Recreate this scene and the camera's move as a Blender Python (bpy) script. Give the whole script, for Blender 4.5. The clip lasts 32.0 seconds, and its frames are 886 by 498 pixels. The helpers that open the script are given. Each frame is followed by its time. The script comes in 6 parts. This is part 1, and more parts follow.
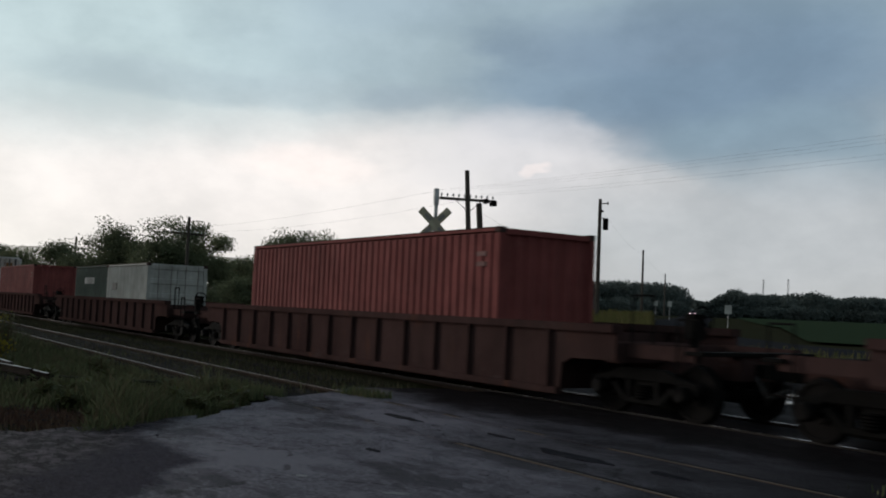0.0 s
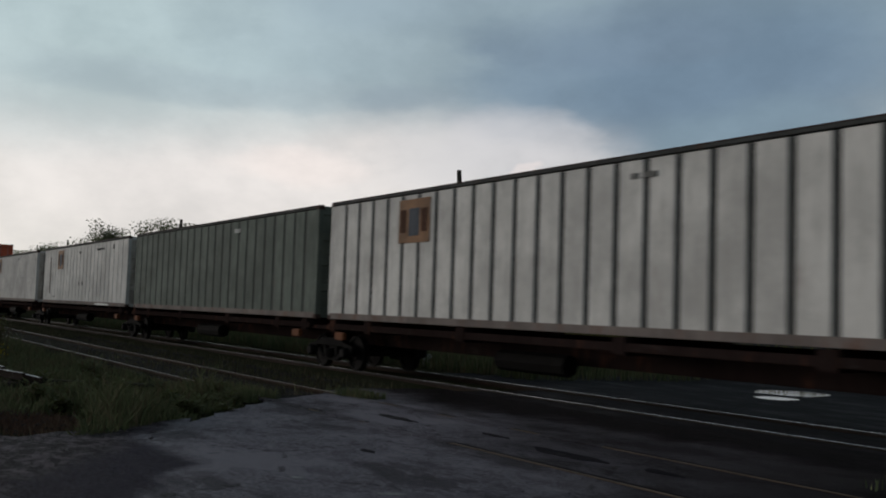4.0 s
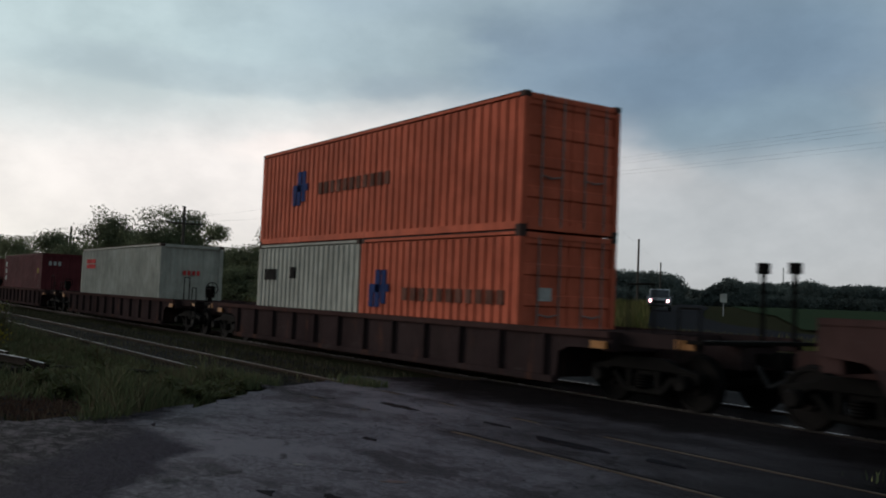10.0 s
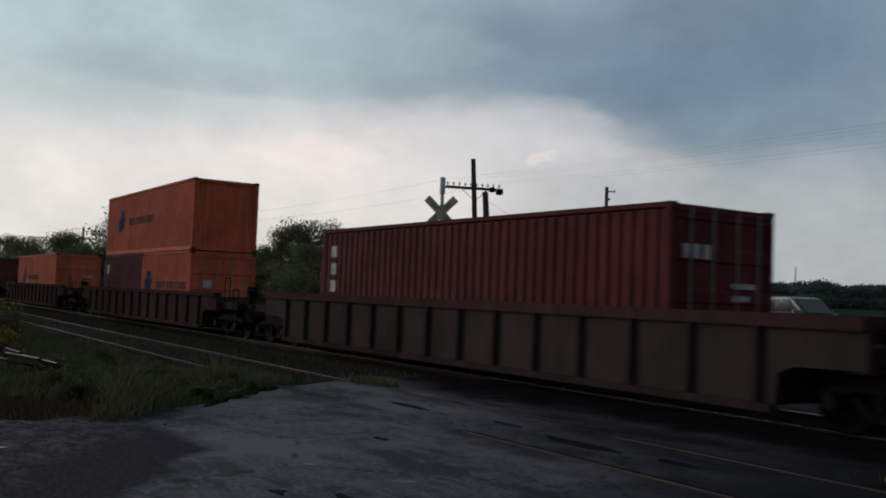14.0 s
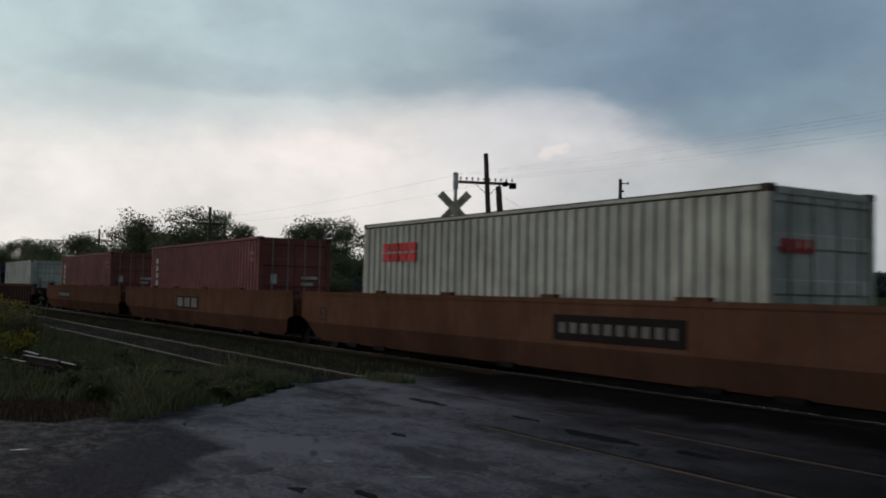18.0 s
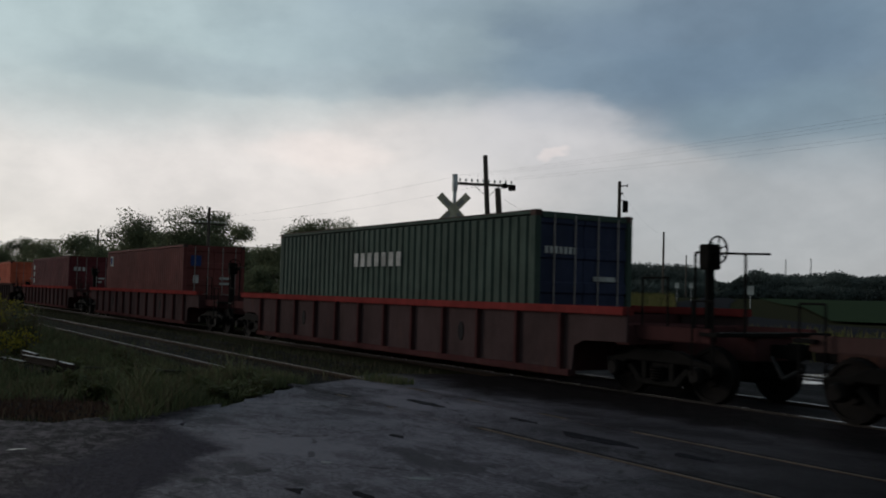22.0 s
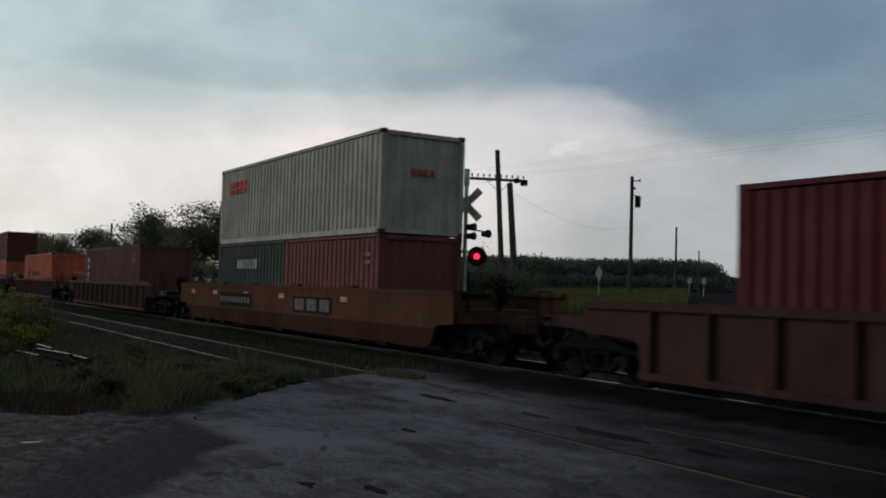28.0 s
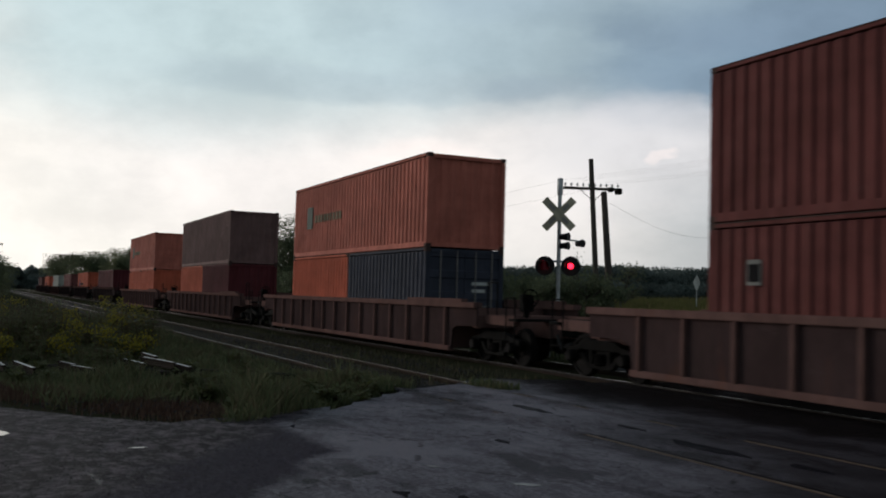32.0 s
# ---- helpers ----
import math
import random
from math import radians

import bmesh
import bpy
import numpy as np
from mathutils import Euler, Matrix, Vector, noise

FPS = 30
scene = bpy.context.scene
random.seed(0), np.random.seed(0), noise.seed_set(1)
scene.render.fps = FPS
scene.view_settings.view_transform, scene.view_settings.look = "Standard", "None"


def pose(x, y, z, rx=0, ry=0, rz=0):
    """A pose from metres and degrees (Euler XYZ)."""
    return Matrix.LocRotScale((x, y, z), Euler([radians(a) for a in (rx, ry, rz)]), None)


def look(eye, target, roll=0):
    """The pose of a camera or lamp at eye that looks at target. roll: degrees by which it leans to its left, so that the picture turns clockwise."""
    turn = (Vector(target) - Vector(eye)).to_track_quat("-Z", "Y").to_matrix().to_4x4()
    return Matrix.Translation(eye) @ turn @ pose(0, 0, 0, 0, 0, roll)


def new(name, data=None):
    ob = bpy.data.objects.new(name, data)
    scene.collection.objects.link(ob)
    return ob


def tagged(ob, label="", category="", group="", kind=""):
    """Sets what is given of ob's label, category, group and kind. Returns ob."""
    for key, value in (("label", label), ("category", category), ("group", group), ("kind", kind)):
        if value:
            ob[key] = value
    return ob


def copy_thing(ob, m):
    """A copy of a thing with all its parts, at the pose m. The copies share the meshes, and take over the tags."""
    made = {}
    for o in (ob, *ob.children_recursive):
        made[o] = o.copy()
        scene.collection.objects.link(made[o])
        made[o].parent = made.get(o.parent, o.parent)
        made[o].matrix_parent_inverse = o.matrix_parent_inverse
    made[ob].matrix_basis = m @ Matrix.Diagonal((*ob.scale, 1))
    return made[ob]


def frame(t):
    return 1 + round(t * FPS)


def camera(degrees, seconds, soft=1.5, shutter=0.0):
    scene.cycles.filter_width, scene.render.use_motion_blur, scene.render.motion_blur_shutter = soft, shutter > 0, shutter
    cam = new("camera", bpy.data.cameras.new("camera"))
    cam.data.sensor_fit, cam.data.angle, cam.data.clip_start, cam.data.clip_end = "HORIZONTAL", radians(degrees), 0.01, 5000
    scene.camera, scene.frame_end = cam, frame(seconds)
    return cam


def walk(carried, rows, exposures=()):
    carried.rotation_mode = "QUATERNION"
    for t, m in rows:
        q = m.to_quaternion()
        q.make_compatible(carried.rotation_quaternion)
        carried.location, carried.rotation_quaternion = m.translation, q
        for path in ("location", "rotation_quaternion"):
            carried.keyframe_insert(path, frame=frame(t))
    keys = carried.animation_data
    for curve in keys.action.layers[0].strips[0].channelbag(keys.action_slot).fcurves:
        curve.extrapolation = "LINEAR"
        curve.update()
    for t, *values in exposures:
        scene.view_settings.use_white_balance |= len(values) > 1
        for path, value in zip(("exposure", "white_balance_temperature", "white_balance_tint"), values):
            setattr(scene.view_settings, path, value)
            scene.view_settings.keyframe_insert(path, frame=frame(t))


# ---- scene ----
# The camera: hand-held at one spot beside the crossing. World: x along the tracks (the train runs towards +x), y across them.
cam = camera(49.89, 32.0, soft=1.9, shutter=0.16)
EYE = Vector((0.0, 0.0, 1.508))
# seconds, yaw (left of +y), pitch, roll
LOOKS = [
    (0.0, 56.75, 3.59, 2.47),
    (0.5, 56.63, 3.64, 2.18),
    (1.0, 56.59, 3.85, 2.37),
    (1.5, 56.52, 3.65, 2.18),
    (2.0, 56.50, 3.49, 2.49),
    (2.5, 56.59, 3.40, 2.31),
    (3.0, 56.42, 3.53, 2.18),
    (3.5, 56.48, 3.66, 1.96),
    (5.5, 55.67, 3.15, 1.69),
    (6.0, 56.14, 3.17, 1.28),
    (6.5, 56.01, 3.31, 1.77),
    (7.0, 56.15, 3.20, 2.06),
    (7.5, 56.39, 3.28, 2.23),
    (8.0, 56.46, 3.16, 2.03),
    (8.5, 56.31, 2.93, 2.17),
    (9.0, 56.51, 2.84, 2.41),
    (9.5, 56.57, 2.84, 2.43),
    (10.0, 56.47, 2.94, 2.35),
    (10.5, 56.34, 2.82, 1.75),
    (11.0, 56.53, 2.91, 2.01),
    (11.5, 56.43, 2.86, 2.37),
    (12.0, 56.45, 3.03, 2.11),
    (12.5, 56.63, 3.39, 2.29),
    (13.0, 56.64, 3.31, 2.03),
    (13.5, 57.02, 3.05, 2.21),
    (14.0, 57.11, 2.90, 2.28),
    (14.5, 57.12, 2.78, 2.27),
    (15.0, 57.31, 3.11, 2.34),
    (15.5, 57.36, 2.98, 2.20),
    (17.5, 57.88, 2.46, 1.11),
    (18.0, 57.96, 2.60, 1.22),
    (18.5, 57.74, 2.86, 1.46),
    (19.0, 57.52, 2.98, 1.37),
    (19.5, 57.51, 2.76, 1.49),
    (20.0, 57.98, 2.70, 1.57),
    (20.5, 58.09, 2.42, 1.85),
    (21.0, 57.95, 2.31, 1.65),
    (21.5, 58.03, 2.50, 1.50),
    (22.0, 57.90, 2.69, 1.50),
    (22.5, 57.72, 2.80, 1.37),
    (23.0, 57.83, 2.90, 1.40),
    (23.5, 57.97, 3.20, 1.54),
    (24.0, 57.86, 3.22, 1.60),
    (24.5, 57.82, 3.35, 1.37),
    (25.0, 58.04, 3.23, 1.40),
    (25.5, 57.89, 3.19, 1.52),
    (27.5, 58.67, 2.47, 1.55),
    (28.0, 58.61, 2.36, 1.61),
    (28.5, 58.52, 2.40, 1.82),
    (29.0, 58.77, 2.83, 1.95),
    (29.5, 59.87, 2.44, 0.97),
    (30.0, 63.20, 2.07, 1.10),
    (30.5, 65.19, 1.43, 1.07),
    (31.0, 65.11, -0.11, 0.60),
    (31.5, 64.40, 1.50, 1.23),
    (32.0, 64.23, 2.82, 1.56),
]


def heading(yaw, pitch):
    a, e = radians(yaw), radians(pitch)
    return Vector((-math.sin(a) * math.cos(e), math.cos(a) * math.cos(e), math.sin(e)))


walk(cam, [(t, look(EYE, EYE + heading(a, e) * 10, r)) for t, a, e, r in LOOKS], [(0.0, 0.32), (1.0, 0.12), (2.0, 0.02), (3.5, 0.06), (6.0, 0.23), (7.0, 0.32), (8.0, 0.27), (11.0, 0.26), (13.0, 0.10), (14.0, 0.06), (15.0, 0.16), (18.0, 0.14), (21.0, 0.02), (25.0, 0.02), (28.0, 0.10), (29.0, 0.22), (31.0, 0.16), (32.0, 0.35)])

# seconds, metres that the train has run
RUN = [
    (0, -0.00), (1, 22.98), (2, 45.52), (3, 68.69), (3.5, 80.33), (5.5, 126.03),
    (6, 137.00), (7, 159.55), (8, 182.13), (9, 204.96), (10, 226.84), (11, 250.02), (12, 272.21), (13, 295.12),
    (14, 317.28), (15, 339.99), (15.5, 351.59), (17.5, 396.31), (18, 407.31), (19, 430.39), (20, 452.88), (20.8, 470.69),
    (21, 474.53), (21.5, 479.97), (22, 486.86), (22.5, 492.61), (22.7, 496.95), (23, 503.21), (24, 524.83),
    (25, 547.97), (25.5, 559.48), (27.5, 603.16), (28, 614.18), (29, 637.17), (30, 659.48), (31, 682.60), (32, 704.77),
]

# ---- sky and sun ----
SUN_YAW, SUN_UP = 124.0, 10.0


class Nodes:
    """Short hand for building a node tree."""

    def __init__(self, tree, fresh=True):
        self.tree = tree
        if fresh:
            tree.nodes.clear()

    def add(self, kind):
        return self.tree.nodes.new(kind)

    def link(self, a, b):
        self.tree.links.new(a, b)

    def feed(self, socket, value):
        if isinstance(value, bpy.types.NodeSocket):
            self.link(value, socket)
        else:
            socket.default_value = value

    def math(self, op, a, b=0.0, c=0.0, clamp=False):
        n = self.add("ShaderNodeMath")
        n.operation, n.use_clamp = op, clamp
        for s, v in zip(n.inputs, (a, b, c)):
            self.feed(s, v)
        return n.outputs[0]

    def mix(self, fac, a, b, blend="MIX"):
        n = self.add("ShaderNodeMix")
        n.data_type, n.blend_type = "RGBA", blend
        self.feed(n.inputs["Factor"], fac)
        for s, v in ((n.inputs[6], a), (n.inputs[7], b)):
            self.feed(s, (*v, 1) if isinstance(v, tuple) and len(v) == 3 else v)
        return n.outputs[2]

    def step(self, value, lo, hi, to_lo=0.0, to_hi=1.0):
        n = self.add("ShaderNodeMapRange")
        n.interpolation_type = "SMOOTHSTEP"
        for s, v in zip(n.inputs, (value, lo, hi, to_lo, to_hi)):
            self.feed(s, v)
        return n.outputs[0]

    def noise(self, vector, scale, detail=4.0, rough=0.55, colour=False):
        n = self.add("ShaderNodeTexNoise")
        if vector is not None:
            self.link(vector, n.inputs["Vector"])
        n.inputs["Scale"].default_value, n.inputs["Detail"].default_value, n.inputs["Roughness"].default_value = scale, detail, rough
        return n.outputs["Color" if colour else "Fac"]

    def stretch(self, vector, x, y, z):
        n = self.add("ShaderNodeMapping")
        self.link(vector, n.inputs["Vector"])
        n.inputs["Scale"].default_value = (x, y, z)
        return n.outputs[0]


world = bpy.data.worlds.new("evening_sky")
scene.world = world
world.use_nodes = True
w = Nodes(world.node_tree)
way = w.add("ShaderNodeTexCoord").outputs["Generated"]
sep = w.add("ShaderNodeSeparateXYZ")
w.link(way, sep.inputs[0])
sky = w.add("ShaderNodeTexSky")
sky.sky_type, sky.sun_disc = "NISHITA", False
sky.sun_elevation, sky.sun_rotation = radians(SUN_UP), radians(-SUN_YAW)
# clouds live in degrees of azimuth and height; broad noise frays their edges
fray = w.add("ShaderNodeSeparateXYZ")
w.link(w.noise(w.stretch(way, 1, 1, 2.6), 3.2, 5, 0.55, True), fray.inputs[0])
yaw = w.math("MULTIPLY", w.math("ARCTAN2", w.math("MULTIPLY", sep.outputs[0], -1.0), sep.outputs[1]), 57.2958)
yaw = w.math("ADD", yaw, w.math("MULTIPLY", w.math("SUBTRACT", fray.outputs[0], 0.5), 16.0))
up = w.math("MULTIPLY", w.math("ARCSINE", sep.outputs[2]), 57.2958)
up = w.math("ADD", up, w.math("MULTIPLY", w.math("SUBTRACT", fray.outputs[1], 0.5), 3.6))
tone = w.mix(w.step(up, 3.0, 19.0), (0.40, 0.42, 0.445), (0.25, 0.34, 0.40))
tone = w.mix(w.step(up, 25.0, 70.0), tone, (0.12, 0.142, 0.17))


def cloud(tone, yaw0, up0, wide, high, colour, strength, edge=0.0):
    """A bank of cloud or an opening in it; edge sharpens its rim."""
    a = w.math("POWER", w.math("DIVIDE", w.math("SUBTRACT", yaw, yaw0), wide), 2.0)
    b = w.math("POWER", w.math("DIVIDE", w.math("SUBTRACT", up, up0), high), 2.0)
    near = w.step(w.math("ADD", a, b), edge, 1.6, strength, 0.0)
    return w.mix(near, tone, colour)


for bank in (
    (104, 3, 44, 12, (0.86, 0.84, 0.82), 1.0),
    (67, 7.4, 19, 5.7, (0.82, 0.785, 0.785), 0.9),
    (51, 8.0, 9, 3.6, (0.62, 0.62, 0.65), 0.8),
    (80, 16, 22, 7, (0.49, 0.61, 0.65), 0.9),
    (60, 15.5, 12, 4.5, (0.36, 0.46, 0.53), 0.7),
    (41, 14.0, 13, 5.0, (0.17, 0.25, 0.35), 0.95),
    (37, 9.5, 7, 3.0, (0.22, 0.31, 0.39), 0.7, 0.5),
    (70, 12.6, 9, 1.1, (0.38, 0.47, 0.53), 0.55, 0.2),
    (59, 12.6, 5, 0.9, (0.30, 0.38, 0.46), 0.5),
    (47, 16.5, 7, 2.0, (0.18, 0.25, 0.34), 0.6, 0.4),
    (60, 18.5, 14, 2.0, (0.28, 0.37, 0.45), 0.5),
    (80, 17.5, 5, 1.2, (0.52, 0.63, 0.66), 0.5, 0.2),
    (36, 5.0, 13, 4.0, (0.46, 0.49, 0.53), 0.85),
    (50.5, 9.6, 3.6, 2.6, (0.62, 0.62, 0.66), 0.55, 0.25),
    (66, 8.3, 4.5, 1.2, (0.96, 0.87, 0.85), 0.6),
    (51.1, 8.1, 0.55, 0.5, (0.86, 0.78, 0.78), 0.55, 0.1),
    (122, 9, 30, 14, (0.95, 0.86, 0.78), 1.0),
):
    tone = cloud(tone, *bank)
wisps = w.noise(w.stretch(way, 1, 1, 1.7), 6.0, 9, 0.6)
tone = w.mix(1.0, tone, w.mix(w.step(wisps, 0.3, 0.7), (0.885, 0.88, 0.86), (1.105, 1.085, 1.05)), "MULTIPLY")
ground_side = w.step(sep.outputs[2], -0.06, 0.0)
tone = w.mix(ground_side, (0.03, 0.035, 0.02), tone)
back = w.add("ShaderNodeBackground")
w.link(tone, back.inputs[0])
clear = w.add("ShaderNodeBackground")
w.link(sky.outputs[0], clear.inputs[0])
clear.inputs[1].default_value = 0.05
cover = w.add("ShaderNodeMixShader")
cover.inputs[0].default_value = 0.9
w.link(clear.outputs[0], cover.inputs[1])
w.link(back.outputs[0], cover.inputs[2])
w.link(cover.outputs[0], w.add("ShaderNodeOutputWorld").inputs[0])

sun = new("sun", bpy.data.lights.new("sun", "SUN"))
sun.data.energy, sun.data.angle, sun.data.color = 1.25, radians(24), (1.0, 0.95, 0.91)
sun.matrix_world = look(heading(SUN_YAW, SUN_UP) * 100, (0, 0, 0))

# ---- materials ----


def material(name, colour, rough=0.6, metal=0.0, dark=0.75, light=1.15, grain=6.0, relief=0.0, relief_scale=40.0, streak=False, rust=0.0, glow=None, spec=0.12, each=0.0):
    """A worn surface: two scales of tone, optional vertical streaks, rust blooms and fine relief."""
    m = bpy.data.materials.new(name)
    m.use_nodes = True
    n = Nodes(m.node_tree)
    spot = n.add("ShaderNodeTexCoord").outputs["Object"]
    shader = n.add("ShaderNodeBsdfPrincipled")
    broad = n.step(n.noise(spot, grain * 0.12, 6, 0.65), 0.34, 0.66)
    fine = n.noise(n.stretch(spot, 1, 1, 0.3) if streak else spot, grain, 8, 0.7)
    tone = n.mix(broad, tuple(c * dark for c in colour), tuple(min(1.0, c * light) for c in colour))
    tone = n.mix(n.step(fine, 0.35, 0.75, 0.0, 0.42), tone, tuple(c * dark * 0.7 for c in colour))
    if each:
        pick = n.add("ShaderNodeObjectInfo").outputs["Random"]
        tone = n.mix(1.0, tone, n.mix(pick, (1 - each,) * 3, (1 + each,) * 3), "MULTIPLY")
    if rust:
        bloom = n.step(n.noise(n.stretch(spot, 1, 1, 0.3), 1.7, 8, 0.7), 0.62 - rust * 0.2, 0.72)
        tone = n.mix(n.math("MULTIPLY", bloom, min(1.0, rust * 1.6)), tone, (0.11, 0.045, 0.025))
    n.link(tone, shader.inputs["Base Color"])
    shader.inputs["Metallic"].default_value = metal
    shader.inputs["Specular IOR Level"].default_value = spec
    n.link(n.step(fine, 0.2, 0.8, max(0.03, rough - 0.12), min(1.0, rough + 0.12)), shader.inputs["Roughness"])
    if relief:
        bump = n.add("ShaderNodeBump")
        bump.inputs["Strength"].default_value, bump.inputs["Distance"].default_value = 0.8, relief
        n.link(n.noise(spot, relief_scale, 6, 0.6), bump.inputs["Height"])
        n.link(bump.outputs[0], shader.inputs["Normal"])
    if glow:
        shader.inputs["Emission Color"].default_value = (*glow[0], 1)
        shader.inputs["Emission Strength"].default_value = glow[1]
    n.link(shader.outputs[0], n.add("ShaderNodeOutputMaterial").inputs[0])
    return m


def paint(name, colour, rust=0.25, grime=0.3, spec=0.04):
    """Weathered sheet paint: faded fields, dirt runs, dirt that gathers in the folds' own rhythm, rust blooms."""
    m = material(name, colour, 0.75, spec=spec, grain=5.0, streak=True, rust=rust, relief=0.002, relief_scale=9.0)
    n = Nodes(m.node_tree, False)
    shader = next(q for q in m.node_tree.nodes if q.type == "BSDF_PRINCIPLED")
    base = shader.inputs["Base Color"].links[0].from_socket
    spot = n.add("ShaderNodeTexCoord").outputs["Object"]
    runs = n.step(n.noise(n.stretch(spot, 1.6, 1.6, 0.22), 2.0, 8, 0.72), 0.44, 0.72)
    dirt = tuple(0.45 * c + 0.25 * d for c, d in zip(colour, (0.05, 0.042, 0.036)))
    base = n.mix(n.math("MULTIPLY", runs, grime), base, dirt)
    scuffs = n.step(n.noise(n.stretch(spot, 0.5, 0.5, 1.6), 2.2, 9, 0.75), 0.58, 0.66)
    base = n.mix(n.math("MULTIPLY", scuffs, grime * 0.7), base, tuple(0.85 * c + 0.12 * d for c, d in zip(colour, (0.20, 0.19, 0.18))))
    n.link(base, shader.inputs["Base Color"])
    return m


ORANGE = paint("orange_paint", (0.41, 0.096, 0.054), 0.12, 0.45)
PALE_ORANGE = paint("faded_orange_paint", (0.37, 0.118, 0.086), 0.12, 0.45)
RED = paint("red_paint", (0.138, 0.049, 0.046), 0.12, 0.45)
FADED_RED = paint("faded_red_paint", (0.165, 0.050, 0.046), 0.12, 0.45)
MAROON = paint("maroon_paint", (0.080, 0.020, 0.023), 0.12, 0.3)
BROWN_RED = paint("brown_red_paint", (0.104, 0.034, 0.031), 0.15, 0.45)
BROWN = paint("brown_paint", (0.112, 0.048, 0.042), 0.15, 0.45)
GREY = paint("pale_grey_paint", (0.305, 0.305, 0.268), 0.12, 0.55)
CREAM = paint("cream_paint", (0.325, 0.325, 0.30), 0.12, 0.55)
WHITE = paint("white_paint", (0.50, 0.48, 0.455), 0.16, 0.36)
RUSTY_WHITE = paint("rust_stained_white_paint", (0.42, 0.38, 0.34), 0.75, 0.7)
GREEN = paint("green_paint", (0.038, 0.056, 0.046), 0.08, 0.45)
SLATE = paint("slate_grey_paint", (0.060, 0.066, 0.070), 0.1, 0.4)
GREYGREEN = paint("grey_green_paint", (0.10, 0.115, 0.10), 0.1, 0.3)
DULL_BLUE = paint("dull_slate_blue_paint", (0.034, 0.037, 0.050), 0.1, 0.45)
BLUE = paint("blue_paint", (0.024, 0.029, 0.052), 0.08, 0.3)
CHORD_RED = paint("bright_red_chord_paint", (0.135, 0.026, 0.024), 0.12, 0.3, 0.0)
CAR_BROWN = paint("freight_brown_paint", (0.046, 0.027, 0.025), 0.3, 0.6, 0.0)
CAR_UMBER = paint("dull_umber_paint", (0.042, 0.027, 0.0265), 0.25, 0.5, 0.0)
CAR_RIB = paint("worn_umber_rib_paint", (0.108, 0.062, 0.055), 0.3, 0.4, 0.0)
CAR_DARK = paint("dark_freight_brown_paint", (0.033, 0.0225, 0.0225), 0.3, 0.6, 0.0)
CAR_RED = paint("freight_red_paint", (0.050, 0.0215, 0.0215), 0.2, 0.5, 0.0)
CAR_GRIME = paint("grimed_well_sheet", (0.043, 0.0325, 0.0315), 0.2, 0.5, 0.0)
CAR_SOOT = paint("sooty_well_sheet", (0.046, 0.031, 0.031), 0.15, 0.5, 0.0)
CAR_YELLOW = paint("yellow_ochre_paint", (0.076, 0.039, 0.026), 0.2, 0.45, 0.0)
GREY_BROWN = paint("grey_brown_paint", (0.135, 0.080, 0.074), 0.15, 0.45)
# ochre of the lower sheets, the shade below the crease put into the colour
CAR_OCHRE_SHADE = paint("grimed_ochre_paint", (0.054, 0.028, 0.019), 0.3, 0.6, 0.0)
CAST_GRIME_EDGE_SHADE = material("grimed_casting_steel", (0.052, 0.034, 0.030), 0.8, rust=0.3, spec=0.03)
CAR_TAN = paint("weathered_tan_paint", (0.078, 0.042, 0.035), 0.3, 0.5, 0.0)
STEEL = material("grimy_black_steel", (0.0065, 0.006, 0.0055), 0.85, 0.0, spec=0.03)
WHEEL = material("worn_wheel_steel", (0.008, 0.007, 0.0065), 0.8, 0.0, spec=0.04)
BRIGHT = material("bare_rod_steel", (0.17, 0.155, 0.145), 0.4, 0.6)
LOGO_BLUE = material("blue_lettering", (0.020, 0.034, 0.10), 0.85, spec=0.02)
LOGO_BLACK = material("black_lettering", (0.011, 0.010, 0.011), 0.8, spec=0.03)
FADED_WORD = material("faded_dark_lettering", (0.105, 0.048, 0.036), 0.8, grain=12.0, dark=0.6, spec=0.03)
FADED_GREEN = material("faded_green_lettering", (0.15, 0.13, 0.09), 0.8, grain=12.0, dark=0.6, spec=0.03)
FADED_NUMBER = material("faded_black_number", (0.045, 0.025, 0.018), 0.8, grain=12.0, dark=0.6, spec=0.03)
PANEL_BLACK = material("black_number_panel", (0.012, 0.0095, 0.0092), 0.85, spec=0.02)
LOGO_WHITE = material("white_lettering", (0.32, 0.32, 0.305), 0.8, grain=12.0, dark=0.6, spec=0.03)
LOGO_RED = material("red_lettering", (0.40, 0.045, 0.045), 0.8, grain=10.0, dark=0.6, spec=0.03)
PANEL_GREY = material("faded_panel_lettering", (0.105, 0.10, 0.093), 0.8, grain=10.0, spec=0.03)
PLACARD = material("faded_pinkish_lettering", (0.21, 0.125, 0.115), 0.8, grain=9.0, dark=0.6, spec=0.03)
GHOST = material("ghost_of_old_lettering", (0.22, 0.215, 0.20), 0.8, grain=6.0, dark=0.5, spec=0.03)
POST_MID = material("grey_upright_post", (0.125, 0.122, 0.115), 0.8, streak=True, rust=0.25, spec=0.03)
CAR_BLACK = paint("sooty_spine_paint", (0.019, 0.0125, 0.0115), 0.35, 0.5, 0.0)
FLAG = material("dull_orange_reflector", (0.27, 0.115, 0.03), 0.6, grain=9.0, dark=0.6)
CAR_PLUM = paint("dull_plum_brown_paint", (0.050, 0.029, 0.027), 0.3, 0.5, 0.0)
RUSTY_SILL = material("rust_stained_grey_sill", (0.15, 0.125, 0.115), 0.8, streak=True, rust=0.6, spec=0.03)
POST_PALE = material("pale_dirty_post", (0.24, 0.23, 0.215), 0.8, streak=True, rust=0.2, spec=0.03)
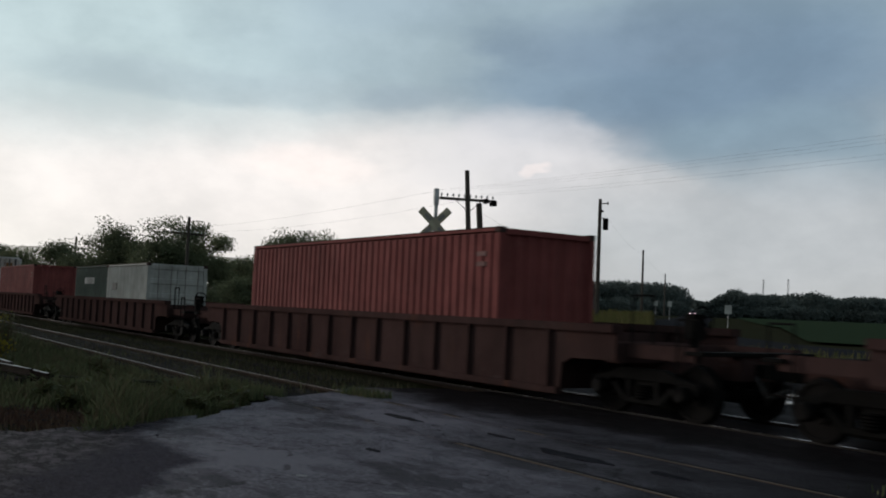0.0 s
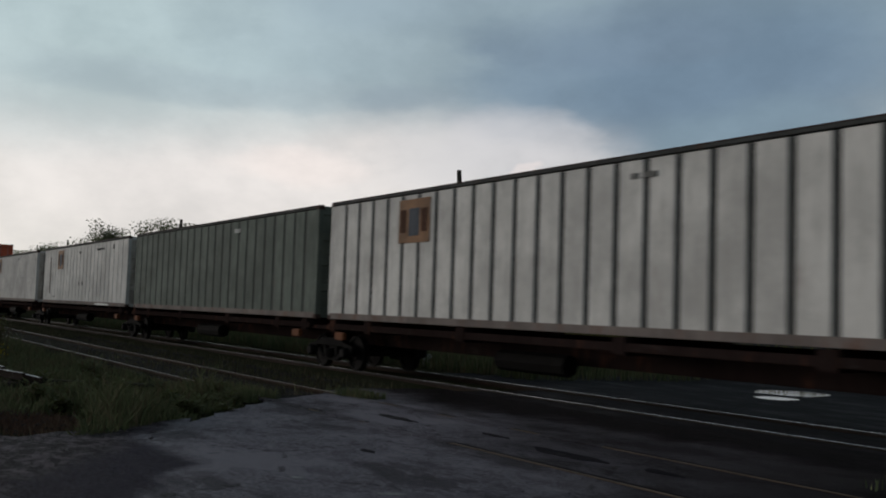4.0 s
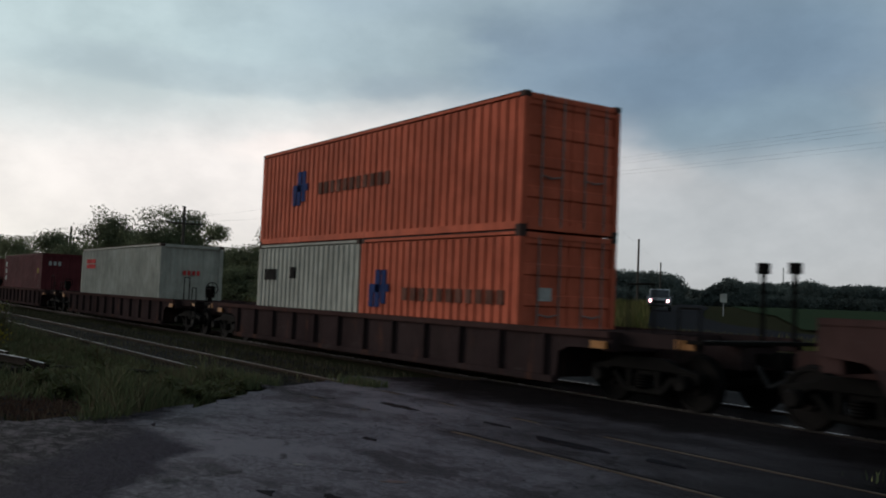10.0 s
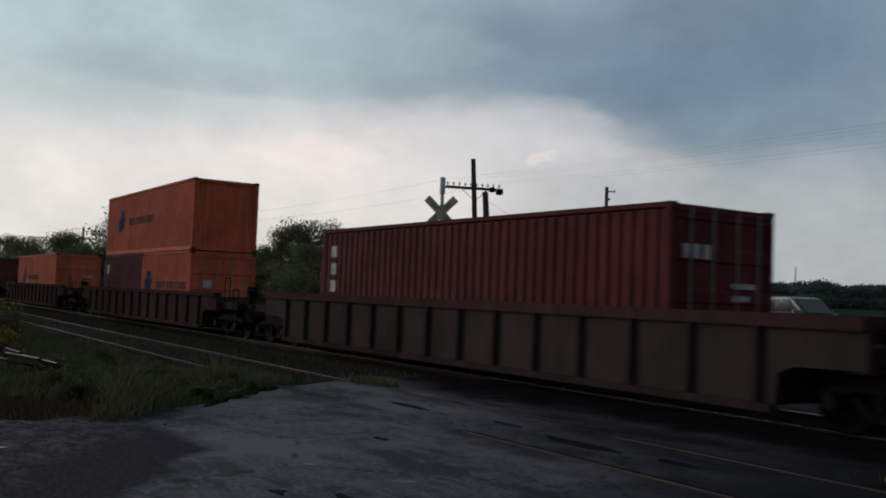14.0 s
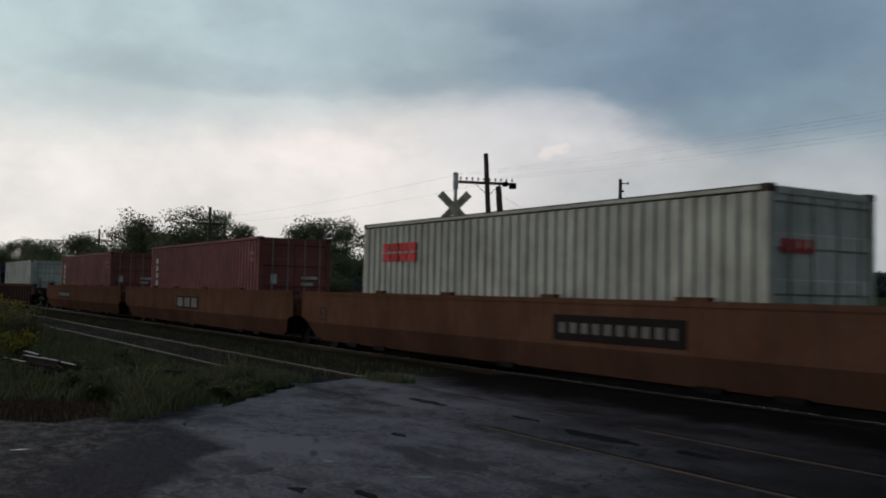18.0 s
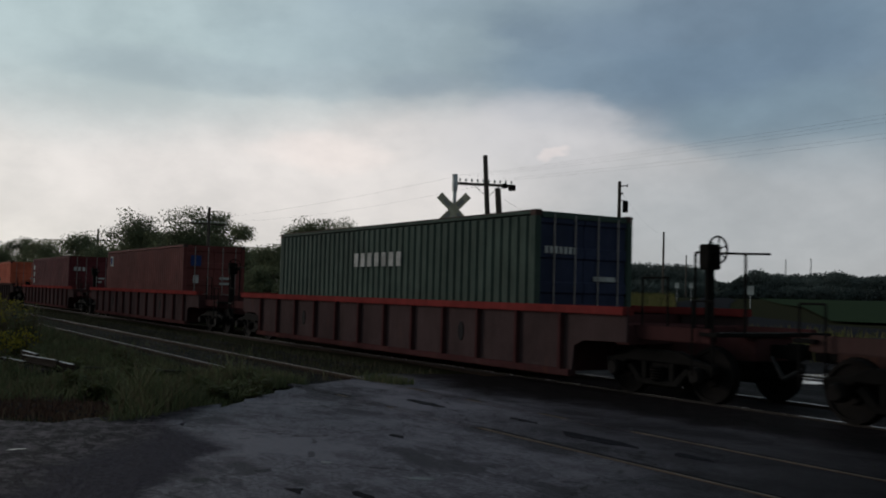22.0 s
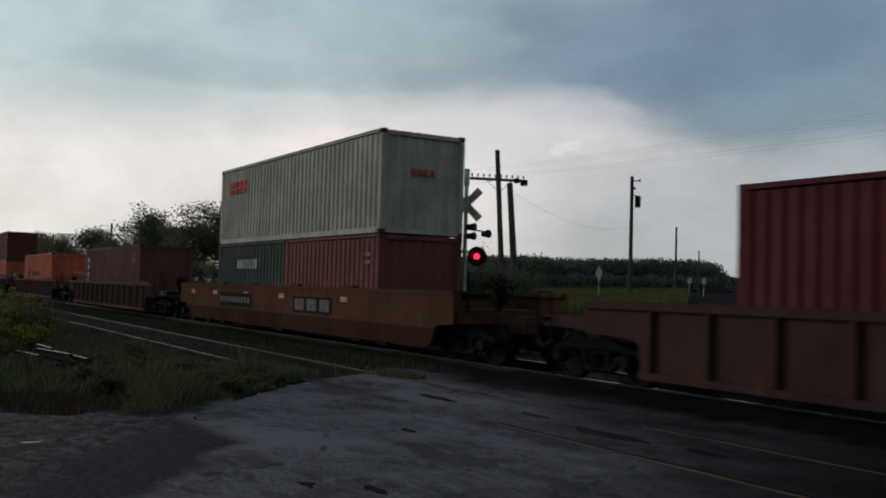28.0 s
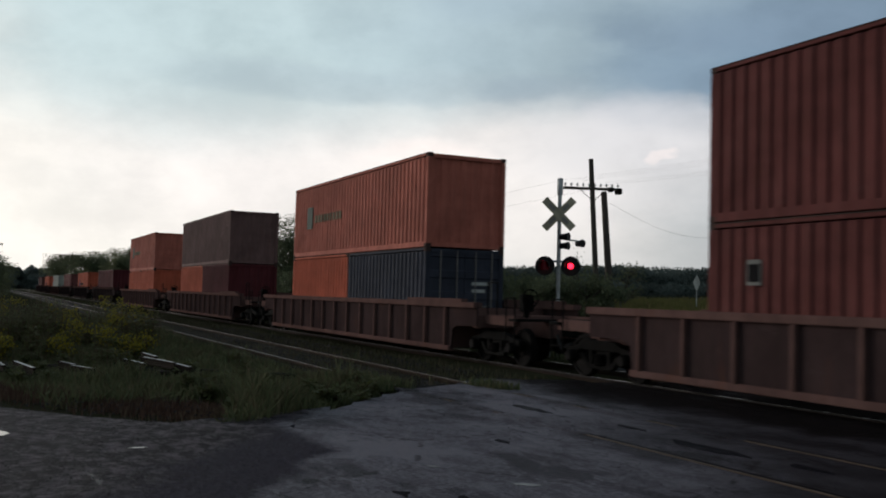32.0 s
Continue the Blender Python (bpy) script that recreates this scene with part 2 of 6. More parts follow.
ORANGE_BOX = paint("dull_orange_box_paint", (0.12, 0.045, 0.02), 0.2, 0.4, 0.05)
LOGO_BROWN = material("brown_lettering", (0.06, 0.03, 0.02), 0.8, grain=9.0, spec=0.03)
LOGO_SLATE = material("slate_lettering", (0.07, 0.075, 0.085), 0.8, grain=9.0, spec=0.03)
LOGO_GOLD = material("gold_panel", (0.185, 0.095, 0.045), 0.7, grain=9.0, dark=0.6)
LOGO_YELLOW = material("yellow_label", (0.25, 0.155, 0.03), 0.8, grain=9.0, dark=0.6, spec=0.03)
RAIL_STEEL = material("rail_side_rust", (0.024, 0.017, 0.013), 0.9, 0.0, relief=0.002, spec=0.03)
RAIL_SHINE = material("dark_main_rail_head", (0.020, 0.016, 0.014), 0.7, 0.0, spec=0.08)
RAIL_BRIGHT = material("polished_running_band", (0.12, 0.115, 0.11), 0.25, 0.95)
RAIL_DULL = material("worn_siding_rail_head", (0.040, 0.028, 0.020), 0.8, 0.0, spec=0.05)
RAIL_RUST = material("rusty_buried_rail_head", (0.072, 0.048, 0.034), 0.8, 0.0, spec=0.06, grain=9.0, dark=0.5)
RUST_BAND = material("dull_brown_running_band", (0.120, 0.094, 0.074), 0.55, 0.3, grain=4.0, dark=0.45)
RAIL_BAND = material("siding_running_band", (0.23, 0.205, 0.19), 0.38, 0.7)
SCRAP = material("dull_scrap_steel", (0.42, 0.40, 0.39), 0.5, 0.2, spec=0.3)
TIE_WOOD = material("creosoted_tie_wood", (0.022, 0.018, 0.016), 0.9, relief=0.006, relief_scale=14, each=0.3, spec=0.03)
POLE_WOOD = material("weathered_pole_wood", (0.06, 0.05, 0.042), 0.85, streak=True, relief=0.004)
GALV = material("galvanised_steel", (0.34, 0.35, 0.35), 0.5, 0.5)
SIGN_WHITE = material("weathered_sign_white", (0.40, 0.37, 0.27), 0.7, grain=14.0, dark=0.6)
SIGN_BACK = material("sign_back_aluminium", (0.36, 0.36, 0.33), 0.5, 0.3)
POST_GREY = material("dirty_grey_post", (0.055, 0.055, 0.053), 0.8, streak=True, rust=0.3, spec=0.03)
BLACK = material("black_enamel", (0.012, 0.012, 0.012), 0.5)
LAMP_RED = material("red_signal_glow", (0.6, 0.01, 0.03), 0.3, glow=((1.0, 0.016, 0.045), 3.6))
SHADE_RED = material("unlit_red_lens", (0.12, 0.004, 0.01), 0.15)
HEADLIGHT = material("headlight_glow", (0.8, 0.7, 0.7), 0.2, glow=((1.0, 0.47, 0.54), 8.0))
GRIME = material("rubber_black", (0.02, 0.02, 0.02), 0.8)
SUV_PAINT = material("dark_silver_car_paint", (0.16, 0.16, 0.17), 0.3, 0.4, dark=0.95, light=1.05)
CAR_GLASS = material("tinted_car_glass", (0.02, 0.025, 0.03), 0.06, spec=0.5)


def leafy(name, colour, glow_through=0.45):
    """Thin leaves: a dull surface that lets some light through from behind."""
    m = material(name, colour, 0.7, grain=0.8, dark=0.55, light=1.5, spec=0.08)
    n = Nodes(m.node_tree, False)
    shader = next(q for q in m.node_tree.nodes if q.type == "BSDF_PRINCIPLED")
    out = next(q for q in m.node_tree.nodes if q.type == "OUTPUT_MATERIAL")
    thin = n.add("ShaderNodeBsdfTranslucent")
    n.link(shader.inputs["Base Color"].links[0].from_socket, thin.inputs["Color"])
    both = n.add("ShaderNodeMixShader")
    both.inputs[0].default_value = glow_through
    n.link(shader.outputs[0], both.inputs[1])
    n.link(thin.outputs[0], both.inputs[2])
    n.link(both.outputs[0], out.inputs[0])
    return m


LEAF = leafy("summer_leaf", (0.135, 0.150, 0.085), 0.5)
LEAF_DARK = leafy("dark_leaf", (0.105, 0.122, 0.070), 0.5)
WEED = leafy("weed_leaf", (0.088, 0.100, 0.040), 0.4)
WOODS = leafy("far_woods_leaf", (0.078, 0.094, 0.086), 0.5)


def blade_material(name, *tones):
    """Blades that each take their own tone out of three, in patches."""
    m = material(name, tones[0], 0.85, grain=0.9, spec=0.02)
    n = Nodes(m.node_tree, False)
    shader = next(q for q in m.node_tree.nodes if q.type == "BSDF_PRINCIPLED")
    spot = n.add("ShaderNodeTexCoord").outputs["Object"]
    pick = n.add("ShaderNodeNewGeometry").outputs["Random Per Island"]
    patch = n.math("ADD", pick, n.math("MULTIPLY", n.math("SUBTRACT", n.noise(spot, 0.7, 5, 0.6), 0.5), 1.6))
    tone = n.mix(n.step(patch, 0.15, 0.5), tones[0], tones[1])
    n.link(n.mix(n.step(patch, 0.62, 1.0), tone, tones[2]), shader.inputs["Base Color"])
    return m


GRASS = blade_material("rough_grass_blade", (0.066, 0.078, 0.040), (0.108, 0.114, 0.056), (0.118, 0.092, 0.056))
SCRUB = blade_material("dull_trackside_grass", (0.040, 0.038, 0.024), (0.062, 0.062, 0.034), (0.080, 0.058, 0.038))
DEAD = blade_material("dead_red_brown_grass", (0.060, 0.034, 0.026), (0.085, 0.050, 0.036), (0.110, 0.082, 0.056))
OLIVE = blade_material("olive_roadside_grass", (0.080, 0.082, 0.026), (0.112, 0.104, 0.038), (0.120, 0.092, 0.046))
DRY = material("dry_weed_stem", (0.085, 0.058, 0.034), 0.8, grain=1.2, spec=0.2)
GOLDENROD = material("goldenrod_bloom", (0.25, 0.205, 0.03), 0.8, grain=2.0, spec=0.05)
BARK = material("grey_bark", (0.07, 0.058, 0.048), 0.9, streak=True, relief=0.008)
CABLE = material("overhead_cable", (0.03, 0.03, 0.03), 0.7)
FILM = material("thin_water_film", (0.03, 0.03, 0.032), 0.34, dark=1, light=1, spec=0.45)
WATER = material("puddle_water", (0.02, 0.02, 0.02), 0.05, dark=1, light=1, spec=0.5)
STONE = material("ballast_stone", (0.024, 0.021, 0.019), 0.9, grain=3, dark=0.6, light=1.5, spec=0.2)
GRIT = material("grey_gravel", (0.036, 0.032, 0.033), 0.9, grain=4, dark=0.6, light=1.5, spec=0.05)


def ground_material(name, low, high, patch, scale, rough, relief, blotch=None, spec=0.08):
    """Earth and paving: fine grain, broad blotches and an optional second tone in patches."""
    m = bpy.data.materials.new(name)
    m.use_nodes = True
    n = Nodes(m.node_tree)
    spot = n.add("ShaderNodeTexCoord").outputs["Object"]
    shader = n.add("ShaderNodeBsdfPrincipled")
    shader.inputs["Specular IOR Level"].default_value = spec
    fine, broad = n.noise(spot, scale, 8, 0.7), n.noise(spot, 0.45, 9, 0.7)
    tone = n.mix(fine, low, high)
    tone = n.mix(n.step(broad, 0.36, 0.70), tone, patch)
    wet = n.step(n.noise(n.stretch(spot, 0.6, 1.5, 1), 0.9, 9, 0.72), 0.40, 0.70)
    speck = n.step(n.noise(spot, 55.0, 3, 0.8), 0.60, 0.74)
    tone = n.mix(n.math("MULTIPLY", speck, 0.5), tone, tuple(min(1.0, 1.9 * c) for c in high))
    if blotch:
        tone = n.mix(n.math("MULTIPLY", wet, 0.8), tone, blotch)
    n.link(tone, shader.inputs["Base Color"])
    n.link(n.step(wet, 0.0, 1.0, rough, max(0.25, rough - 0.22)), shader.inputs["Roughness"])
    bump = n.add("ShaderNodeBump")
    bump.inputs["Strength"].default_value, bump.inputs["Distance"].default_value = 1.0, relief
    n.link(n.noise(spot, scale * 0.8, 8, 0.7), bump.inputs["Height"])
    n.link(bump.outputs[0], shader.inputs["Normal"])
    n.link(shader.outputs[0], n.add("ShaderNodeOutputMaterial").inputs[0])
    return m


EARTH = ground_material("field_earth_and_grass", (0.016, 0.017, 0.010), (0.038, 0.039, 0.022), (0.028, 0.026, 0.017), 2.0, 1.0, 0.05, None, 0.0)
FIELD = ground_material("green_crop_field", (0.021, 0.033, 0.020), (0.040, 0.056, 0.032), (0.030, 0.044, 0.026), 1.0, 1.0, 0.1, None, 0.0)
DIRT = ground_material("oily_brown_dirt", (0.004, 0.0033, 0.0037), (0.017, 0.0138, 0.0148), (0.010, 0.008, 0.009), 18.0, 0.85, 0.02, None, 0.03)
TAR = ground_material("fresh_dark_asphalt_patch", (0.004, 0.0034, 0.005), (0.012, 0.010, 0.0145), (0.007, 0.0058, 0.008), 40.0, 0.7, 0.008, None, 0.03)
BALLAST = ground_material("dirty_ballast", (0.005, 0.0045, 0.004), (0.020, 0.018, 0.016), (0.009, 0.008, 0.007), 14.0, 0.95, 0.05)
ROAD = ground_material("far_road_asphalt", (0.018, 0.018, 0.0195), (0.034, 0.034, 0.037), (0.026, 0.026, 0.029), 8.0, 1.0, 0.004, None, 0.0)


def yard_material():
    """The worn yard: asphalt, the muddy gravel and tar at its ragged edge, and oily dirt along the tracks."""
    m = bpy.data.materials.new("worn_yard_asphalt_and_mud")
    m.use_nodes = True
    n = Nodes(m.node_tree)
    spot = n.add("ShaderNodeTexCoord").outputs["Object"]
    xyz = n.add("ShaderNodeSeparateXYZ")
    n.link(spot, xyz.inputs[0])
    x, y = xyz.outputs[0], xyz.outputs[1]
    ragged_edge = n.math("MULTIPLY", n.math("SUBTRACT", n.noise(spot, 1.5, 10, 0.68), 0.5), 2.4)
    slow = n.math("MULTIPLY", n.math("SUBTRACT", n.noise(spot, 0.5, 8, 0.65), 0.5), 4.0)

    def beyond(px, py, dx, dy):
        """Distance past a line through a point, square to (dx, dy)."""
        l = math.hypot(dx, dy)
        a = n.math("MULTIPLY", n.math("SUBTRACT", x, px), dx / l)
        return n.math("ADD", a, n.math("MULTIPLY", n.math("SUBTRACT", y, py), dy / l))

    fine = n.step(n.noise(spot, 20.0, 8, 0.75), 0.36, 0.64)
    medium = n.step(n.noise(n.stretch(spot, 0.8, 1.2, 1), 3.2, 9, 0.7), 0.36, 0.64)
    broad = n.step(n.noise(n.stretch(spot, 0.7, 1.3, 1), 0.7, 9, 0.68), 0.34, 0.66)
    # asphalt
    tone = n.mix(fine, (0.058, 0.052, 0.064), (0.172, 0.157, 0.188))
    tone = n.mix(n.step(medium, 0.40, 0.85, 0.0, 0.6), tone, (0.056, 0.049, 0.063))
    tone = n.mix(n.step(broad, 0.55, 0.85, 0.0, 0.75), tone, (0.166, 0.152, 0.178))
    tone = n.mix(n.step(broad, 0.12, 0.40, 0.75, 0.0), tone, (0.019, 0.0155, 0.0215))
    speck = n.step(n.noise(spot, 60.0, 2, 0.8), 0.63, 0.73, 0.0, 0.6)
    tone = n.mix(speck, tone, (0.11, 0.098, 0.112))
    # fine cracks, only here and there
    crack = n.add("ShaderNodeTexVoronoi")
    crack.feature = "DISTANCE_TO_EDGE"
    crack.inputs["Scale"].default_value = 0.55
    bent = n.mix(0.22, spot, n.noise(spot, 1.4, 6, 0.6, True))
    n.link(bent, crack.inputs["Vector"])
    split = n.math("MULTIPLY", n.step(crack.outputs["Distance"], 0.004, 0.018, 1.0, 0.0), n.step(medium, 0.45, 0.75))
    tone = n.mix(n.math("MULTIPLY", split, 0.7), tone, (0.006, 0.005, 0.006))
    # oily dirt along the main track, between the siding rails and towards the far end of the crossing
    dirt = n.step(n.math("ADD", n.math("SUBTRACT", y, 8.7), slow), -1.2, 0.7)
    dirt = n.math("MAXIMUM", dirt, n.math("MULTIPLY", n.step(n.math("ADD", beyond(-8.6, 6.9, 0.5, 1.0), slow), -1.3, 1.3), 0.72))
    for rail_y in (6.19, 7.68):
        near = n.math("ABSOLUTE", n.math("ADD", n.math("SUBTRACT", y, rail_y), n.math("MULTIPLY", ragged_edge, 0.25)))
        dirt = n.math("MAXIMUM", dirt, n.step(near, 0.05, 0.22, 0.28, 0.0))
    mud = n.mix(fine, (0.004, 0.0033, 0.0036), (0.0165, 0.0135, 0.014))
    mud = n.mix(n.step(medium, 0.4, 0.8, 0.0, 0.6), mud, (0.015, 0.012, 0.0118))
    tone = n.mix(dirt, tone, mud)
    # towards +x the ground darkens to near black and loses gloss
    end_dark = n.step(n.math("ADD", beyond(-4.8, 6.0, 1.0, 0.34), slow), -2.2, 1.2, 0.0, 0.90)
    tone = n.mix(end_dark, tone, n.mix(medium, (0.0042, 0.0036, 0.0036), (0.012, 0.0105, 0.0115)))
    # the ragged edge: tar beside the asphalt, muddy gravel past it
    side_a, side_b = beyond(-10.9, 3.35, 0.53, 0.85), beyond(-6.7, 1.66, 0.586, 0.81)
    inside = n.math("ADD", n.math("MAXIMUM", n.math("MINIMUM", side_a, n.math("SUBTRACT", y, 3.12)), side_b), n.math("MULTIPLY", ragged_edge, 0.4))
    rough_mud = n.mix(n.step(n.noise(spot, 7.0, 9, 0.75), 0.34, 0.66), (0.012, 0.0092, 0.0115), (0.140, 0.118, 0.134))
    rough_mud = n.mix(n.step(medium, 0.45, 0.8), rough_mud, (0.030, 0.025, 0.0285))
    rough_mud = n.mix(n.step(n.noise(spot, 9.0, 6, 0.8), 0.62, 0.72, 0.0, 0.7), rough_mud, (0.070, 0.062, 0.068))
    tar = n.mix(fine, (0.014, 0.0115, 0.019), (0.046, 0.038, 0.060))
    edge_zone = n.step(n.math("ADD", side_b, n.math("MULTIPLY", slow, 0.6)), -1.5, -0.5)
    loose = n.mix(edge_zone, rough_mud, tar)
    tone = n.mix(n.step(inside, -0.22, 0.22), loose, tone)
    shader = n.add("ShaderNodeBsdfPrincipled")
    n.link(tone, shader.inputs["Base Color"])
    # wheel tracks and hollows hold water
    tracks = n.noise(n.stretch(spot, 0.55, 2.6, 1), 1.9, 6, 0.65)
    wet = n.math("MULTIPLY", n.step(tracks, 0.62, 0.72, 0.0, 0.6), n.step(inside, -0.4, -0.05, 1.0, 0.15))
    n.link(n.step(wet, 0.0, 1.0, 0.62, 0.30), shader.inputs["Roughness"])
    gloss = n.math("MULTIPLY", n.step(inside, -0.05, 0.05, 0.03, 0.11), n.step(n.math("MAXIMUM", dirt, end_dark), 0.0, 1.0, 1.0, 0.08))
    n.link(n.math("MAXIMUM", gloss, n.math("MULTIPLY", wet, 0.35)), shader.inputs["Specular IOR Level"])
    bump = n.add("ShaderNodeBump")
    bump.inputs["Strength"].default_value, bump.inputs["Distance"].default_value = 1.0, 0.02
    height = n.math("ADD", n.math("MULTIPLY", fine, 0.45), n.math("MULTIPLY", medium, n.step(inside, -0.1, 0.1, 2.4, 0.5)))
    n.link(n.math("MULTIPLY", height, n.step(wet, 0.0, 1.0, 1.0, 0.35)), bump.inputs["Height"])
    n.link(bump.outputs[0], shader.inputs["Normal"])
    n.link(shader.outputs[0], n.add("ShaderNodeOutputMaterial").inputs[0])
    return m


YARD = yard_material()

# ---- building blocks ----


def part(name, bm, mat, parent=None, label=""):
    """Links a bmesh as one mesh object under a thing or a part."""
    me = bpy.data.meshes.new(name)
    bm.to_mesh(me)
    bm.free()
    me.materials.append(mat)
    ob = new(name, me)
    if parent is not None:
        ob.parent = parent
    return tagged(ob, label)


def again(ob, m):
    """One more piece on the same mesh, under the same thing."""
    o = new(ob.name.split(".")[0], ob.data)
    o.parent = ob.parent
    o.matrix_basis = m
    return o


def mesh_of(name, verts, faces, mat, parent=None, smooth=False):
    me = bpy.data.meshes.new(name)
    me.from_pydata([tuple(v) for v in verts], [], [tuple(f) for f in faces])
    me.materials.append(mat)
    if smooth:
        me.polygons.foreach_set("use_smooth", [True] * len(me.polygons))
    me.update()
    ob = new(name, me)
    if parent is not None:
        ob.parent = parent
    return ob


def box(bm, x0, x1, y0, y1, z0, z1, m=None):
    v = [bm.verts.new((x, y, z)) for x in (x0, x1) for y in (y0, y1) for z in (z0, z1)]
    for f in ((0, 1, 3, 2), (4, 6, 7, 5), (0, 4, 5, 1), (2, 3, 7, 6), (0, 2, 6, 4), (1, 5, 7, 3)):
        bm.faces.new([v[i] for i in f])
    if m is not None:
        bmesh.ops.transform(bm, matrix=m, verts=v)
    return v


def boxes(*dims, bevel=0.0):
    bm = bmesh.new()
    for d in dims:
        box(bm, *d)
    if bevel:
        bmesh.ops.bevel(bm, geom=bm.edges[:], offset=bevel, segments=2, affect="EDGES")
    return bm


def slab(points, thick, axis="y", at=0.0, bevel=0.0):
    """A plate of a given outline: (a, b) pairs in the plane square to axis, thickened along it."""
    bm = bmesh.new()

    def place(a, b, c):
        return {"y": (a, c, b), "z": (a, b, c), "x": (c, a, b)}[axis]

    lo = [bm.verts.new(place(a, b, at)) for a, b in points]
    hi = [bm.verts.new(place(a, b, at + thick)) for a, b in points]
    bm.faces.new(lo)
    bm.faces.new(hi[::-1])
    for i in range(len(lo)):
        j = (i + 1) % len(lo)
        bm.faces.new((lo[j], lo[i], hi[i], hi[j]))
    bmesh.ops.recalc_face_normals(bm, faces=bm.faces[:])
    if bevel:
        bmesh.ops.bevel(bm, geom=bm.edges[:], offset=bevel, segments=1, affect="EDGES")
    return bm


def rod(bm, a, b, r0, r1=None, sides=8):
    """A tapered round bar from a to b."""
    a, b = Vector(a), Vector(b)
    turn = (b - a).to_track_quat("Z", "Y").to_matrix()
    r1 = r0 if r1 is None else r1
    rings = [[bm.verts.new(p + turn @ Vector((r * math.cos(k * math.tau / sides), r * math.sin(k * math.tau / sides), 0))) for k in range(sides)] for p, r in ((a, r0), (b, r1))]
    bm.faces.new(rings[0][::-1])
    bm.faces.new(rings[1])
    for k in range(sides):
        j = (k + 1) % sides
        bm.faces.new((rings[0][k], rings[0][j], rings[1][j], rings[1][k]))


def rods(*bars, sides=8):
    bm = bmesh.new()
    for a, b, *r in bars:
        rod(bm, a, b, *r, sides=sides)
    return bm


def lathe(profile, sides=24, axis="y"):
    """Turns (radius, along) pairs round an axis."""
    bm = bmesh.new()
    rings = []
    for r, h in profile:
        ring = []
        for k in range(sides):
            c, s = r * math.cos(k * math.tau / sides), r * math.sin(k * math.tau / sides)
            ring.append(bm.verts.new({"y": (c, h, s), "z": (c, s, h), "x": (h, c, s)}[axis]))
        rings.append(ring)
    for a, b in zip(rings, rings[1:]):
        for k in range(sides):
            j = (k + 1) % sides
            bm.faces.new((a[k], a[j], b[j], b[k]))
    bm.faces.new(rings[0])
    bm.faces.new(rings[-1])
    bmesh.ops.recalc_face_normals(bm, faces=bm.faces[:])
    return bm


# ---- containers ----


def corrugated(length, height, pitch=0.278, depth=0.034, thick=0.004):
    """A folded sheet along x, from 0 to length, that waves between y = 0 (outer) and y = depth."""
    bm = bmesh.new()
    n = max(1, round(length / pitch))
    p = length / n
    xs = []
    for i in range(n):
        xs += [(i * p, 0.0), (i * p + p * 0.36, 0.0), (i * p + p * 0.5, depth), (i * p + p * 0.86, depth)]
    xs.append((length, 0.0))
    rows = [[bm.verts.new((x, y, z)) for x, y in xs] for z in (0.0, height)]
    for a, b, c, d in zip(rows[0], rows[0][1:], rows[1][1:], rows[1]):
        bm.faces.new((a, b, c, d))
    return bm


def panelled(length, height, gap=0.67, groove=0.15, depth=0.045):
    """A sheet of broad flat panels parted by narrow sunk grooves."""
    bm = bmesh.new()
    n = round(length / gap)
    p = length / n
    xs = [(0.0, 0.0)]
    for i in range(1, n):
        c = i * p
        xs += [(c - groove / 2, 0.0), (c - groove / 2 + 0.02, depth), (c + groove / 2 - 0.02, depth), (c + groove / 2, 0.0)]
    xs.append((length, 0.0))
    rows = [[bm.verts.new((x, y, z)) for x, y in xs] for z in (0.0, height)]
    for a, b, c, d in zip(rows[0], rows[0][1:], rows[1][1:], rows[1]):
        bm.faces.new((a, b, c, d))
    return bm


def door_sheet(x, y0, y1, z0, z1):
    """One door leaf: a folded sheet with four sunk fields."""
    bm = bmesh.new()
    zs, h = [(z0, 0.0)], (z1 - z0) / 4
    for k in range(4):
        a, b = z0 + k * h + 0.09, z0 + (k + 1) * h - 0.09
        zs += [(a, 0.0), (a + 0.03, -0.035), (b - 0.03, -0.035), (b, 0.0)]
    zs.append((z1, 0.0))
    rows = [[bm.verts.new((x + d, y, z)) for z, d in zs] for y in (y0, y1)]
    for a, b, c, d in zip(rows[0], rows[0][1:], rows[1][1:], rows[1]):
        bm.faces.new((a, d, c, b))
    back = [bm.verts.new((x - 0.06, y, z)) for y in (y0, y1) for z in (z0, z1)]
    bm.faces.new((back[0], back[1], back[3], back[2]))
    for y, a in ((0, 0), (1, 2)):
        bm.faces.new([*rows[y], back[a + 1], back[a]])
    bm.faces.new((rows[0][0], rows[1][0], back[2], back[0]))
    bm.faces.new((rows[0][-1], rows[1][-1], back[3], back[1]))
    bmesh.ops.recalc_face_normals(bm, faces=bm.faces[:])
    return bm


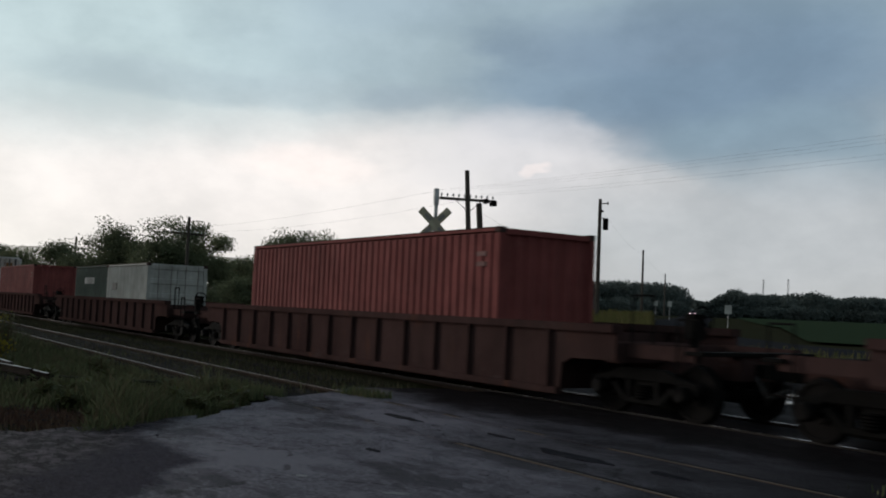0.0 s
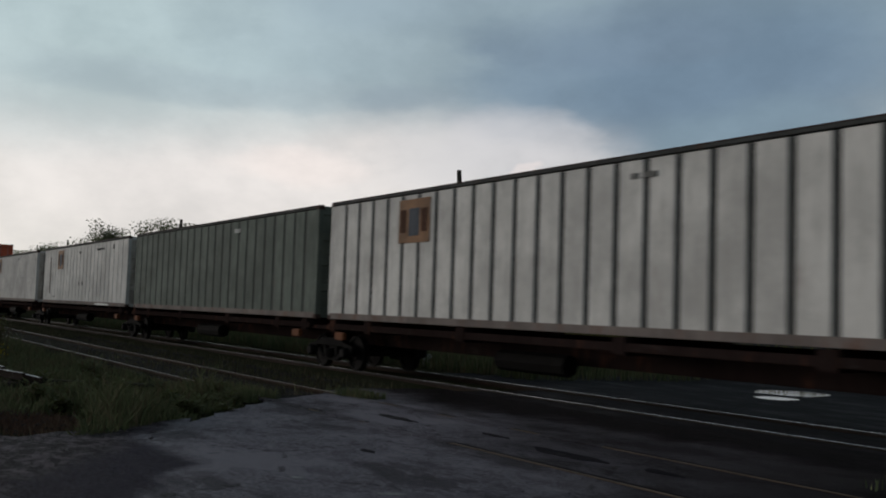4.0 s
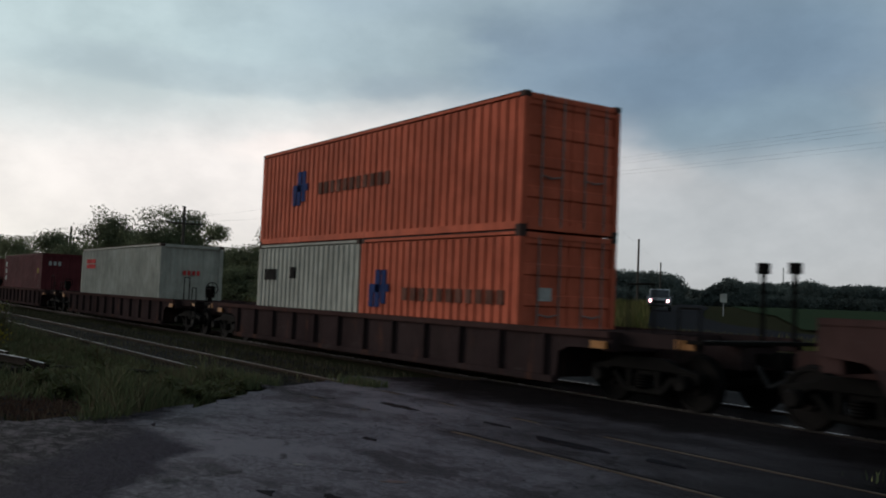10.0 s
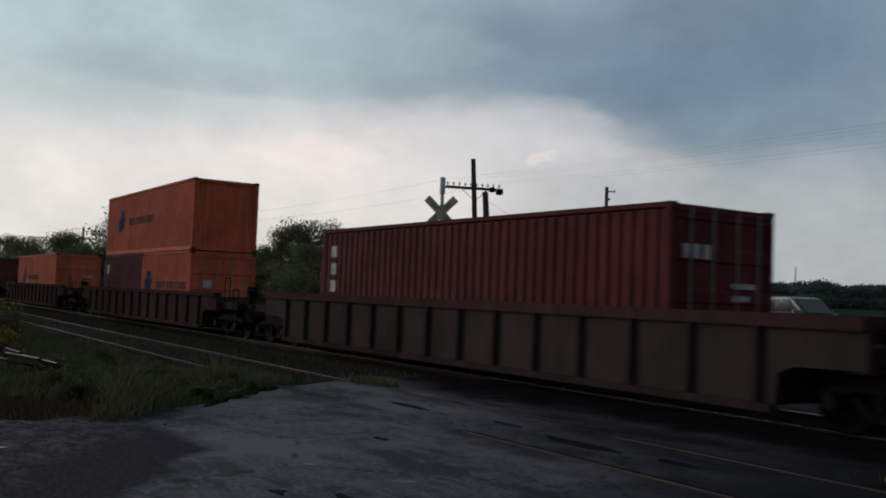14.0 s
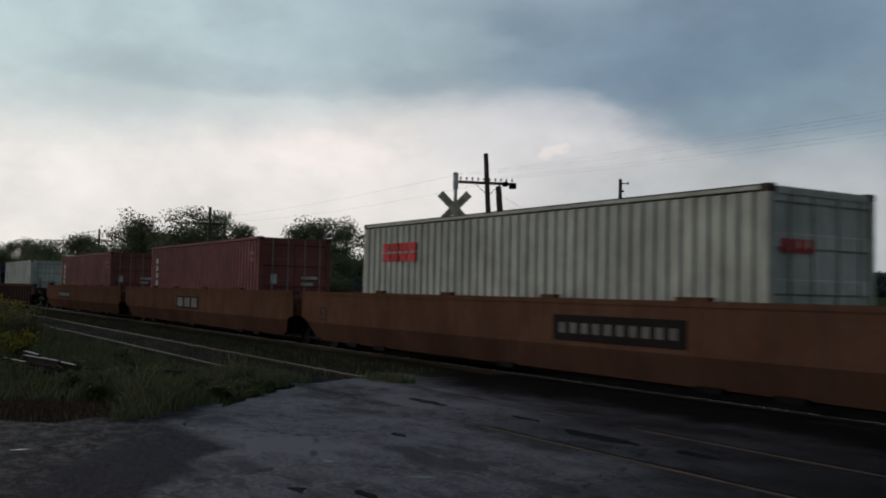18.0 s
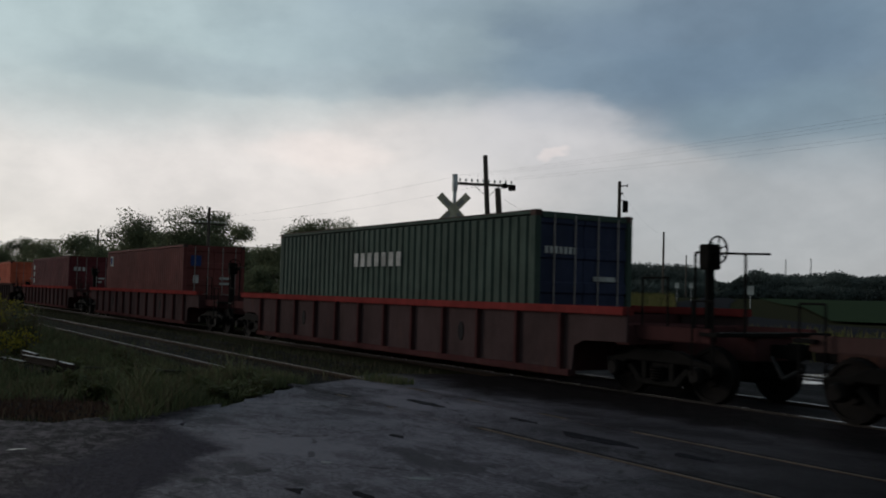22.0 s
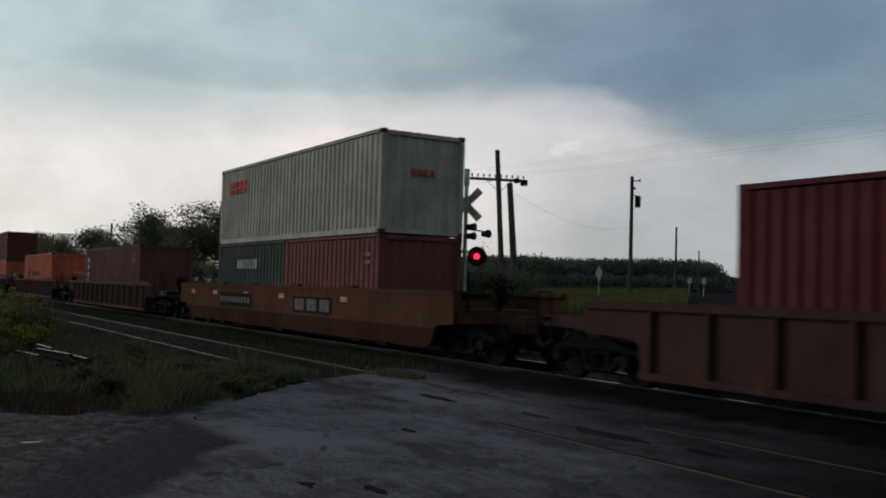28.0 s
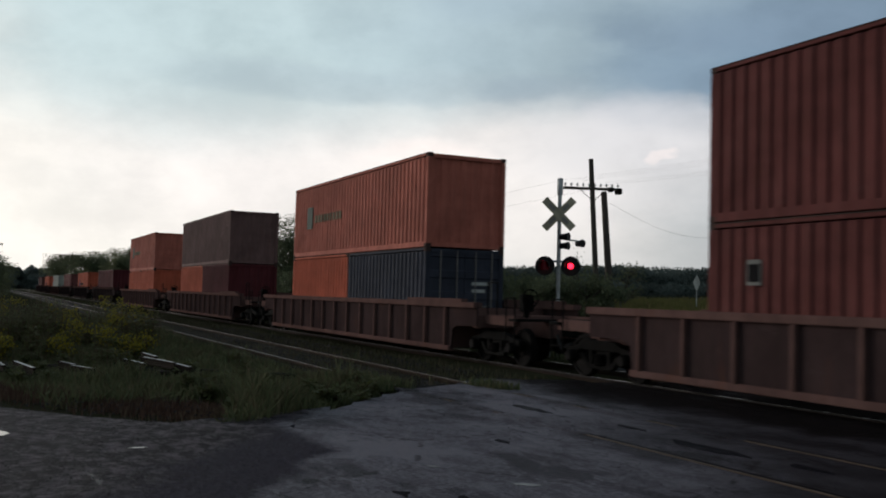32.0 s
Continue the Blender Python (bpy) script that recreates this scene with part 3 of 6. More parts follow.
def container(length, height, mat, end="plain", marks=(), door_mat=None, rib=0.0, post_mat=None, groove=0.15, label="", width=2.438):
    """A shipping container, its base centre at the origin and the end that leads at +x. marks: bars and panels on the side towards -y
    and on the leading end: (place, x, z, wide, high, material, name); x runs from the trailing end."""
    e = tagged(new("shipping_container"), label, "container", "containers on the train")
    l2, w2, r = length / 2, width / 2, 0.13
    sheet = panelled if rib else corrugated
    side = part("side_panel", sheet(length - 2 * r, height - 0.26, rib, groove) if rib else sheet(length - 2 * r, height - 0.26), mat, e)
    side.matrix_basis = pose(-l2 + r, -w2 + 0.012, 0.16)
    again(side, pose(l2 - r, w2 - 0.012, 0.16, 0, 0, 180))
    if rib:
        # one grey strip in each groove of the panelled sheet
        strip = part("post", boxes((-groove / 3, groove / 3, -0.012, 0.02, 0, height - 0.26)), post_mat or POST_GREY, e, "grey upright post set in a groove")
        n = round((length - 2 * r) / rib)
        for i in range(1, n):
            m = pose(-l2 + r + i * (length - 2 * r) / n, -w2 + 0.037, 0.16)
            if i > 1:
                again(strip, m)
            else:
                strip.matrix_basis = m
        for y in (-0.78, -0.36, 0.36, 0.78):
            part("end_post", boxes((l2 - 0.04, l2 - 0.005, y - 0.05, y + 0.05, 0.15, height - 0.14)), POST_GREY, e)
    part("roof_panel", boxes((-l2 + 0.06, l2 - 0.06, -w2 + 0.06, w2 - 0.06, height - 0.05, height - 0.018)), mat, e)
    part("floor_panel", boxes((-l2 + 0.08, l2 - 0.08, -w2 + 0.08, w2 - 0.08, 0.10, 0.15)), STEEL, e)
    for s in (-1, 1):
        y = s * (w2 - 0.035)
        part("top_rail", boxes((-l2 + 0.09, l2 - 0.09, y - 0.033, y + 0.033, height - 0.075, height - 0.012), bevel=0.008), POST_GREY if rib else mat, e)
        # the top rail's thin shadow line, drawn as a dark strip
        part("roof_edge", boxes((-l2 + 0.19, l2 - 0.19, y - 0.036, y + 0.036, height - 0.012, height + 0.006)), CAST_GRIME_EDGE_SHADE, e)
        part("bottom_rail", boxes((-l2 + 0.09, l2 - 0.09, y - 0.033, y + 0.033, 0.015, 0.16), bevel=0.008), RUSTY_SILL if rib else mat, e)
    post = part("corner_post", boxes((-0.075, 0.075, -0.07, 0.07, 0.10, height - 0.10), bevel=0.012), mat, e)
    cast = part("corner_casting", boxes((-0.089, 0.089, -0.081, 0.081, 0.0, 0.118), bevel=0.014), CAST_GRIME_EDGE_SHADE, e)
    first = True
    for sx in (-1, 1):
        for sy in (-1, 1):
            at = (sx * (l2 - 0.08), sy * (w2 - 0.075))
            if first:
                post.matrix_basis, cast.matrix_basis, first = pose(*at, 0), pose(sx * (l2 - 0.09), sy * (w2 - 0.081), 0), False
            else:
                again(post, pose(*at, 0))
                again(cast, pose(sx * (l2 - 0.09), sy * (w2 - 0.081), 0))
            again(cast, pose(sx * (l2 - 0.09), sy * (w2 - 0.081), height - 0.106))
    for x in (-l2 + 0.05, l2 - 0.05):
        part("end_header", boxes((x - 0.045, x + 0.045, -w2 + 0.16, w2 - 0.16, height - 0.13, height - 0.015), bevel=0.008), mat, e)
        part("end_sill", boxes((x - 0.045, x + 0.045, -w2 + 0.16, w2 - 0.16, 0.02, 0.15), bevel=0.008), mat, e)
    leaf = door_mat or mat
    for lead in (1, -1):
        doors = (end == "doors") == (lead == 1)
        turn = pose(0, 0, 0, 0, 0, 0 if lead == 1 else 180)
        if not doors:
            p = part("end_panel", panelled(width - 0.28, height - 0.26, 0.36, 0.1) if rib else corrugated(width - 0.28, height - 0.26, 0.32, 0.04), mat, e)
            p.matrix_basis = turn @ pose(l2 - 0.05, -w2 + 0.14, 0.14, 0, 0, 90)
            continue
        for s in (-1, 1):
            y0, y1 = sorted((s * 0.012, s * (w2 - 0.145)))
            bm = door_sheet(l2 - 0.03, y0, y1, 0.15, height - 0.13)
            d = part("door", bm, leaf, e)
            d.matrix_basis = turn
            for q in (0.3, 0.78):
                y = y0 + (y1 - y0) * q
                part("lock_rod", rods(((l2 - 0.012, y, 0.08), (l2 - 0.012, y, height - 0.06), 0.017), ((l2 - 0.012, y, 1.05), (l2 - 0.008, y + 0.32 * (1 if q < 0.5 else -1), 1.0), 0.014), sides=6), BRIGHT, d)
    for place, x, z, wide, high, m, name in marks:
        if place == "side":
            lift = 0.004 if name.endswith("panel") else 0.009
            part(name, boxes((x - l2, x - l2 + wide, -w2 - lift, -w2 + 0.020, z, z + high)), m, e)
        else:
            lift = 0.006 if name.endswith("panel") else 0.011
            part(name, boxes((l2 - 0.045, l2 - 0.022 + lift, x - w2, x - w2 + wide, z, z + high)), m, e)
    return e


def letters(x, z, wide, high, count, mat, place="side"):
    """A word as plain bars: one block to a letter."""
    step = wide / count
    return [(place, x + i * step, z, step * 0.58, high * 0.66, mat, "letter_bar") for i in range(count)]


def ring_word(x, z, wide, high, count, mat):
    """A bold word as plain shapes: two stacked bars to a letter."""
    step = wide / count
    return [("side", x + i * step, z + k * high * 0.56, step * 0.8, high * 0.44, mat, "letter_bar") for i in range(count) for k in (0, 1)]


def upright(x, z_top, high, count, mat, wide=0.26):
    """An upright word as plain bars, one under another."""
    step = high / count
    return [("side", x, z_top - (i + 1) * step, wide, step * 0.66, mat, "letter_bar") for i in range(count)]


def emblem(x, z, wide, high, mat):
    """A slanted block emblem of three bars and a link."""
    b = wide / 5
    return [("side", x + b * 0.3, z, b * 1.1, high * 0.62, mat, "emblem_bar"), ("side", x + b * 1.75, z, b * 1.1, high, mat, "emblem_bar"), ("side", x + b * 3.2, z + high * 0.1, b * 1.1, high * 0.9, mat, "emblem_bar"), ("side", x + b * 4.35, z + high * 0.42, b * 0.6, high * 0.2, mat, "emblem_bar"), ("side", x + b * 1.4, z + high * 0.4, b * 2.0, high * 0.2, mat, "emblem_bar")]


def line_marks(full=True):
    """The blue emblem and the dark word on an orange container."""
    if full:
        return emblem(2.1, 1.0, 0.95, 0.9, LOGO_BLUE) + letters(3.7, 1.22, 3.75, 0.46, 11, FADED_WORD)
    return emblem(0.42, 1.02, 0.95, 0.85, LOGO_BLUE) + letters(1.95, 1.2, 3.8, 0.42, 11, FADED_WORD)


def placards(length, height):
    """Small faded marks near the leading end."""
    return [("side", length - 0.75, height - 0.55, 0.32, 0.09, PLACARD, "number_bar"), ("side", length - 0.75, height - 0.75, 0.32, 0.09, PLACARD, "number_bar")]


HC, LOW, L40, L20, L53 = 2.896, 2.591, 12.192, 6.058, 16.154
ends_white = [("end", 1.45, 1.6, 0.55, 0.09, LOGO_WHITE, "number_bar"), ("end", 1.45, 1.4, 0.4, 0.09, LOGO_WHITE, "number_bar"), ("end", 0.42, 1.45, 0.2, 0.3, LOGO_WHITE, "label_panel")]
red_word = ring_word(1.02, 1.98, 1.6, 0.42, 4, LOGO_RED)
MODELS = {
    "red": lambda: container(L40, HC, RED, "plain", upright(0.78, 2.5, 1.75, 6, LOGO_WHITE, 0.24) + placards(L40, HC), label="red corrugated forty-foot container with an upright white word"),
    "red_doors": lambda: container(L40, HC, RED, "doors", upright(0.78, 2.5, 1.75, 6, LOGO_WHITE, 0.24) + placards(L40, HC) + ends_white, label="red corrugated container with its doors leading"),
    "maroon": lambda: container(L40, HC, MAROON, "plain", placards(L40, HC), label="plain maroon corrugated forty-foot container"),
    "faded_red": lambda: container(L40, HC, FADED_RED, "plain", placards(L40, HC), label="faded red corrugated forty-foot container"),
    "faded_brown": lambda: container(L40, HC, FADED_RED, "plain", [("side", 0.62, 2.25, 0.22, 0.10, PLACARD, "number_bar"), ("side", 0.62, 2.05, 0.30, 0.07, PLACARD, "number_bar"), ("side", 10.7, 2.2, 0.42, 0.09, PLACARD, "number_bar"), ("side", 10.7, 2.0, 0.42, 0.09, PLACARD, "number_bar"), ("side", 10.65, 1.35, 0.26, 0.12, LOGO_YELLOW, "label_panel"), ("side", 11.4, 0.2, 0.3, 0.16, LOGO_YELLOW, "label_panel"), ("end", 0.42, 2.0, 0.28, 0.26, LOGO_YELLOW, "label_panel")], label="faded red-brown container with yellow labels"),
    "maroon_doors": lambda: container(L40, HC, MAROON, "doors", placards(L40, HC) + ends_white, label="maroon container with white marks on its doors"),
    "tex": lambda: container(L40, HC, MAROON, "plain", upright(0.6, 2.62, 1.3, 3, LOGO_WHITE, 0.28) + [("side", 10.95, 1.75, 0.42, 0.3, LOGO_YELLOW, "label_panel")] + letters(0.38, 2.22, 0.75, 0.34, 3, LOGO_WHITE, "end"), label="dark maroon container with white upright lettering"),
    "tex_doors": lambda: container(L40, HC, MAROON, "doors", upright(0.6, 2.62, 1.3, 3, LOGO_WHITE, 0.28) + letters(0.3, 2.05, 0.7, 0.34, 3, LOGO_WHITE, "end") + ends_white[:2] + [("end", 0.3, 0.35, 0.35, 0.22, LOGO_YELLOW, "label_panel")], label="dark maroon container with white word on its doors"),
    "brown": lambda: container(L40, HC, BROWN_RED, "plain", [("side", 0.66, 1.08, 0.42, 1.45, LOGO_WHITE, "label_panel"), ("side", 0.69, 2.12, 0.36, 0.34, LOGO_BLUE, "emblem_bar")], label="rust-brown container with a tall white and blue panel"),
    "brown_plain": lambda: container(L40, HC, BROWN, "plain", [("side", 0.72, 0.95, 0.42, 1.65, LOGO_BLUE, "label_panel")] + upright(0.76, 2.55, 1.55, 4, LOGO_WHITE, 0.36) + [("side", 10.9, 2.1, 0.4, 0.14, LOGO_YELLOW, "label_panel")], label="faded red-brown forty-foot container"),
    "brown_doors": lambda: container(L40, HC, BROWN_RED, "doors", [("side", 0.66, 2.18, 0.46, 0.46, LOGO_WHITE, "label_panel"), ("side", 0.72, 2.24, 0.3, 0.34, LOGO_BLUE, "emblem_bar")] + ends_white + [("end", 0.3, 2.1, 0.4, 0.4, LOGO_BLUE, "emblem_bar")], label="red-brown container with a blue emblem and doors leading"),
    "grey": lambda: container(L40, HC, GREY, "plain", red_word + letters(0.9, 1.75, 0.7, 0.25, 4, LOGO_RED, "end"), label="pale grey container with a red word"),
    "grey_doors": lambda: container(L40, HC, GREY, "doors", red_word + letters(0.3, 1.95, 0.8, 0.3, 4, LOGO_RED, "end") + [("end", 0.6, 0.4, 0.3, 0.4, LOGO_YELLOW, "label_panel")], door_mat=CREAM, label="pale grey container with red word and grey doors"),
    "grey_low": lambda: container(L40, LOW, GREY, "plain", ring_word(0.95, 1.68, 1.65, 0.42, 4, LOGO_RED) + letters(0.9, 1.5, 0.7, 0.25, 4, LOGO_RED, "end"), label="pale grey container with a red word, stacked on top"),
    "cream_doors": lambda: container(L40, HC, CREAM, "doors", [("side", 0.95, 1.62, 0.13, 0.55, GHOST, "letter_bar"), ("side", 1.22, 1.62, 0.13, 0.55, GHOST, "letter_bar"), ("end", 0.35, 0.3, 0.3, 0.35, LOGO_YELLOW, "label_panel")], label="cream corrugated container with pale doors leading"),
    "green_doors": lambda: container(L40, HC, GREEN, "doors", letters(4.82, 1.9, 2.5, 0.5, 7, LOGO_WHITE) + letters(0.25, 2.1, 0.8, 0.2, 7, LOGO_WHITE, "end") + ends_white[:1], door_mat=BLUE, label="dark green container with a white word and blue doors"),
    "orange_hc": lambda: container(L40, HC, ORANGE, "doors", [(p, x, z + 0.15, a, b, m, n) for p, x, z, a, b, m, n in line_marks()] + ends_white[:1], label="orange container with blue emblem and dark word"),
    "orange_hc_plain": lambda: container(L40, HC, ORANGE, "plain", [(p, x, z + 0.15, a, b, m, n) for p, x, z, a, b, m, n in line_marks()], label="orange container with blue emblem and plain end"),
    "orange_doors": lambda: container(L40, LOW, ORANGE, "doors", line_marks(), label="orange container with doors leading, stacked on top"),
    "orange": lambda: container(L40, LOW, ORANGE, "plain", line_marks(), label="orange container with plain end, stacked on top"),
    "pale_orange": lambda: container(L40, LOW, PALE_ORANGE, "plain", [("side", 1.6, 1.0, 0.6, 0.8, GREYGREEN, "emblem_bar")] + letters(2.5, 1.2, 2.9, 0.4, 9, FADED_GREEN), label="faded orange container with a green emblem"),
    "brown_low": lambda: container(L40, LOW, BROWN_RED, "plain", placards(L40, LOW), label="red-brown container stacked on top of two short ones"),
    "grey_brown_low": lambda: container(L40, LOW, GREY_BROWN, "plain", placards(L40, LOW), label="grey-brown container stacked on top of two short ones"),
    "s_brown": lambda: container(L20, LOW, BROWN_RED, "plain", [("side", 0.9, 1.58, 0.30, 0.40, GHOST, "label_panel"), ("side", 0.93, 1.63, 0.24, 0.28, LOGO_BLACK, "emblem_bar")], label="short red-brown container with a small pale panel"),
    "s_white_doors": lambda: container(L20, LOW, CREAM, "doors", [("side", 1.0, 1.5, 0.7, 0.3, GHOST, "number_bar")], label="short cream container with pale grey doors"),
    "s_white": lambda: container(L20, LOW, GREY, "plain", [("side", 0.5, 1.6, 0.8, 0.3, STEEL, "number_bar"), ("side", 2.2, 1.65, 0.3, 0.3, STEEL, "number_bar")], label="short pale grey container"),
    "s_green": lambda: container(L20, LOW, GREEN, "plain", letters(2.0, 1.75, 1.9, 0.45, 7, LOGO_WHITE), label="short green container with a white word"),
    "s_blue": lambda: container(L20, LOW, DULL_BLUE, "plain", letters(0.7, 1.72, 0.6, 0.42, 2, LOGO_RED) + letters(1.35, 1.72, 2.3, 0.48, 6, LOGO_WHITE), label="short dark blue container with red and white word"),
    "s_blue_doors": lambda: container(L20, LOW, DULL_BLUE, "doors", ends_white[:2], label="short dark blue container with doors leading"),
    "s_greygreen": lambda: container(L20, LOW, SLATE, "doors", ends_white[:2], door_mat=BLUE, label="short slate-grey container with dark blue doors"),
    "s_orange": lambda: container(L20, LOW, ORANGE, "doors", line_marks(False) + [("end", 0.5, 1.3, 0.3, 0.25, LOGO_WHITE, "label_panel")], label="short orange container with blue emblem and doors"),
    "s_orange_plain": lambda: container(L20, LOW, ORANGE, "plain", (), label="short plain orange container"),
    "s_maroon": lambda: container(L20, LOW, MAROON, "plain", [("side", 0.45, 1.75, 0.36, 0.4, LOGO_WHITE, "label_panel"), ("side", 0.47, 0.8, 0.32, 0.85, LOGO_BLUE, "label_panel")], label="short maroon container with white and blue panel"),
    "s_maroon_plain": lambda: container(L20, LOW, MAROON, "plain", (), label="short plain maroon container"),
    "s_red": lambda: container(L20, LOW, RED, "plain", placards(L20, LOW), label="short red container low in the well"),
    "domestic": lambda: container(L53, HC, WHITE, "doors", [("side", 3.3, 1.75, 1.25, 0.95, LOGO_GOLD, "logo_panel"), ("side", 3.38, 1.98, 0.24, 0.5, LOGO_BROWN, "logo_bar"), ("side", 3.72, 1.9, 0.42, 0.6, LOGO_SLATE, "logo_bar"), ("side", 4.22, 1.98, 0.24, 0.5, LOGO_BROWN, "logo_bar"), ("side", 10.4, 2.5, 0.16, 0.09, POST_MID, "number_bar"), ("side", 10.66, 2.5, 0.3, 0.09, POST_MID, "number_bar"), ("end", 1.35, 2.1, 0.45, 0.35, LOGO_GOLD, "logo_panel")], door_mat=RUSTY_WHITE, rib=0.67, label="white ribbed fifty-three-foot container with a gold panel"),
    "domestic_fine": lambda: container(L53, HC, WHITE, "doors", [("side", 3.3, 1.75, 1.25, 0.95, LOGO_GOLD, "logo_panel"), ("side", 3.38, 1.98, 0.24, 0.5, LOGO_BROWN, "logo_bar"), ("side", 3.72, 1.9, 0.42, 0.6, LOGO_SLATE, "logo_bar"), ("side", 4.22, 1.98, 0.24, 0.5, LOGO_BROWN, "logo_bar"), ("side", 10.4, 2.5, 0.16, 0.09, POST_MID, "number_bar"), ("side", 10.66, 2.5, 0.3, 0.09, POST_MID, "number_bar"), ("end", 1.35, 2.1, 0.45, 0.35, LOGO_GOLD, "logo_panel")], door_mat=RUSTY_WHITE, rib=0.43, post_mat=POST_MID, label="white closely ribbed fifty-three-foot container with a gold panel"),
    "domestic_pale": lambda: container(L53, HC, WHITE, "doors", [("side", 11.2, 0.03, 2.3, 0.075, GALV, "bare_metal_panel"), ("side", 1.55, 0.5, 0.16, 1.9, RUSTY_SILL, "rust_panel"), ("side", 7.95, 0.9, 0.18, 0.18, GHOST, "label_panel"), ("side", 8.55, 0.9, 0.18, 0.18, GHOST, "label_panel"), ("side", 2.5, 0.32, 0.4, 0.05, POST_MID, "number_bar"), ("side", 3.3, 1.75, 1.25, 0.95, LOGO_GOLD, "logo_panel"), ("side", 3.38, 1.98, 0.24, 0.5, LOGO_BROWN, "logo_bar"), ("side", 3.72, 1.9, 0.42, 0.6, LOGO_SLATE, "logo_bar"), ("side", 4.22, 1.98, 0.24, 0.5, LOGO_BROWN, "logo_bar"), ("side", 11.20, 2.46, 0.19, 0.1, POST_GREY, "number_bar"), ("side", 11.55, 2.46, 0.19, 0.1, POST_GREY, "number_bar"), ("side", 11.90, 2.46, 0.19, 0.1, POST_GREY, "number_bar"), ("side", 12.25, 2.46, 0.19, 0.1, POST_GREY, "number_bar"), ("side", 13.9, 2.45, 0.12, 0.2, POST_GREY, "number_bar"), ("side", 7.9, 2.42, 0.3, 0.12, GHOST, "number_bar"), ("end", 1.35, 2.1, 0.45, 0.35, LOGO_GOLD, "logo_panel")], door_mat=RUSTY_WHITE, rib=0.67, groove=0.085, post_mat=POST_PALE, label="white fifty-three-foot container with a gold panel"),
    "domestic_grey": lambda: container(L53, HC, GREYGREEN, "doors", [("side", 10.4, 2.45, 0.5, 0.12, LOGO_WHITE, "number_bar")], rib=0.67, label="grey-green ribbed fifty-three-foot container"),
}

# ---- freight cars ----


def wheelset(parent, x):
    s = part("wheelset", rods(((0, -0.9, 0), (0, 0.9, 0), 0.075)), STEEL, parent)
    s.matrix_basis = pose(x, 0, 0.42)
    for y in (-0.75, 0.75):
        o = part("wheel", lathe([(0.06, -0.09), (0.16, -0.09), (0.17, -0.05), (0.36, -0.04), (0.365, -0.07), (0.42, -0.065), (0.425, 0.04), (0.455, 0.05), (0.45, 0.07), (0.36, 0.07), (0.35, 0.03), (0.06, 0.05)]), WHEEL, s)
        o.matrix_basis = pose(0, y, 0, 0, 0, 0 if y < 0 else 180)
    return s


def truck(parent, x):
    """A two-axle truck under a car's end."""
    t = part("truck", boxes((-0.22, 0.22, -1.0, 1.0, 0.45, 0.68), (-0.16, 0.16, -0.2, 0.2, 0.68, 0.80), bevel=0.03), STEEL, parent)
    t.matrix_basis = pose(x, 0, 0)
    for s in (-1, 1):
        y = s * 1.0 - 0.065
        top = [(-1.16, 0.44), (-0.98, 0.40), (-0.66, 0.56), (0.66, 0.56), (0.98, 0.40), (1.16, 0.44), (1.18, 0.58), (0.72, 0.66), (0.48, 0.76), (-0.48, 0.76), (-0.72, 0.66), (-1.18, 0.58)]
        frame_top = part("side_frame", slab(top, 0.13, "y", y, 0.018), STEEL, t, "cast truck side frame, black with grime")
        low = [(-0.70, 0.46), (-0.42, 0.20), (0.42, 0.20), (0.70, 0.46), (0.60, 0.52), (0.34, 0.29), (-0.34, 0.29), (-0.60, 0.52)]
        part("bottom_chord", slab(low, 0.12, "y", y + 0.005, 0.015), STEEL, frame_top)
        for dx in (-0.30, 0.30):
            part("column", boxes((dx - 0.06, dx + 0.06, y + 0.01, y + 0.12, 0.27, 0.60), bevel=0.015), STEEL, frame_top)
        for dx in (-0.89, 0.89):
            part("bearing_cap", lathe([(0.02, -0.13), (0.10, -0.13), (0.13, -0.08), (0.13, 0.08), (0.02, 0.1)], 14), WHEEL, frame_top).matrix_basis = pose(dx, s * 1.08, 0.42, 0, 0, 0 if s < 0 else 180)
        part("coil_spring", lathe([(0.10, 0.27)] + [(0.17 if k % 2 else 0.13, 0.285 + 0.022 * k) for k in range(10)] + [(0.10, 0.50)], 12, "z"), WHEEL, t).matrix_basis = pose(0, s * 1.0, 0)
    for dx in (-0.89, 0.89):
        wheelset(t, dx)
    return t


def coupler(parent, x, s):
    c = part("coupler", boxes((-0.55, 0.25, -0.09, 0.09, 0.72, 0.92), (0.2, 0.42, -0.16, 0.02, 0.70, 0.96), (0.3, 0.46, 0.03, 0.14, 0.72, 0.94), bevel=0.02), STEEL, parent)
    c.matrix_basis = pose(x, 0, 0, 0, 0, 0 if s > 0 else 180)
    part("air_hose", rods(((0.1, -0.35, 0.75), (0.35, -0.4, 0.45), 0.03), ((0.35, -0.4, 0.45), (0.6, -0.3, 0.6), 0.03)), GRIME, c)


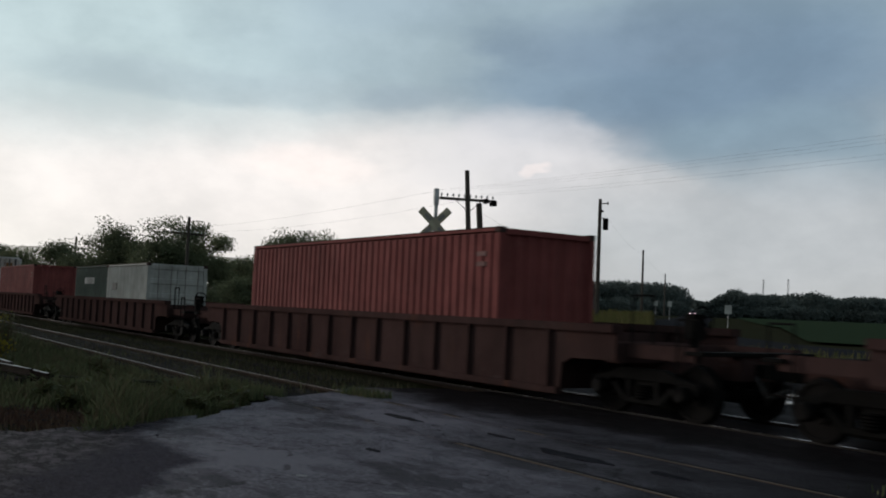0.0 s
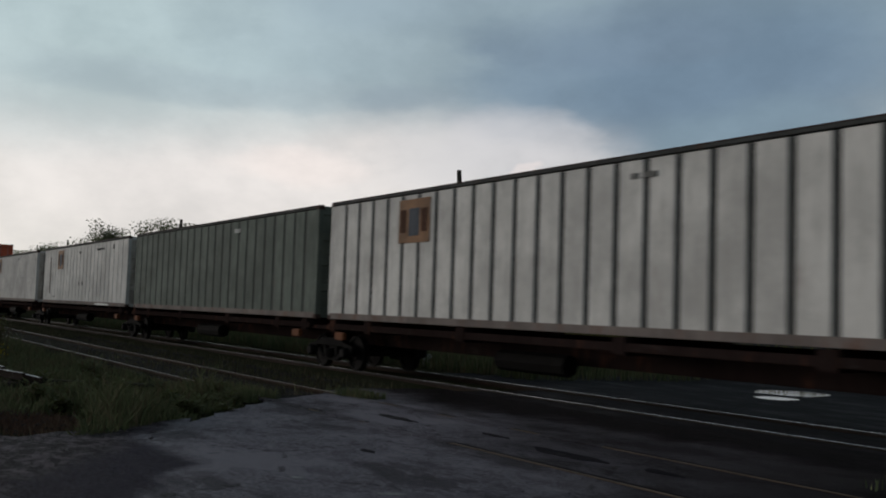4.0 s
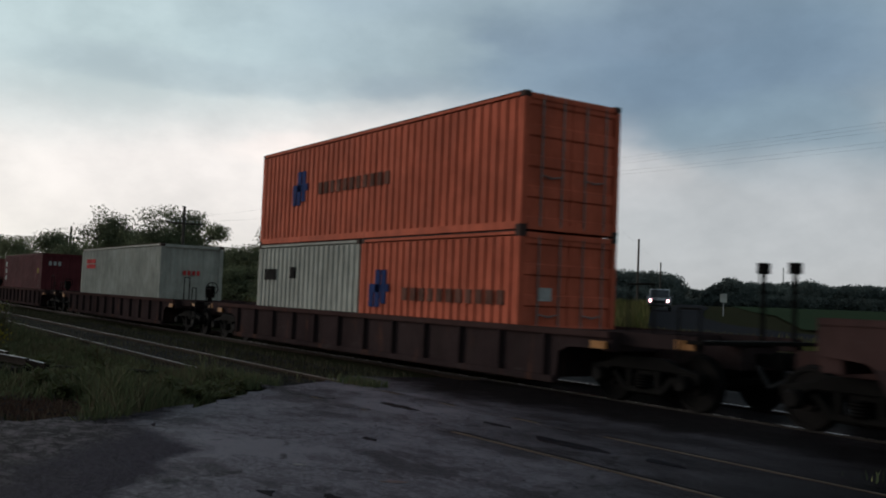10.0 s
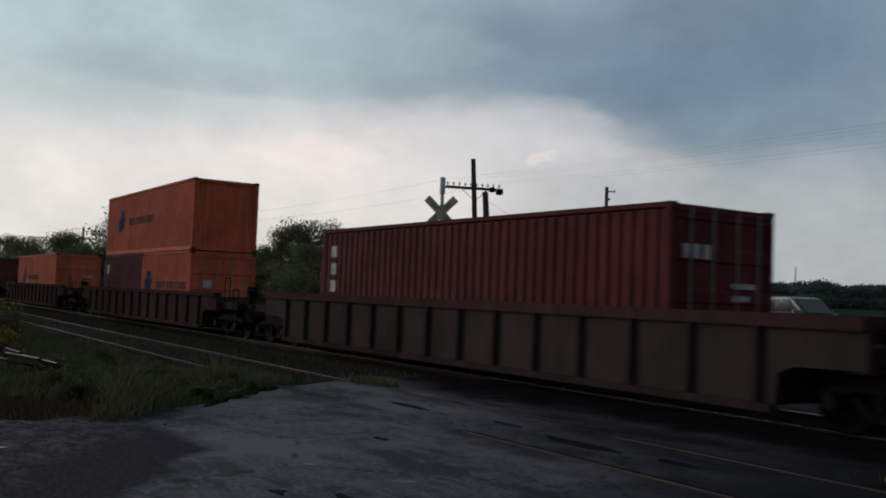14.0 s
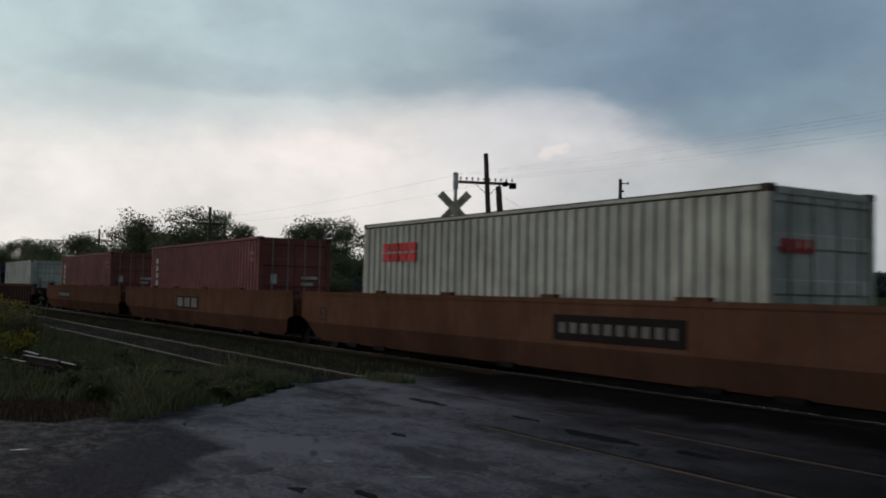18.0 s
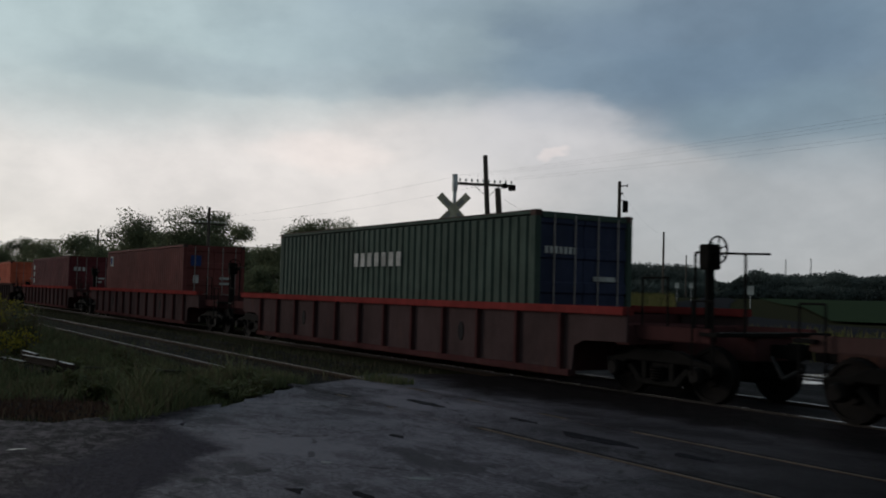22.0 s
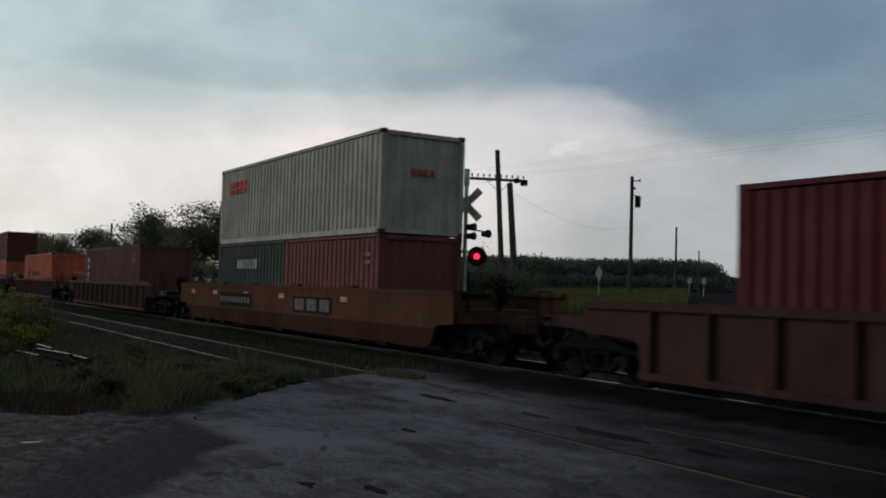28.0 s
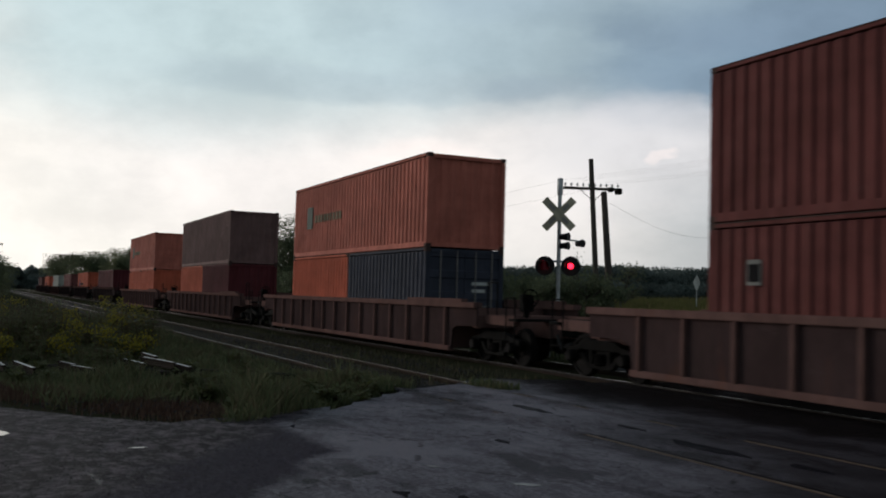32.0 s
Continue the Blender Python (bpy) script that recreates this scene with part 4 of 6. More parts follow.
def hand_brake(parent, x, y, base, top=0.95):
    """A brake wheel on its stand, with a hand rail."""
    b = part("brake_stand", boxes((-0.05, 0.05, -0.07, 0.07, base, base + top), (-0.11, 0.11, -0.14, 0.14, base + top - 0.36, base + top + 0.04), bevel=0.02), STEEL, parent)
    b.matrix_basis = pose(x, y, 0)
    ring = [(0.21 + 0.016 * math.cos(k * math.tau / 6), 0.16 + 0.018 * math.sin(k * math.tau / 6)) for k in range(7)]
    bm = lathe(ring, 20, "x")
    bmesh.ops.delete(bm, geom=[f for f in bm.faces if len(f.verts) > 4], context="FACES_ONLY")
    bmesh.ops.translate(bm, verts=bm.verts[:], vec=(0, 0, base + top - 0.05))
    for k in range(3):
        a = k * math.pi / 3 + 0.4
        dy, dz = 0.2 * math.cos(a), 0.2 * math.sin(a)
        part("spoke", rods(((0.16, -dy, base + top - 0.05 - dz), (0.16, dy, base + top - 0.05 + dz), 0.012), sides=6), STEEL, b)
    part("brake_wheel", bm, STEEL, b)
    if top > 1:
        part("brake_rail", rods(((0.1, 0.0, base + top - 0.1), (1.15, 0.0, base + top - 0.14), 0.02), ((0.7, 0.0, base - 0.05), (0.7, 0.0, base + top - 0.12), 0.022), ((-0.3, 0.0, base - 0.05), (-0.3, 0.0, base + top - 0.08), 0.022), ((-0.3, 0.0, base + top - 0.08), (0.0, 0.0, base + top - 0.08), 0.02), sides=6), STEEL, b)


def rails_on_end(parent, x0, x1, base):
    part("hand_rail", rods(((x0, -1.2, base), (x0, -1.2, base + 0.85), 0.018), ((x1, -1.2, base), (x1, -1.2, base + 0.85), 0.018), ((x0, -1.2, base + 0.85), (x1, -1.2, base + 0.85), 0.018), sides=6), STEEL, parent)


def well_car(kind, mat, chord_mat=None, sheet_mat=None, shared=False, panels=(), hole=False, flags=(), chord_at=(1.42, 0.13), crease=0.70, slant=0.32, posts=False, number=None, walkway=False, label=""):
    """A double-stack well car, rail level at z = 0, its middle at the origin."""
    e = tagged(new("well_car"), label, "freight car", "cars of the train")
    smooth = kind == "smooth"
    hb, ht, half = {"long": (8.0, 9.35, 11.5), "short": (7.25, 8.6, 10.85), "smooth": (8.45, 9.85, 9.62 if shared else 11.5)}[kind]
    if shared:
        hb, ht = 8.3, 9.3
    zb, zt, deep = 0.24, 1.50 if smooth else chord_at[0], chord_at[1]
    chord = chord_mat or mat
    for s in (-1, 1):
        out = s * 1.5
        if smooth:
            upper = [(-hb - 0.64, crease), (hb + 0.64, crease), (hb + 0.75, crease + 0.06), (ht, crease + 0.12), (ht, zt), (-ht, zt), (-ht, crease + 0.12), (-hb - 0.75, crease + 0.06)]
            part("side_sheet", slab(upper, 0.05, "y", out - (0.05 if s > 0 else 0.0)), mat, e)
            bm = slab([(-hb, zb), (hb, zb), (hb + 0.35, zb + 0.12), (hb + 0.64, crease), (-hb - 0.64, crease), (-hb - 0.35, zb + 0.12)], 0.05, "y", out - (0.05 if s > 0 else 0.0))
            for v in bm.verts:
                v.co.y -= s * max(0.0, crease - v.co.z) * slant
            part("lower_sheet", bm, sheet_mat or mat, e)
            part("top_chord", boxes((-ht, ht, *sorted((s * 1.31, s * 1.525)), zt - 0.09, zt + 0.005), bevel=0.012), chord, e)
            for x, l in ((-5.0, 0.16), (-2.1, 0.2), (1.3, 0.2), (4.7, 0.34)):
                part("guide_lug", boxes((x - l, x + l, *sorted((s * 1.33, s * 1.47)), zt + 0.003, zt + 0.065), bevel=0.012), chord, e)
            continue
        pts = [(-hb, zb), (hb, zb), (hb + 0.06, 0.74), (hb + 0.3, 0.84), (ht, 0.86), (ht, zt), (-ht, zt), (-ht, 0.86), (-hb - 0.3, 0.84), (-hb - 0.06, 0.74)]
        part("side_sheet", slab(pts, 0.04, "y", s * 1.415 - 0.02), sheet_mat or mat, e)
        part("top_chord", boxes((-ht, ht, *sorted((s * 1.28, s * 1.525)), zt - deep, zt + 0.005), bevel=0.012), chord, e)
        part("side_sill", boxes((-hb, hb, *sorted((s * 1.34, s * 1.50)), zb - 0.03, zb + 0.09), bevel=0.012), mat, e)
        if walkway:
            part("chord_walkway", boxes((ht - 3.95, ht - 0.68, *sorted((s * 1.33, s * 1.515)), zt + 0.003, zt + 0.085), bevel=0.012), chord, e, "raised strip on the top chord")
        n = 14 if kind == "long" else 12
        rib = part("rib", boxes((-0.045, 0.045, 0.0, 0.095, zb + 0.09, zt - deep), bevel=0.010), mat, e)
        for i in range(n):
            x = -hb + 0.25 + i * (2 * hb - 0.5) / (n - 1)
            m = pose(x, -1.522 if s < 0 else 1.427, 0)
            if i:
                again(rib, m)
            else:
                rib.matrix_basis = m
        if hole:
            for x in (-3.95, 3.8):
                part("hand_hole", slab([(x + 0.1 * math.cos(a), 0.82 + 0.19 * math.sin(a)) for a in np.linspace(0, math.tau, 12, endpoint=False)], 0.03, "y", s * 1.437 - 0.015), LOGO_BLACK, e)
    for s in (-1, 1):
        part("end_bulkhead", boxes((s * (hb - 0.25) - 0.04, s * (hb - 0.25) + 0.04, -1.38, 1.38, 0.28, min(1.28, zt - 0.06))), mat, e)
        part("end_platform", boxes((*sorted((s * (hb - 0.2), s * ht)), -1.4, 1.4, 1.02, 1.12), (*sorted((s * (ht - 0.15), s * (half - 0.55))), -0.42, 0.42, 0.66, 1.02), bevel=0.015), mat, e)
        if not smooth:
            for k in (-1, 1):
                part("end_sill", boxes((*sorted((s * (ht - 0.1), s * (half - 0.7))), *sorted((k * 1.08, k * 1.24)), 0.92, 1.14), bevel=0.015), mat, e)
            part("crossover_platform", boxes((*sorted((s * (half - 0.85), s * (half - 0.5))), -1.32, 1.32, 1.03, 1.09), bevel=0.01), STEEL, e)
            part("grab_iron", rods(((s * (half - 0.6), -1.3, 0.45), (s * (half - 0.6), -1.3, 1.55), 0.018), ((s * (half - 1.0), -1.3, 0.45), (s * (half - 1.0), -1.3, 1.55), 0.018), ((s * (half - 0.6), -1.3, 0.6), (s * (half - 1.0), -1.3, 0.6), 0.015), ((s * (half - 0.6), -1.3, 1.55), (s * (half - 1.0), -1.3, 1.55), 0.018), sides=6), STEEL, e)
        part("cross_bearer", boxes((*sorted((s * (ht - 0.3), s * (ht + 0.02))), -1.4, 1.4, 0.82, 1.06), bevel=0.015), mat, e)
        if kind == "short" and not hole:
            part("reflector_plate", boxes((*sorted((s * (hb + 0.95), s * (hb + 1.30))), -1.535, -1.5, 0.86, 0.98)), FLAG, e)
            part("reflector_plate", boxes((*sorted((s * 9.75, s * 10.12)), -1.262, -1.238, 0.94, 1.08)), FLAG, e)
    for x in (-hb + 1.9, -hb + 3.3, 0.0, hb - 3.3, hb - 1.9):
        part("floor_beam", boxes((x - 0.25, x + 0.25, -1.42, 1.42, 0.18, 0.27)), STEEL, e)
    if shared:
        truck(e, half)
        if shared == "last":
            truck(e, -half)
    else:
        for s in (-1, 1):
            truck(e, s * (half - 1.95))
            coupler(e, s * (half - 0.42), s)
        if posts:
            for k, x in enumerate((half - 1.25, half - 0.65)):
                part("end_post", boxes((x - 0.03, x + 0.03, 0.90, 0.96, 1.05, 2.3), (x - 0.07, x + 0.07, 0.84, 1.02, 2.16, 2.34), bevel=0.008), STEEL, e)
        else:
            hand_brake(e, half - 1.35, -0.55, 1.1, 1.3 if hole else 0.5)
        rails_on_end(e, half - 1.6, ht + 0.1, 1.05)
    for x in flags:
        part("reflector_plate", boxes((x - 0.2, x + 0.2, -1.508, -1.49, 1.14, 1.27)), FLAG, e)
    if number:
        x0, z0, tilt = number
        txt = bpy.data.curves.new("number", "FONT")
        txt.body, txt.size, txt.extrude = "53", 0.52, 0.004
        ob = new("number", txt)
        me = bpy.data.meshes.new_from_object(ob.evaluated_get(bpy.context.evaluated_depsgraph_get()))
        bpy.data.objects.remove(ob)
        me.materials.clear()
        me.materials.append(FADED_NUMBER)
        o = new("number", me)
        o.parent, o.matrix_basis = e, pose(x0, -1.506 + max(0.0, crease - z0) * slant, z0, 90 + tilt, 0, 0)
    for word, x0 in panels:
        wide = 3.1 if word == "long" else 2.6
        part("name_panel", boxes((x0, x0 + wide, -1.512, -1.49, 0.78, 1.22)), PANEL_BLACK, e)
        n, b = (10, 0.17) if word == "long" else (3, 0.62)
        for i in range(n):
            x = x0 + 0.16 + i * (wide - 0.32 - b) / (n - 1)
            part("letter_bar", boxes((x, x + b, -1.518, -1.511, 0.84 if word == "short" else 0.91, 1.16 if word == "short" else 1.09)), PANEL_GREY, e)
    return e


def spine_unit(label, last=False, half=8.65):
    """One unit of an articulated spine car that carries a long container."""
    e = tagged(new("spine_car"), label, "freight car", "cars of the train")
    part("spine_beam", boxes((-half + 0.5, half - 0.5, -0.35, 0.35, 0.62, 1.02), bevel=0.02), CAR_BLACK, e)
    for x in (-7.6, -5.9, -2.2, 2.2, 5.9, 7.6):
        part("cross_arm", boxes((x - 0.16, x + 0.16, -1.30, 1.30, 0.92, 1.21), bevel=0.02), CAR_BLACK, e)
    for s in (-1, 1):
        part("edge_rail", boxes((-7.9, 7.9, s * 1.24 - 0.05, s * 1.24 + 0.05, 0.98, 1.12), bevel=0.012), CAR_BLACK, e)
        part("step", boxes((s * 7.2 - 0.22, s * 7.2 + 0.22, -1.34, -1.24, 0.74, 0.92), bevel=0.02), ORANGE_BOX, e)
        part("end_platform", boxes((*sorted((s * 7.75, s * (half - 0.25))), -1.2, 1.2, 0.96, 1.06), bevel=0.015), CAR_BLACK, e)
    part("air_tank", rods(((-1.6, -0.7, 0.62), (0.4, -0.7, 0.62), 0.2)), STEEL, e)
    truck(e, half)
    if last:
        truck(e, -half)
    return e


CARS = {
    "brown": lambda: well_car("long", CAR_BROWN, label="rust-brown ribbed well car"),
    "brown_tall": lambda: well_car("long", CAR_BROWN, chord_at=(1.53, 0.18), label="rust-brown ribbed well car"),
    # ribs and chord take a lighter umber than the sheet between them
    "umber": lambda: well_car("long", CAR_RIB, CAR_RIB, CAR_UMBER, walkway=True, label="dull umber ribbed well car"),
    "dark": lambda: well_car("long", CAR_DARK, CAR_BROWN, CAR_GRIME, chord_at=(1.52, 0.18), label="dark brown ribbed well car, grimy"),
    "short_dark": lambda: well_car("short", CAR_DARK, CAR_BROWN, chord_at=(1.13, 0.10), label="short dark brown ribbed well car"),
    "short_dark_posts": lambda: well_car("short", CAR_DARK, CAR_BROWN, chord_at=(1.13, 0.10), posts=True, label="short dark brown well car with two end posts"),
    "short_red": lambda: well_car("short", CAR_RED, CHORD_RED, CAR_SOOT, hole=True, label="red ribbed well car with bright top chord"),
    "dark_posts": lambda: well_car("long", CAR_DARK, CAR_BROWN, CAR_GRIME, chord_at=(1.52, 0.18), posts=True, label="dark brown ribbed well car with two end posts"),
    "smooth_brown": lambda: well_car("smooth", CAR_TAN, number=(-7.75, 0.52, 0), crease=0.50, label="smooth-sided red-brown well car"),
    # below the crease the plum car takes the darker brown
    "smooth_plum": lambda: well_car("smooth", CAR_PLUM, None, CAR_DARK, crease=0.92, slant=0.12, posts=True, label="smooth-sided plum-brown well car, darker below"),
    "yellow": lambda: well_car("smooth", CAR_YELLOW, None, CAR_OCHRE_SHADE, shared="mid", panels=(("long", 1.55),), number=(-8.2, 0.75, 0), label="smooth ochre-yellow well car with a black number panel"),
    "yellow_mid": lambda: well_car("smooth", CAR_YELLOW, None, CAR_OCHRE_SHADE, shared="mid", panels=(("short", -1.6),), number=(-8.2, 0.75, 0), label="smooth ochre-yellow well car with a black name panel"),
    "yellow_last": lambda: well_car("smooth", CAR_YELLOW, None, CAR_OCHRE_SHADE, shared="last", panels=(("long", -5.2),), number=(-8.2, 0.75, 0), label="smooth ochre-yellow well car at the set's end"),
    "yellow_single": lambda: well_car("smooth", CAR_YELLOW, None, CAR_OCHRE_SHADE, panels=(("long", -5.2), ("short", 1.3)), number=(-8.35, 0.75, 0), flags=(-8.2, -5.7, -2.6, 0.4, 4.6), label="smooth ochre well car with orange reflector plates"),
    "spine": lambda: spine_unit("brown spine car unit on shared trucks"),
    "spine_last": lambda: spine_unit("brown spine car unit at the set's end", True),
}

# where the front of each load is at the start, the car, and the loads: single, or lower rear, lower front and top
TRAIN = [
    (8.5, "brown", ("faded_red",)),
    (-14.51, "brown", ("faded_red",)),
    (-37.49, "brown", ("s_green", "s_white_doors")),
    (-60.80, "brown", ("faded_red",)),
    (-79.68, "spine", ("domestic",)),
    (-97.08, "spine", ("domestic",)),
    (-113.90, "spine", ("domestic_grey",)),
    (-131.20, "spine", ("domestic_pale",)),
    (-149.55, "spine_last", ("domestic_fine",)),
    (-171.98, "smooth_brown", ("s_blue", "s_greygreen", "orange_doors")),
    (-195.43, "dark_posts", ("grey",)),
    (-218.43, "smooth_plum", ("maroon_doors",)),
    (-240.59, "short_dark_posts", ("s_white", "s_orange", "orange_doors")),
    (-262.09, "short_dark", ("grey",)),
    (-283.74, "short_dark", ("tex",)),
    (-305.25, "short_dark", ("faded_brown",)),
    (-327.59, "dark", ("tex_doors",)),
    (-350.37, "brown", ("s_maroon", "s_orange", "orange")),
    (-373.78, "brown", ("orange_hc",)),
    (-394.26, "short_dark", ("brown",)),
    (-416.07, "yellow", ("grey_doors",)),
    (-435.30, "yellow_mid", ("red_doors",)),
    (-454.80, "yellow_last", ("red_doors",)),
    (-478.24, "brown_tall", ("cream_doors",)),
    (-500.87, "short_red", ("green_doors",)),
    (-522.50, "short_red", ("brown_doors",)),
    (-544.14, "short_red", ("tex_doors",)),
    (-566.70, "dark", ("orange_hc",)),
    (-589.84, "dark", ("orange_hc_plain",)),
    (-611.53, "brown", ("maroon",)),
    (-634.90, "yellow_single", ("s_green", "s_red", "grey_low")),
    (-658.35, "umber", ("brown_plain",)),
    (-681.69, "umber", ("orange_hc",)),
    (-704.86, "umber", ("s_brown", "s_orange", "brown_low")),
    (-728.21, "umber", ("s_orange_plain", "s_blue_doors", "pale_orange")),
    (-751.11, "umber", ("s_orange_plain", "s_maroon_plain", "grey_brown_low")),
    (-773.53, "umber", ("s_orange_plain", "s_orange_plain", "pale_orange")),
    (-796.5, "dark", ("maroon",)),
    (-819.5, "dark", ("orange_hc_plain",)),
    (-842.5, "dark", ("red",)),
    (-865.5, "brown", ("grey",)),
    (-888.5, "dark", ("orange_hc_plain",)),
    (-911.5, "dark", ("brown_plain",)),
]
TRACK_Y, RAIL_Z = 12.02, -0.05
MOVERS = []
made = {}


def take(table, key, x, z):
    """A model from a table, built on first use and copied after, to run on the track from x."""
    mark = (table is CARS, key)
    if mark in made:
        ob = copy_thing(made[mark], pose(x, TRACK_Y, z))
    else:
        ob = made[mark] = table[key]()
    MOVERS.append((ob, x, z))
    return ob


for front, car, loads in TRAIN:
    if car.startswith("spine"):
        take(CARS, car, front - L53 / 2, RAIL_Z)
        take(MODELS, loads[0], front - L53 / 2, 1.163)
        continue
    mid = front - L40 / 2 + 0.2
    take(CARS, car, mid, RAIL_Z)
    if len(loads) == 1:
        take(MODELS, loads[0], front - L40 / 2, 0.223)
    else:
        take(MODELS, loads[0], front - L40 + L20 / 2, 0.223)
        take(MODELS, loads[1], front - L20 / 2, 0.223)
        if len(loads) == 3:
            take(MODELS, loads[2], front - L40 / 2, 0.223 + LOW + 0.012)

# ---- ground, tracks and roads ----
GROUND_Y = [-4000, 9.0, 14.5, 20, 38, 58, 85, 175, 400, 4000]
GROUND_Z = [-0.14, -0.14, -0.18, -0.30, 0.40, 1.10, 1.22, 2.2, 2.5, 2.5]


def ground_at(x, y):
    """Height of the land: level on this side of the tracks, then a slow rise."""
    return float(np.interp(y, GROUND_Y, GROUND_Z))


def spread(lo, hi, step, far):
    a = list(np.arange(lo, hi, step))
    out, g = [], step
    x = hi
    while x < far:
        out.append(x)
        g *= 1.35
        x += g
    neg, g, x = [], step, lo
    while x > -far:
        g *= 1.35
        x -= g
        neg.append(x)
    return sorted(neg) + a + out + [far]


gx, gy = spread(-60, 30, 1.5, 4000), spread(-12, 60, 1.0, 4000)
verts = [(x, y, ground_at(x, y) + (0.05 * noise.noise((x * 0.3, y * 0.3, 0)) if abs(x) < 80 and -5 < y < 80 and not (-16 < x < 30 and y < 16) else 0)) for y in gy for x in gx]
faces = [(j * len(gx) + i, j * len(gx) + i + 1, (j + 1) * len(gx) + i + 1, (j + 1) * len(gx) + i) for j in range(len(gy) - 1) for i in range(len(gx) - 1)]
tagged(mesh_of("ground", verts, faces, EARTH, smooth=True), "dark rough grass and earth beside the tracks", "ground", kind="structure")


def ragged(points, rng, amount=0.12, step=0.4):
    """An outline with a broken, uneven edge."""
    out = []
    for (x0, y0), (x1, y1) in zip(points, points[1:] + points[:1]):
        n = max(1, int(math.hypot(x1 - x0, y1 - y0) / step))
        for k in range(n):
            a = k / n
            out.append((x0 + (x1 - x0) * a + rng.uniform(-amount, amount), y0 + (y1 - y0) * a + rng.uniform(-amount, amount)))
    return out


rng = random.Random(5)
lot = ragged([(-13.9, 6.0), (-12.3, 4.6), (-11.0, 3.5), (-9.8, 2.8), (-8.9, 2.4), (-7.9, 1.7), (-7.0, 0.9), (-6.1, 0.4), (-4.7, -1.8), (-4.0, -8.0), (22.0, -8.0), (22.0, 10.2), (-15.2, 10.2), (-15.6, 8.3), (-14.6, 7.2)], rng, 0.07, 0.22)
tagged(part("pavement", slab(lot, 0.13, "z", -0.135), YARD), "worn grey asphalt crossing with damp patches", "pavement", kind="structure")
gravel = ragged([(-30, -8), (-5.5, -8), (-5.8, 0.8), (-8.6, 3.2), (-10.5, 3.3), (-12.1, 4.3), (-11.4, 3.0), (-11.2, 1.9), (-13.2, 0.2), (-18, -1.5), (-30, -4)], rng, 0.12, 0.5)
tagged(part("gravel_lot", slab(gravel, 0.10, "z", -0.1095), YARD), "muddy dark gravel beside the asphalt", "ground", kind="structure")
for x, y, a, b, n in ((-7.78, 6.87, 0.62, 0.16, 9), (-11.3, 6.85, 0.55, 0.10, 8), (-6.55, 7.0, 0.3, 0.10, 7), (-9.3, 7.05, 0.35, 0.07, 7), (-8.8, 5.0, 0.14, 0.06, 7), (-6.7, 2.95, 0.12, 0.05, 7), (-6.35, 3.35, 0.15, 0.06, 7)):
    pts = [(x + a * math.cos(k * math.tau / n) * rng.uniform(0.7, 1.1), y + b * math.sin(k * math.tau / n) * rng.uniform(0.7, 1.1)) for k in range(n)]
    pts = ragged(pts, rng, 0.03, 0.07)
    tagged(part("pothole_patch", slab(pts, 0.05, "z", -0.0475), TAR), "dark tar-filled pothole in the asphalt", "pavement", kind="structure")
for x, y, a, b in ((-10.75, 0.12, 0.34, 0.20), (-9.45, 1.4, 0.02, 0.10), (-8.1, -0.1, 0.06, 0.16)):
    pts = [(x + a * math.cos(k * math.tau / 14) * rng.uniform(0.8, 1.1), y + b * math.sin(k * math.tau / 14) * rng.uniform(0.8, 1.1)) for k in range(14)]
    tagged(part("puddle", slab(pts, 0.03, "z", -0.036), WATER), "shallow rain puddle on the gravel", "puddle", kind="structure")
for x, y, a, b, turn in ((-6.72, 4.06, 0.13, 0.05, 60), (-5.12, 3.42, 0.20, 0.08, 55), (-5.14, 3.83, 0.13, 0.06, 50), (-7.7, 3.68, 0.07, 0.04, 40)):
    p = rng.uniform(0, 6)
    pts = []
    for k in range(28):
        c = k * math.tau / 28
        q = 1 + 0.16 * math.sin(2 * c + p) + 0.10 * math.sin(5 * c + 2 * p) + 0.05 * math.sin(9 * c + p)
        u, v, w0 = a * q * math.cos(c), b * q * math.sin(c), radians(turn)
        pts.append((x + u * math.cos(w0) - v * math.sin(w0), y + u * math.sin(w0) + v * math.cos(w0)))
    tagged(part("standing_water", slab(pts, 0.03, "z", -0.0315), FILM), "thin film of rain water on the asphalt", "puddle", kind="structure")

tagged(part("crossing_edge", boxes((-15.2, 22, 10.1, 11.17, -0.16, -0.068)), DIRT), "dirt-covered asphalt up to the main rail", "pavement", kind="structure")
tagged(part("crossing_fill", boxes((-15.2, 22, 11.42, 12.62, -0.20, -0.085)), DIRT), "dirt-covered fill between the main rails", "pavement", kind="structure")
# near-black sheet over the ground just beyond the main track
ax, ay = np.linspace(-20.5, 30, 34), [13.6, 14.5, 16, 18, 20, 22, 24, 26.5]
verts = [(x + 0.25 * noise.noise((x * 1.7, y, 4)), y + 0.3 * noise.noise((x, y * 1.3, 9)), ground_at(x, y) + 0.045) for y in ay for x in ax]
faces = [(j * len(ax) + i, j * len(ax) + i + 1, (j + 1) * len(ax) + i + 1, (j + 1) * len(ax) + i) for j in range(len(ay) - 1) for i in range(len(ax) - 1)]
tagged(mesh_of("far_apron", verts, faces, DIRT, smooth=True), "near-black ground apron beyond the main track", "pavement", kind="structure")
for x, y, a, b in ((-14.4, 19.8, 0.9, 0.9), (-13.2, 17.6, 0.5, 0.4)):
    pts = [(x + a * math.cos(k * math.tau / 14) * rng.uniform(0.8, 1.1), y + b * math.sin(k * math.tau / 14) * rng.uniform(0.8, 1.1)) for k in range(14)]
    tagged(part("puddle", slab(pts, 0.08, "z", ground_at(x, y) - 0.015), WATER), "rain puddle on the road beyond the tracks", "puddle", kind="structure")


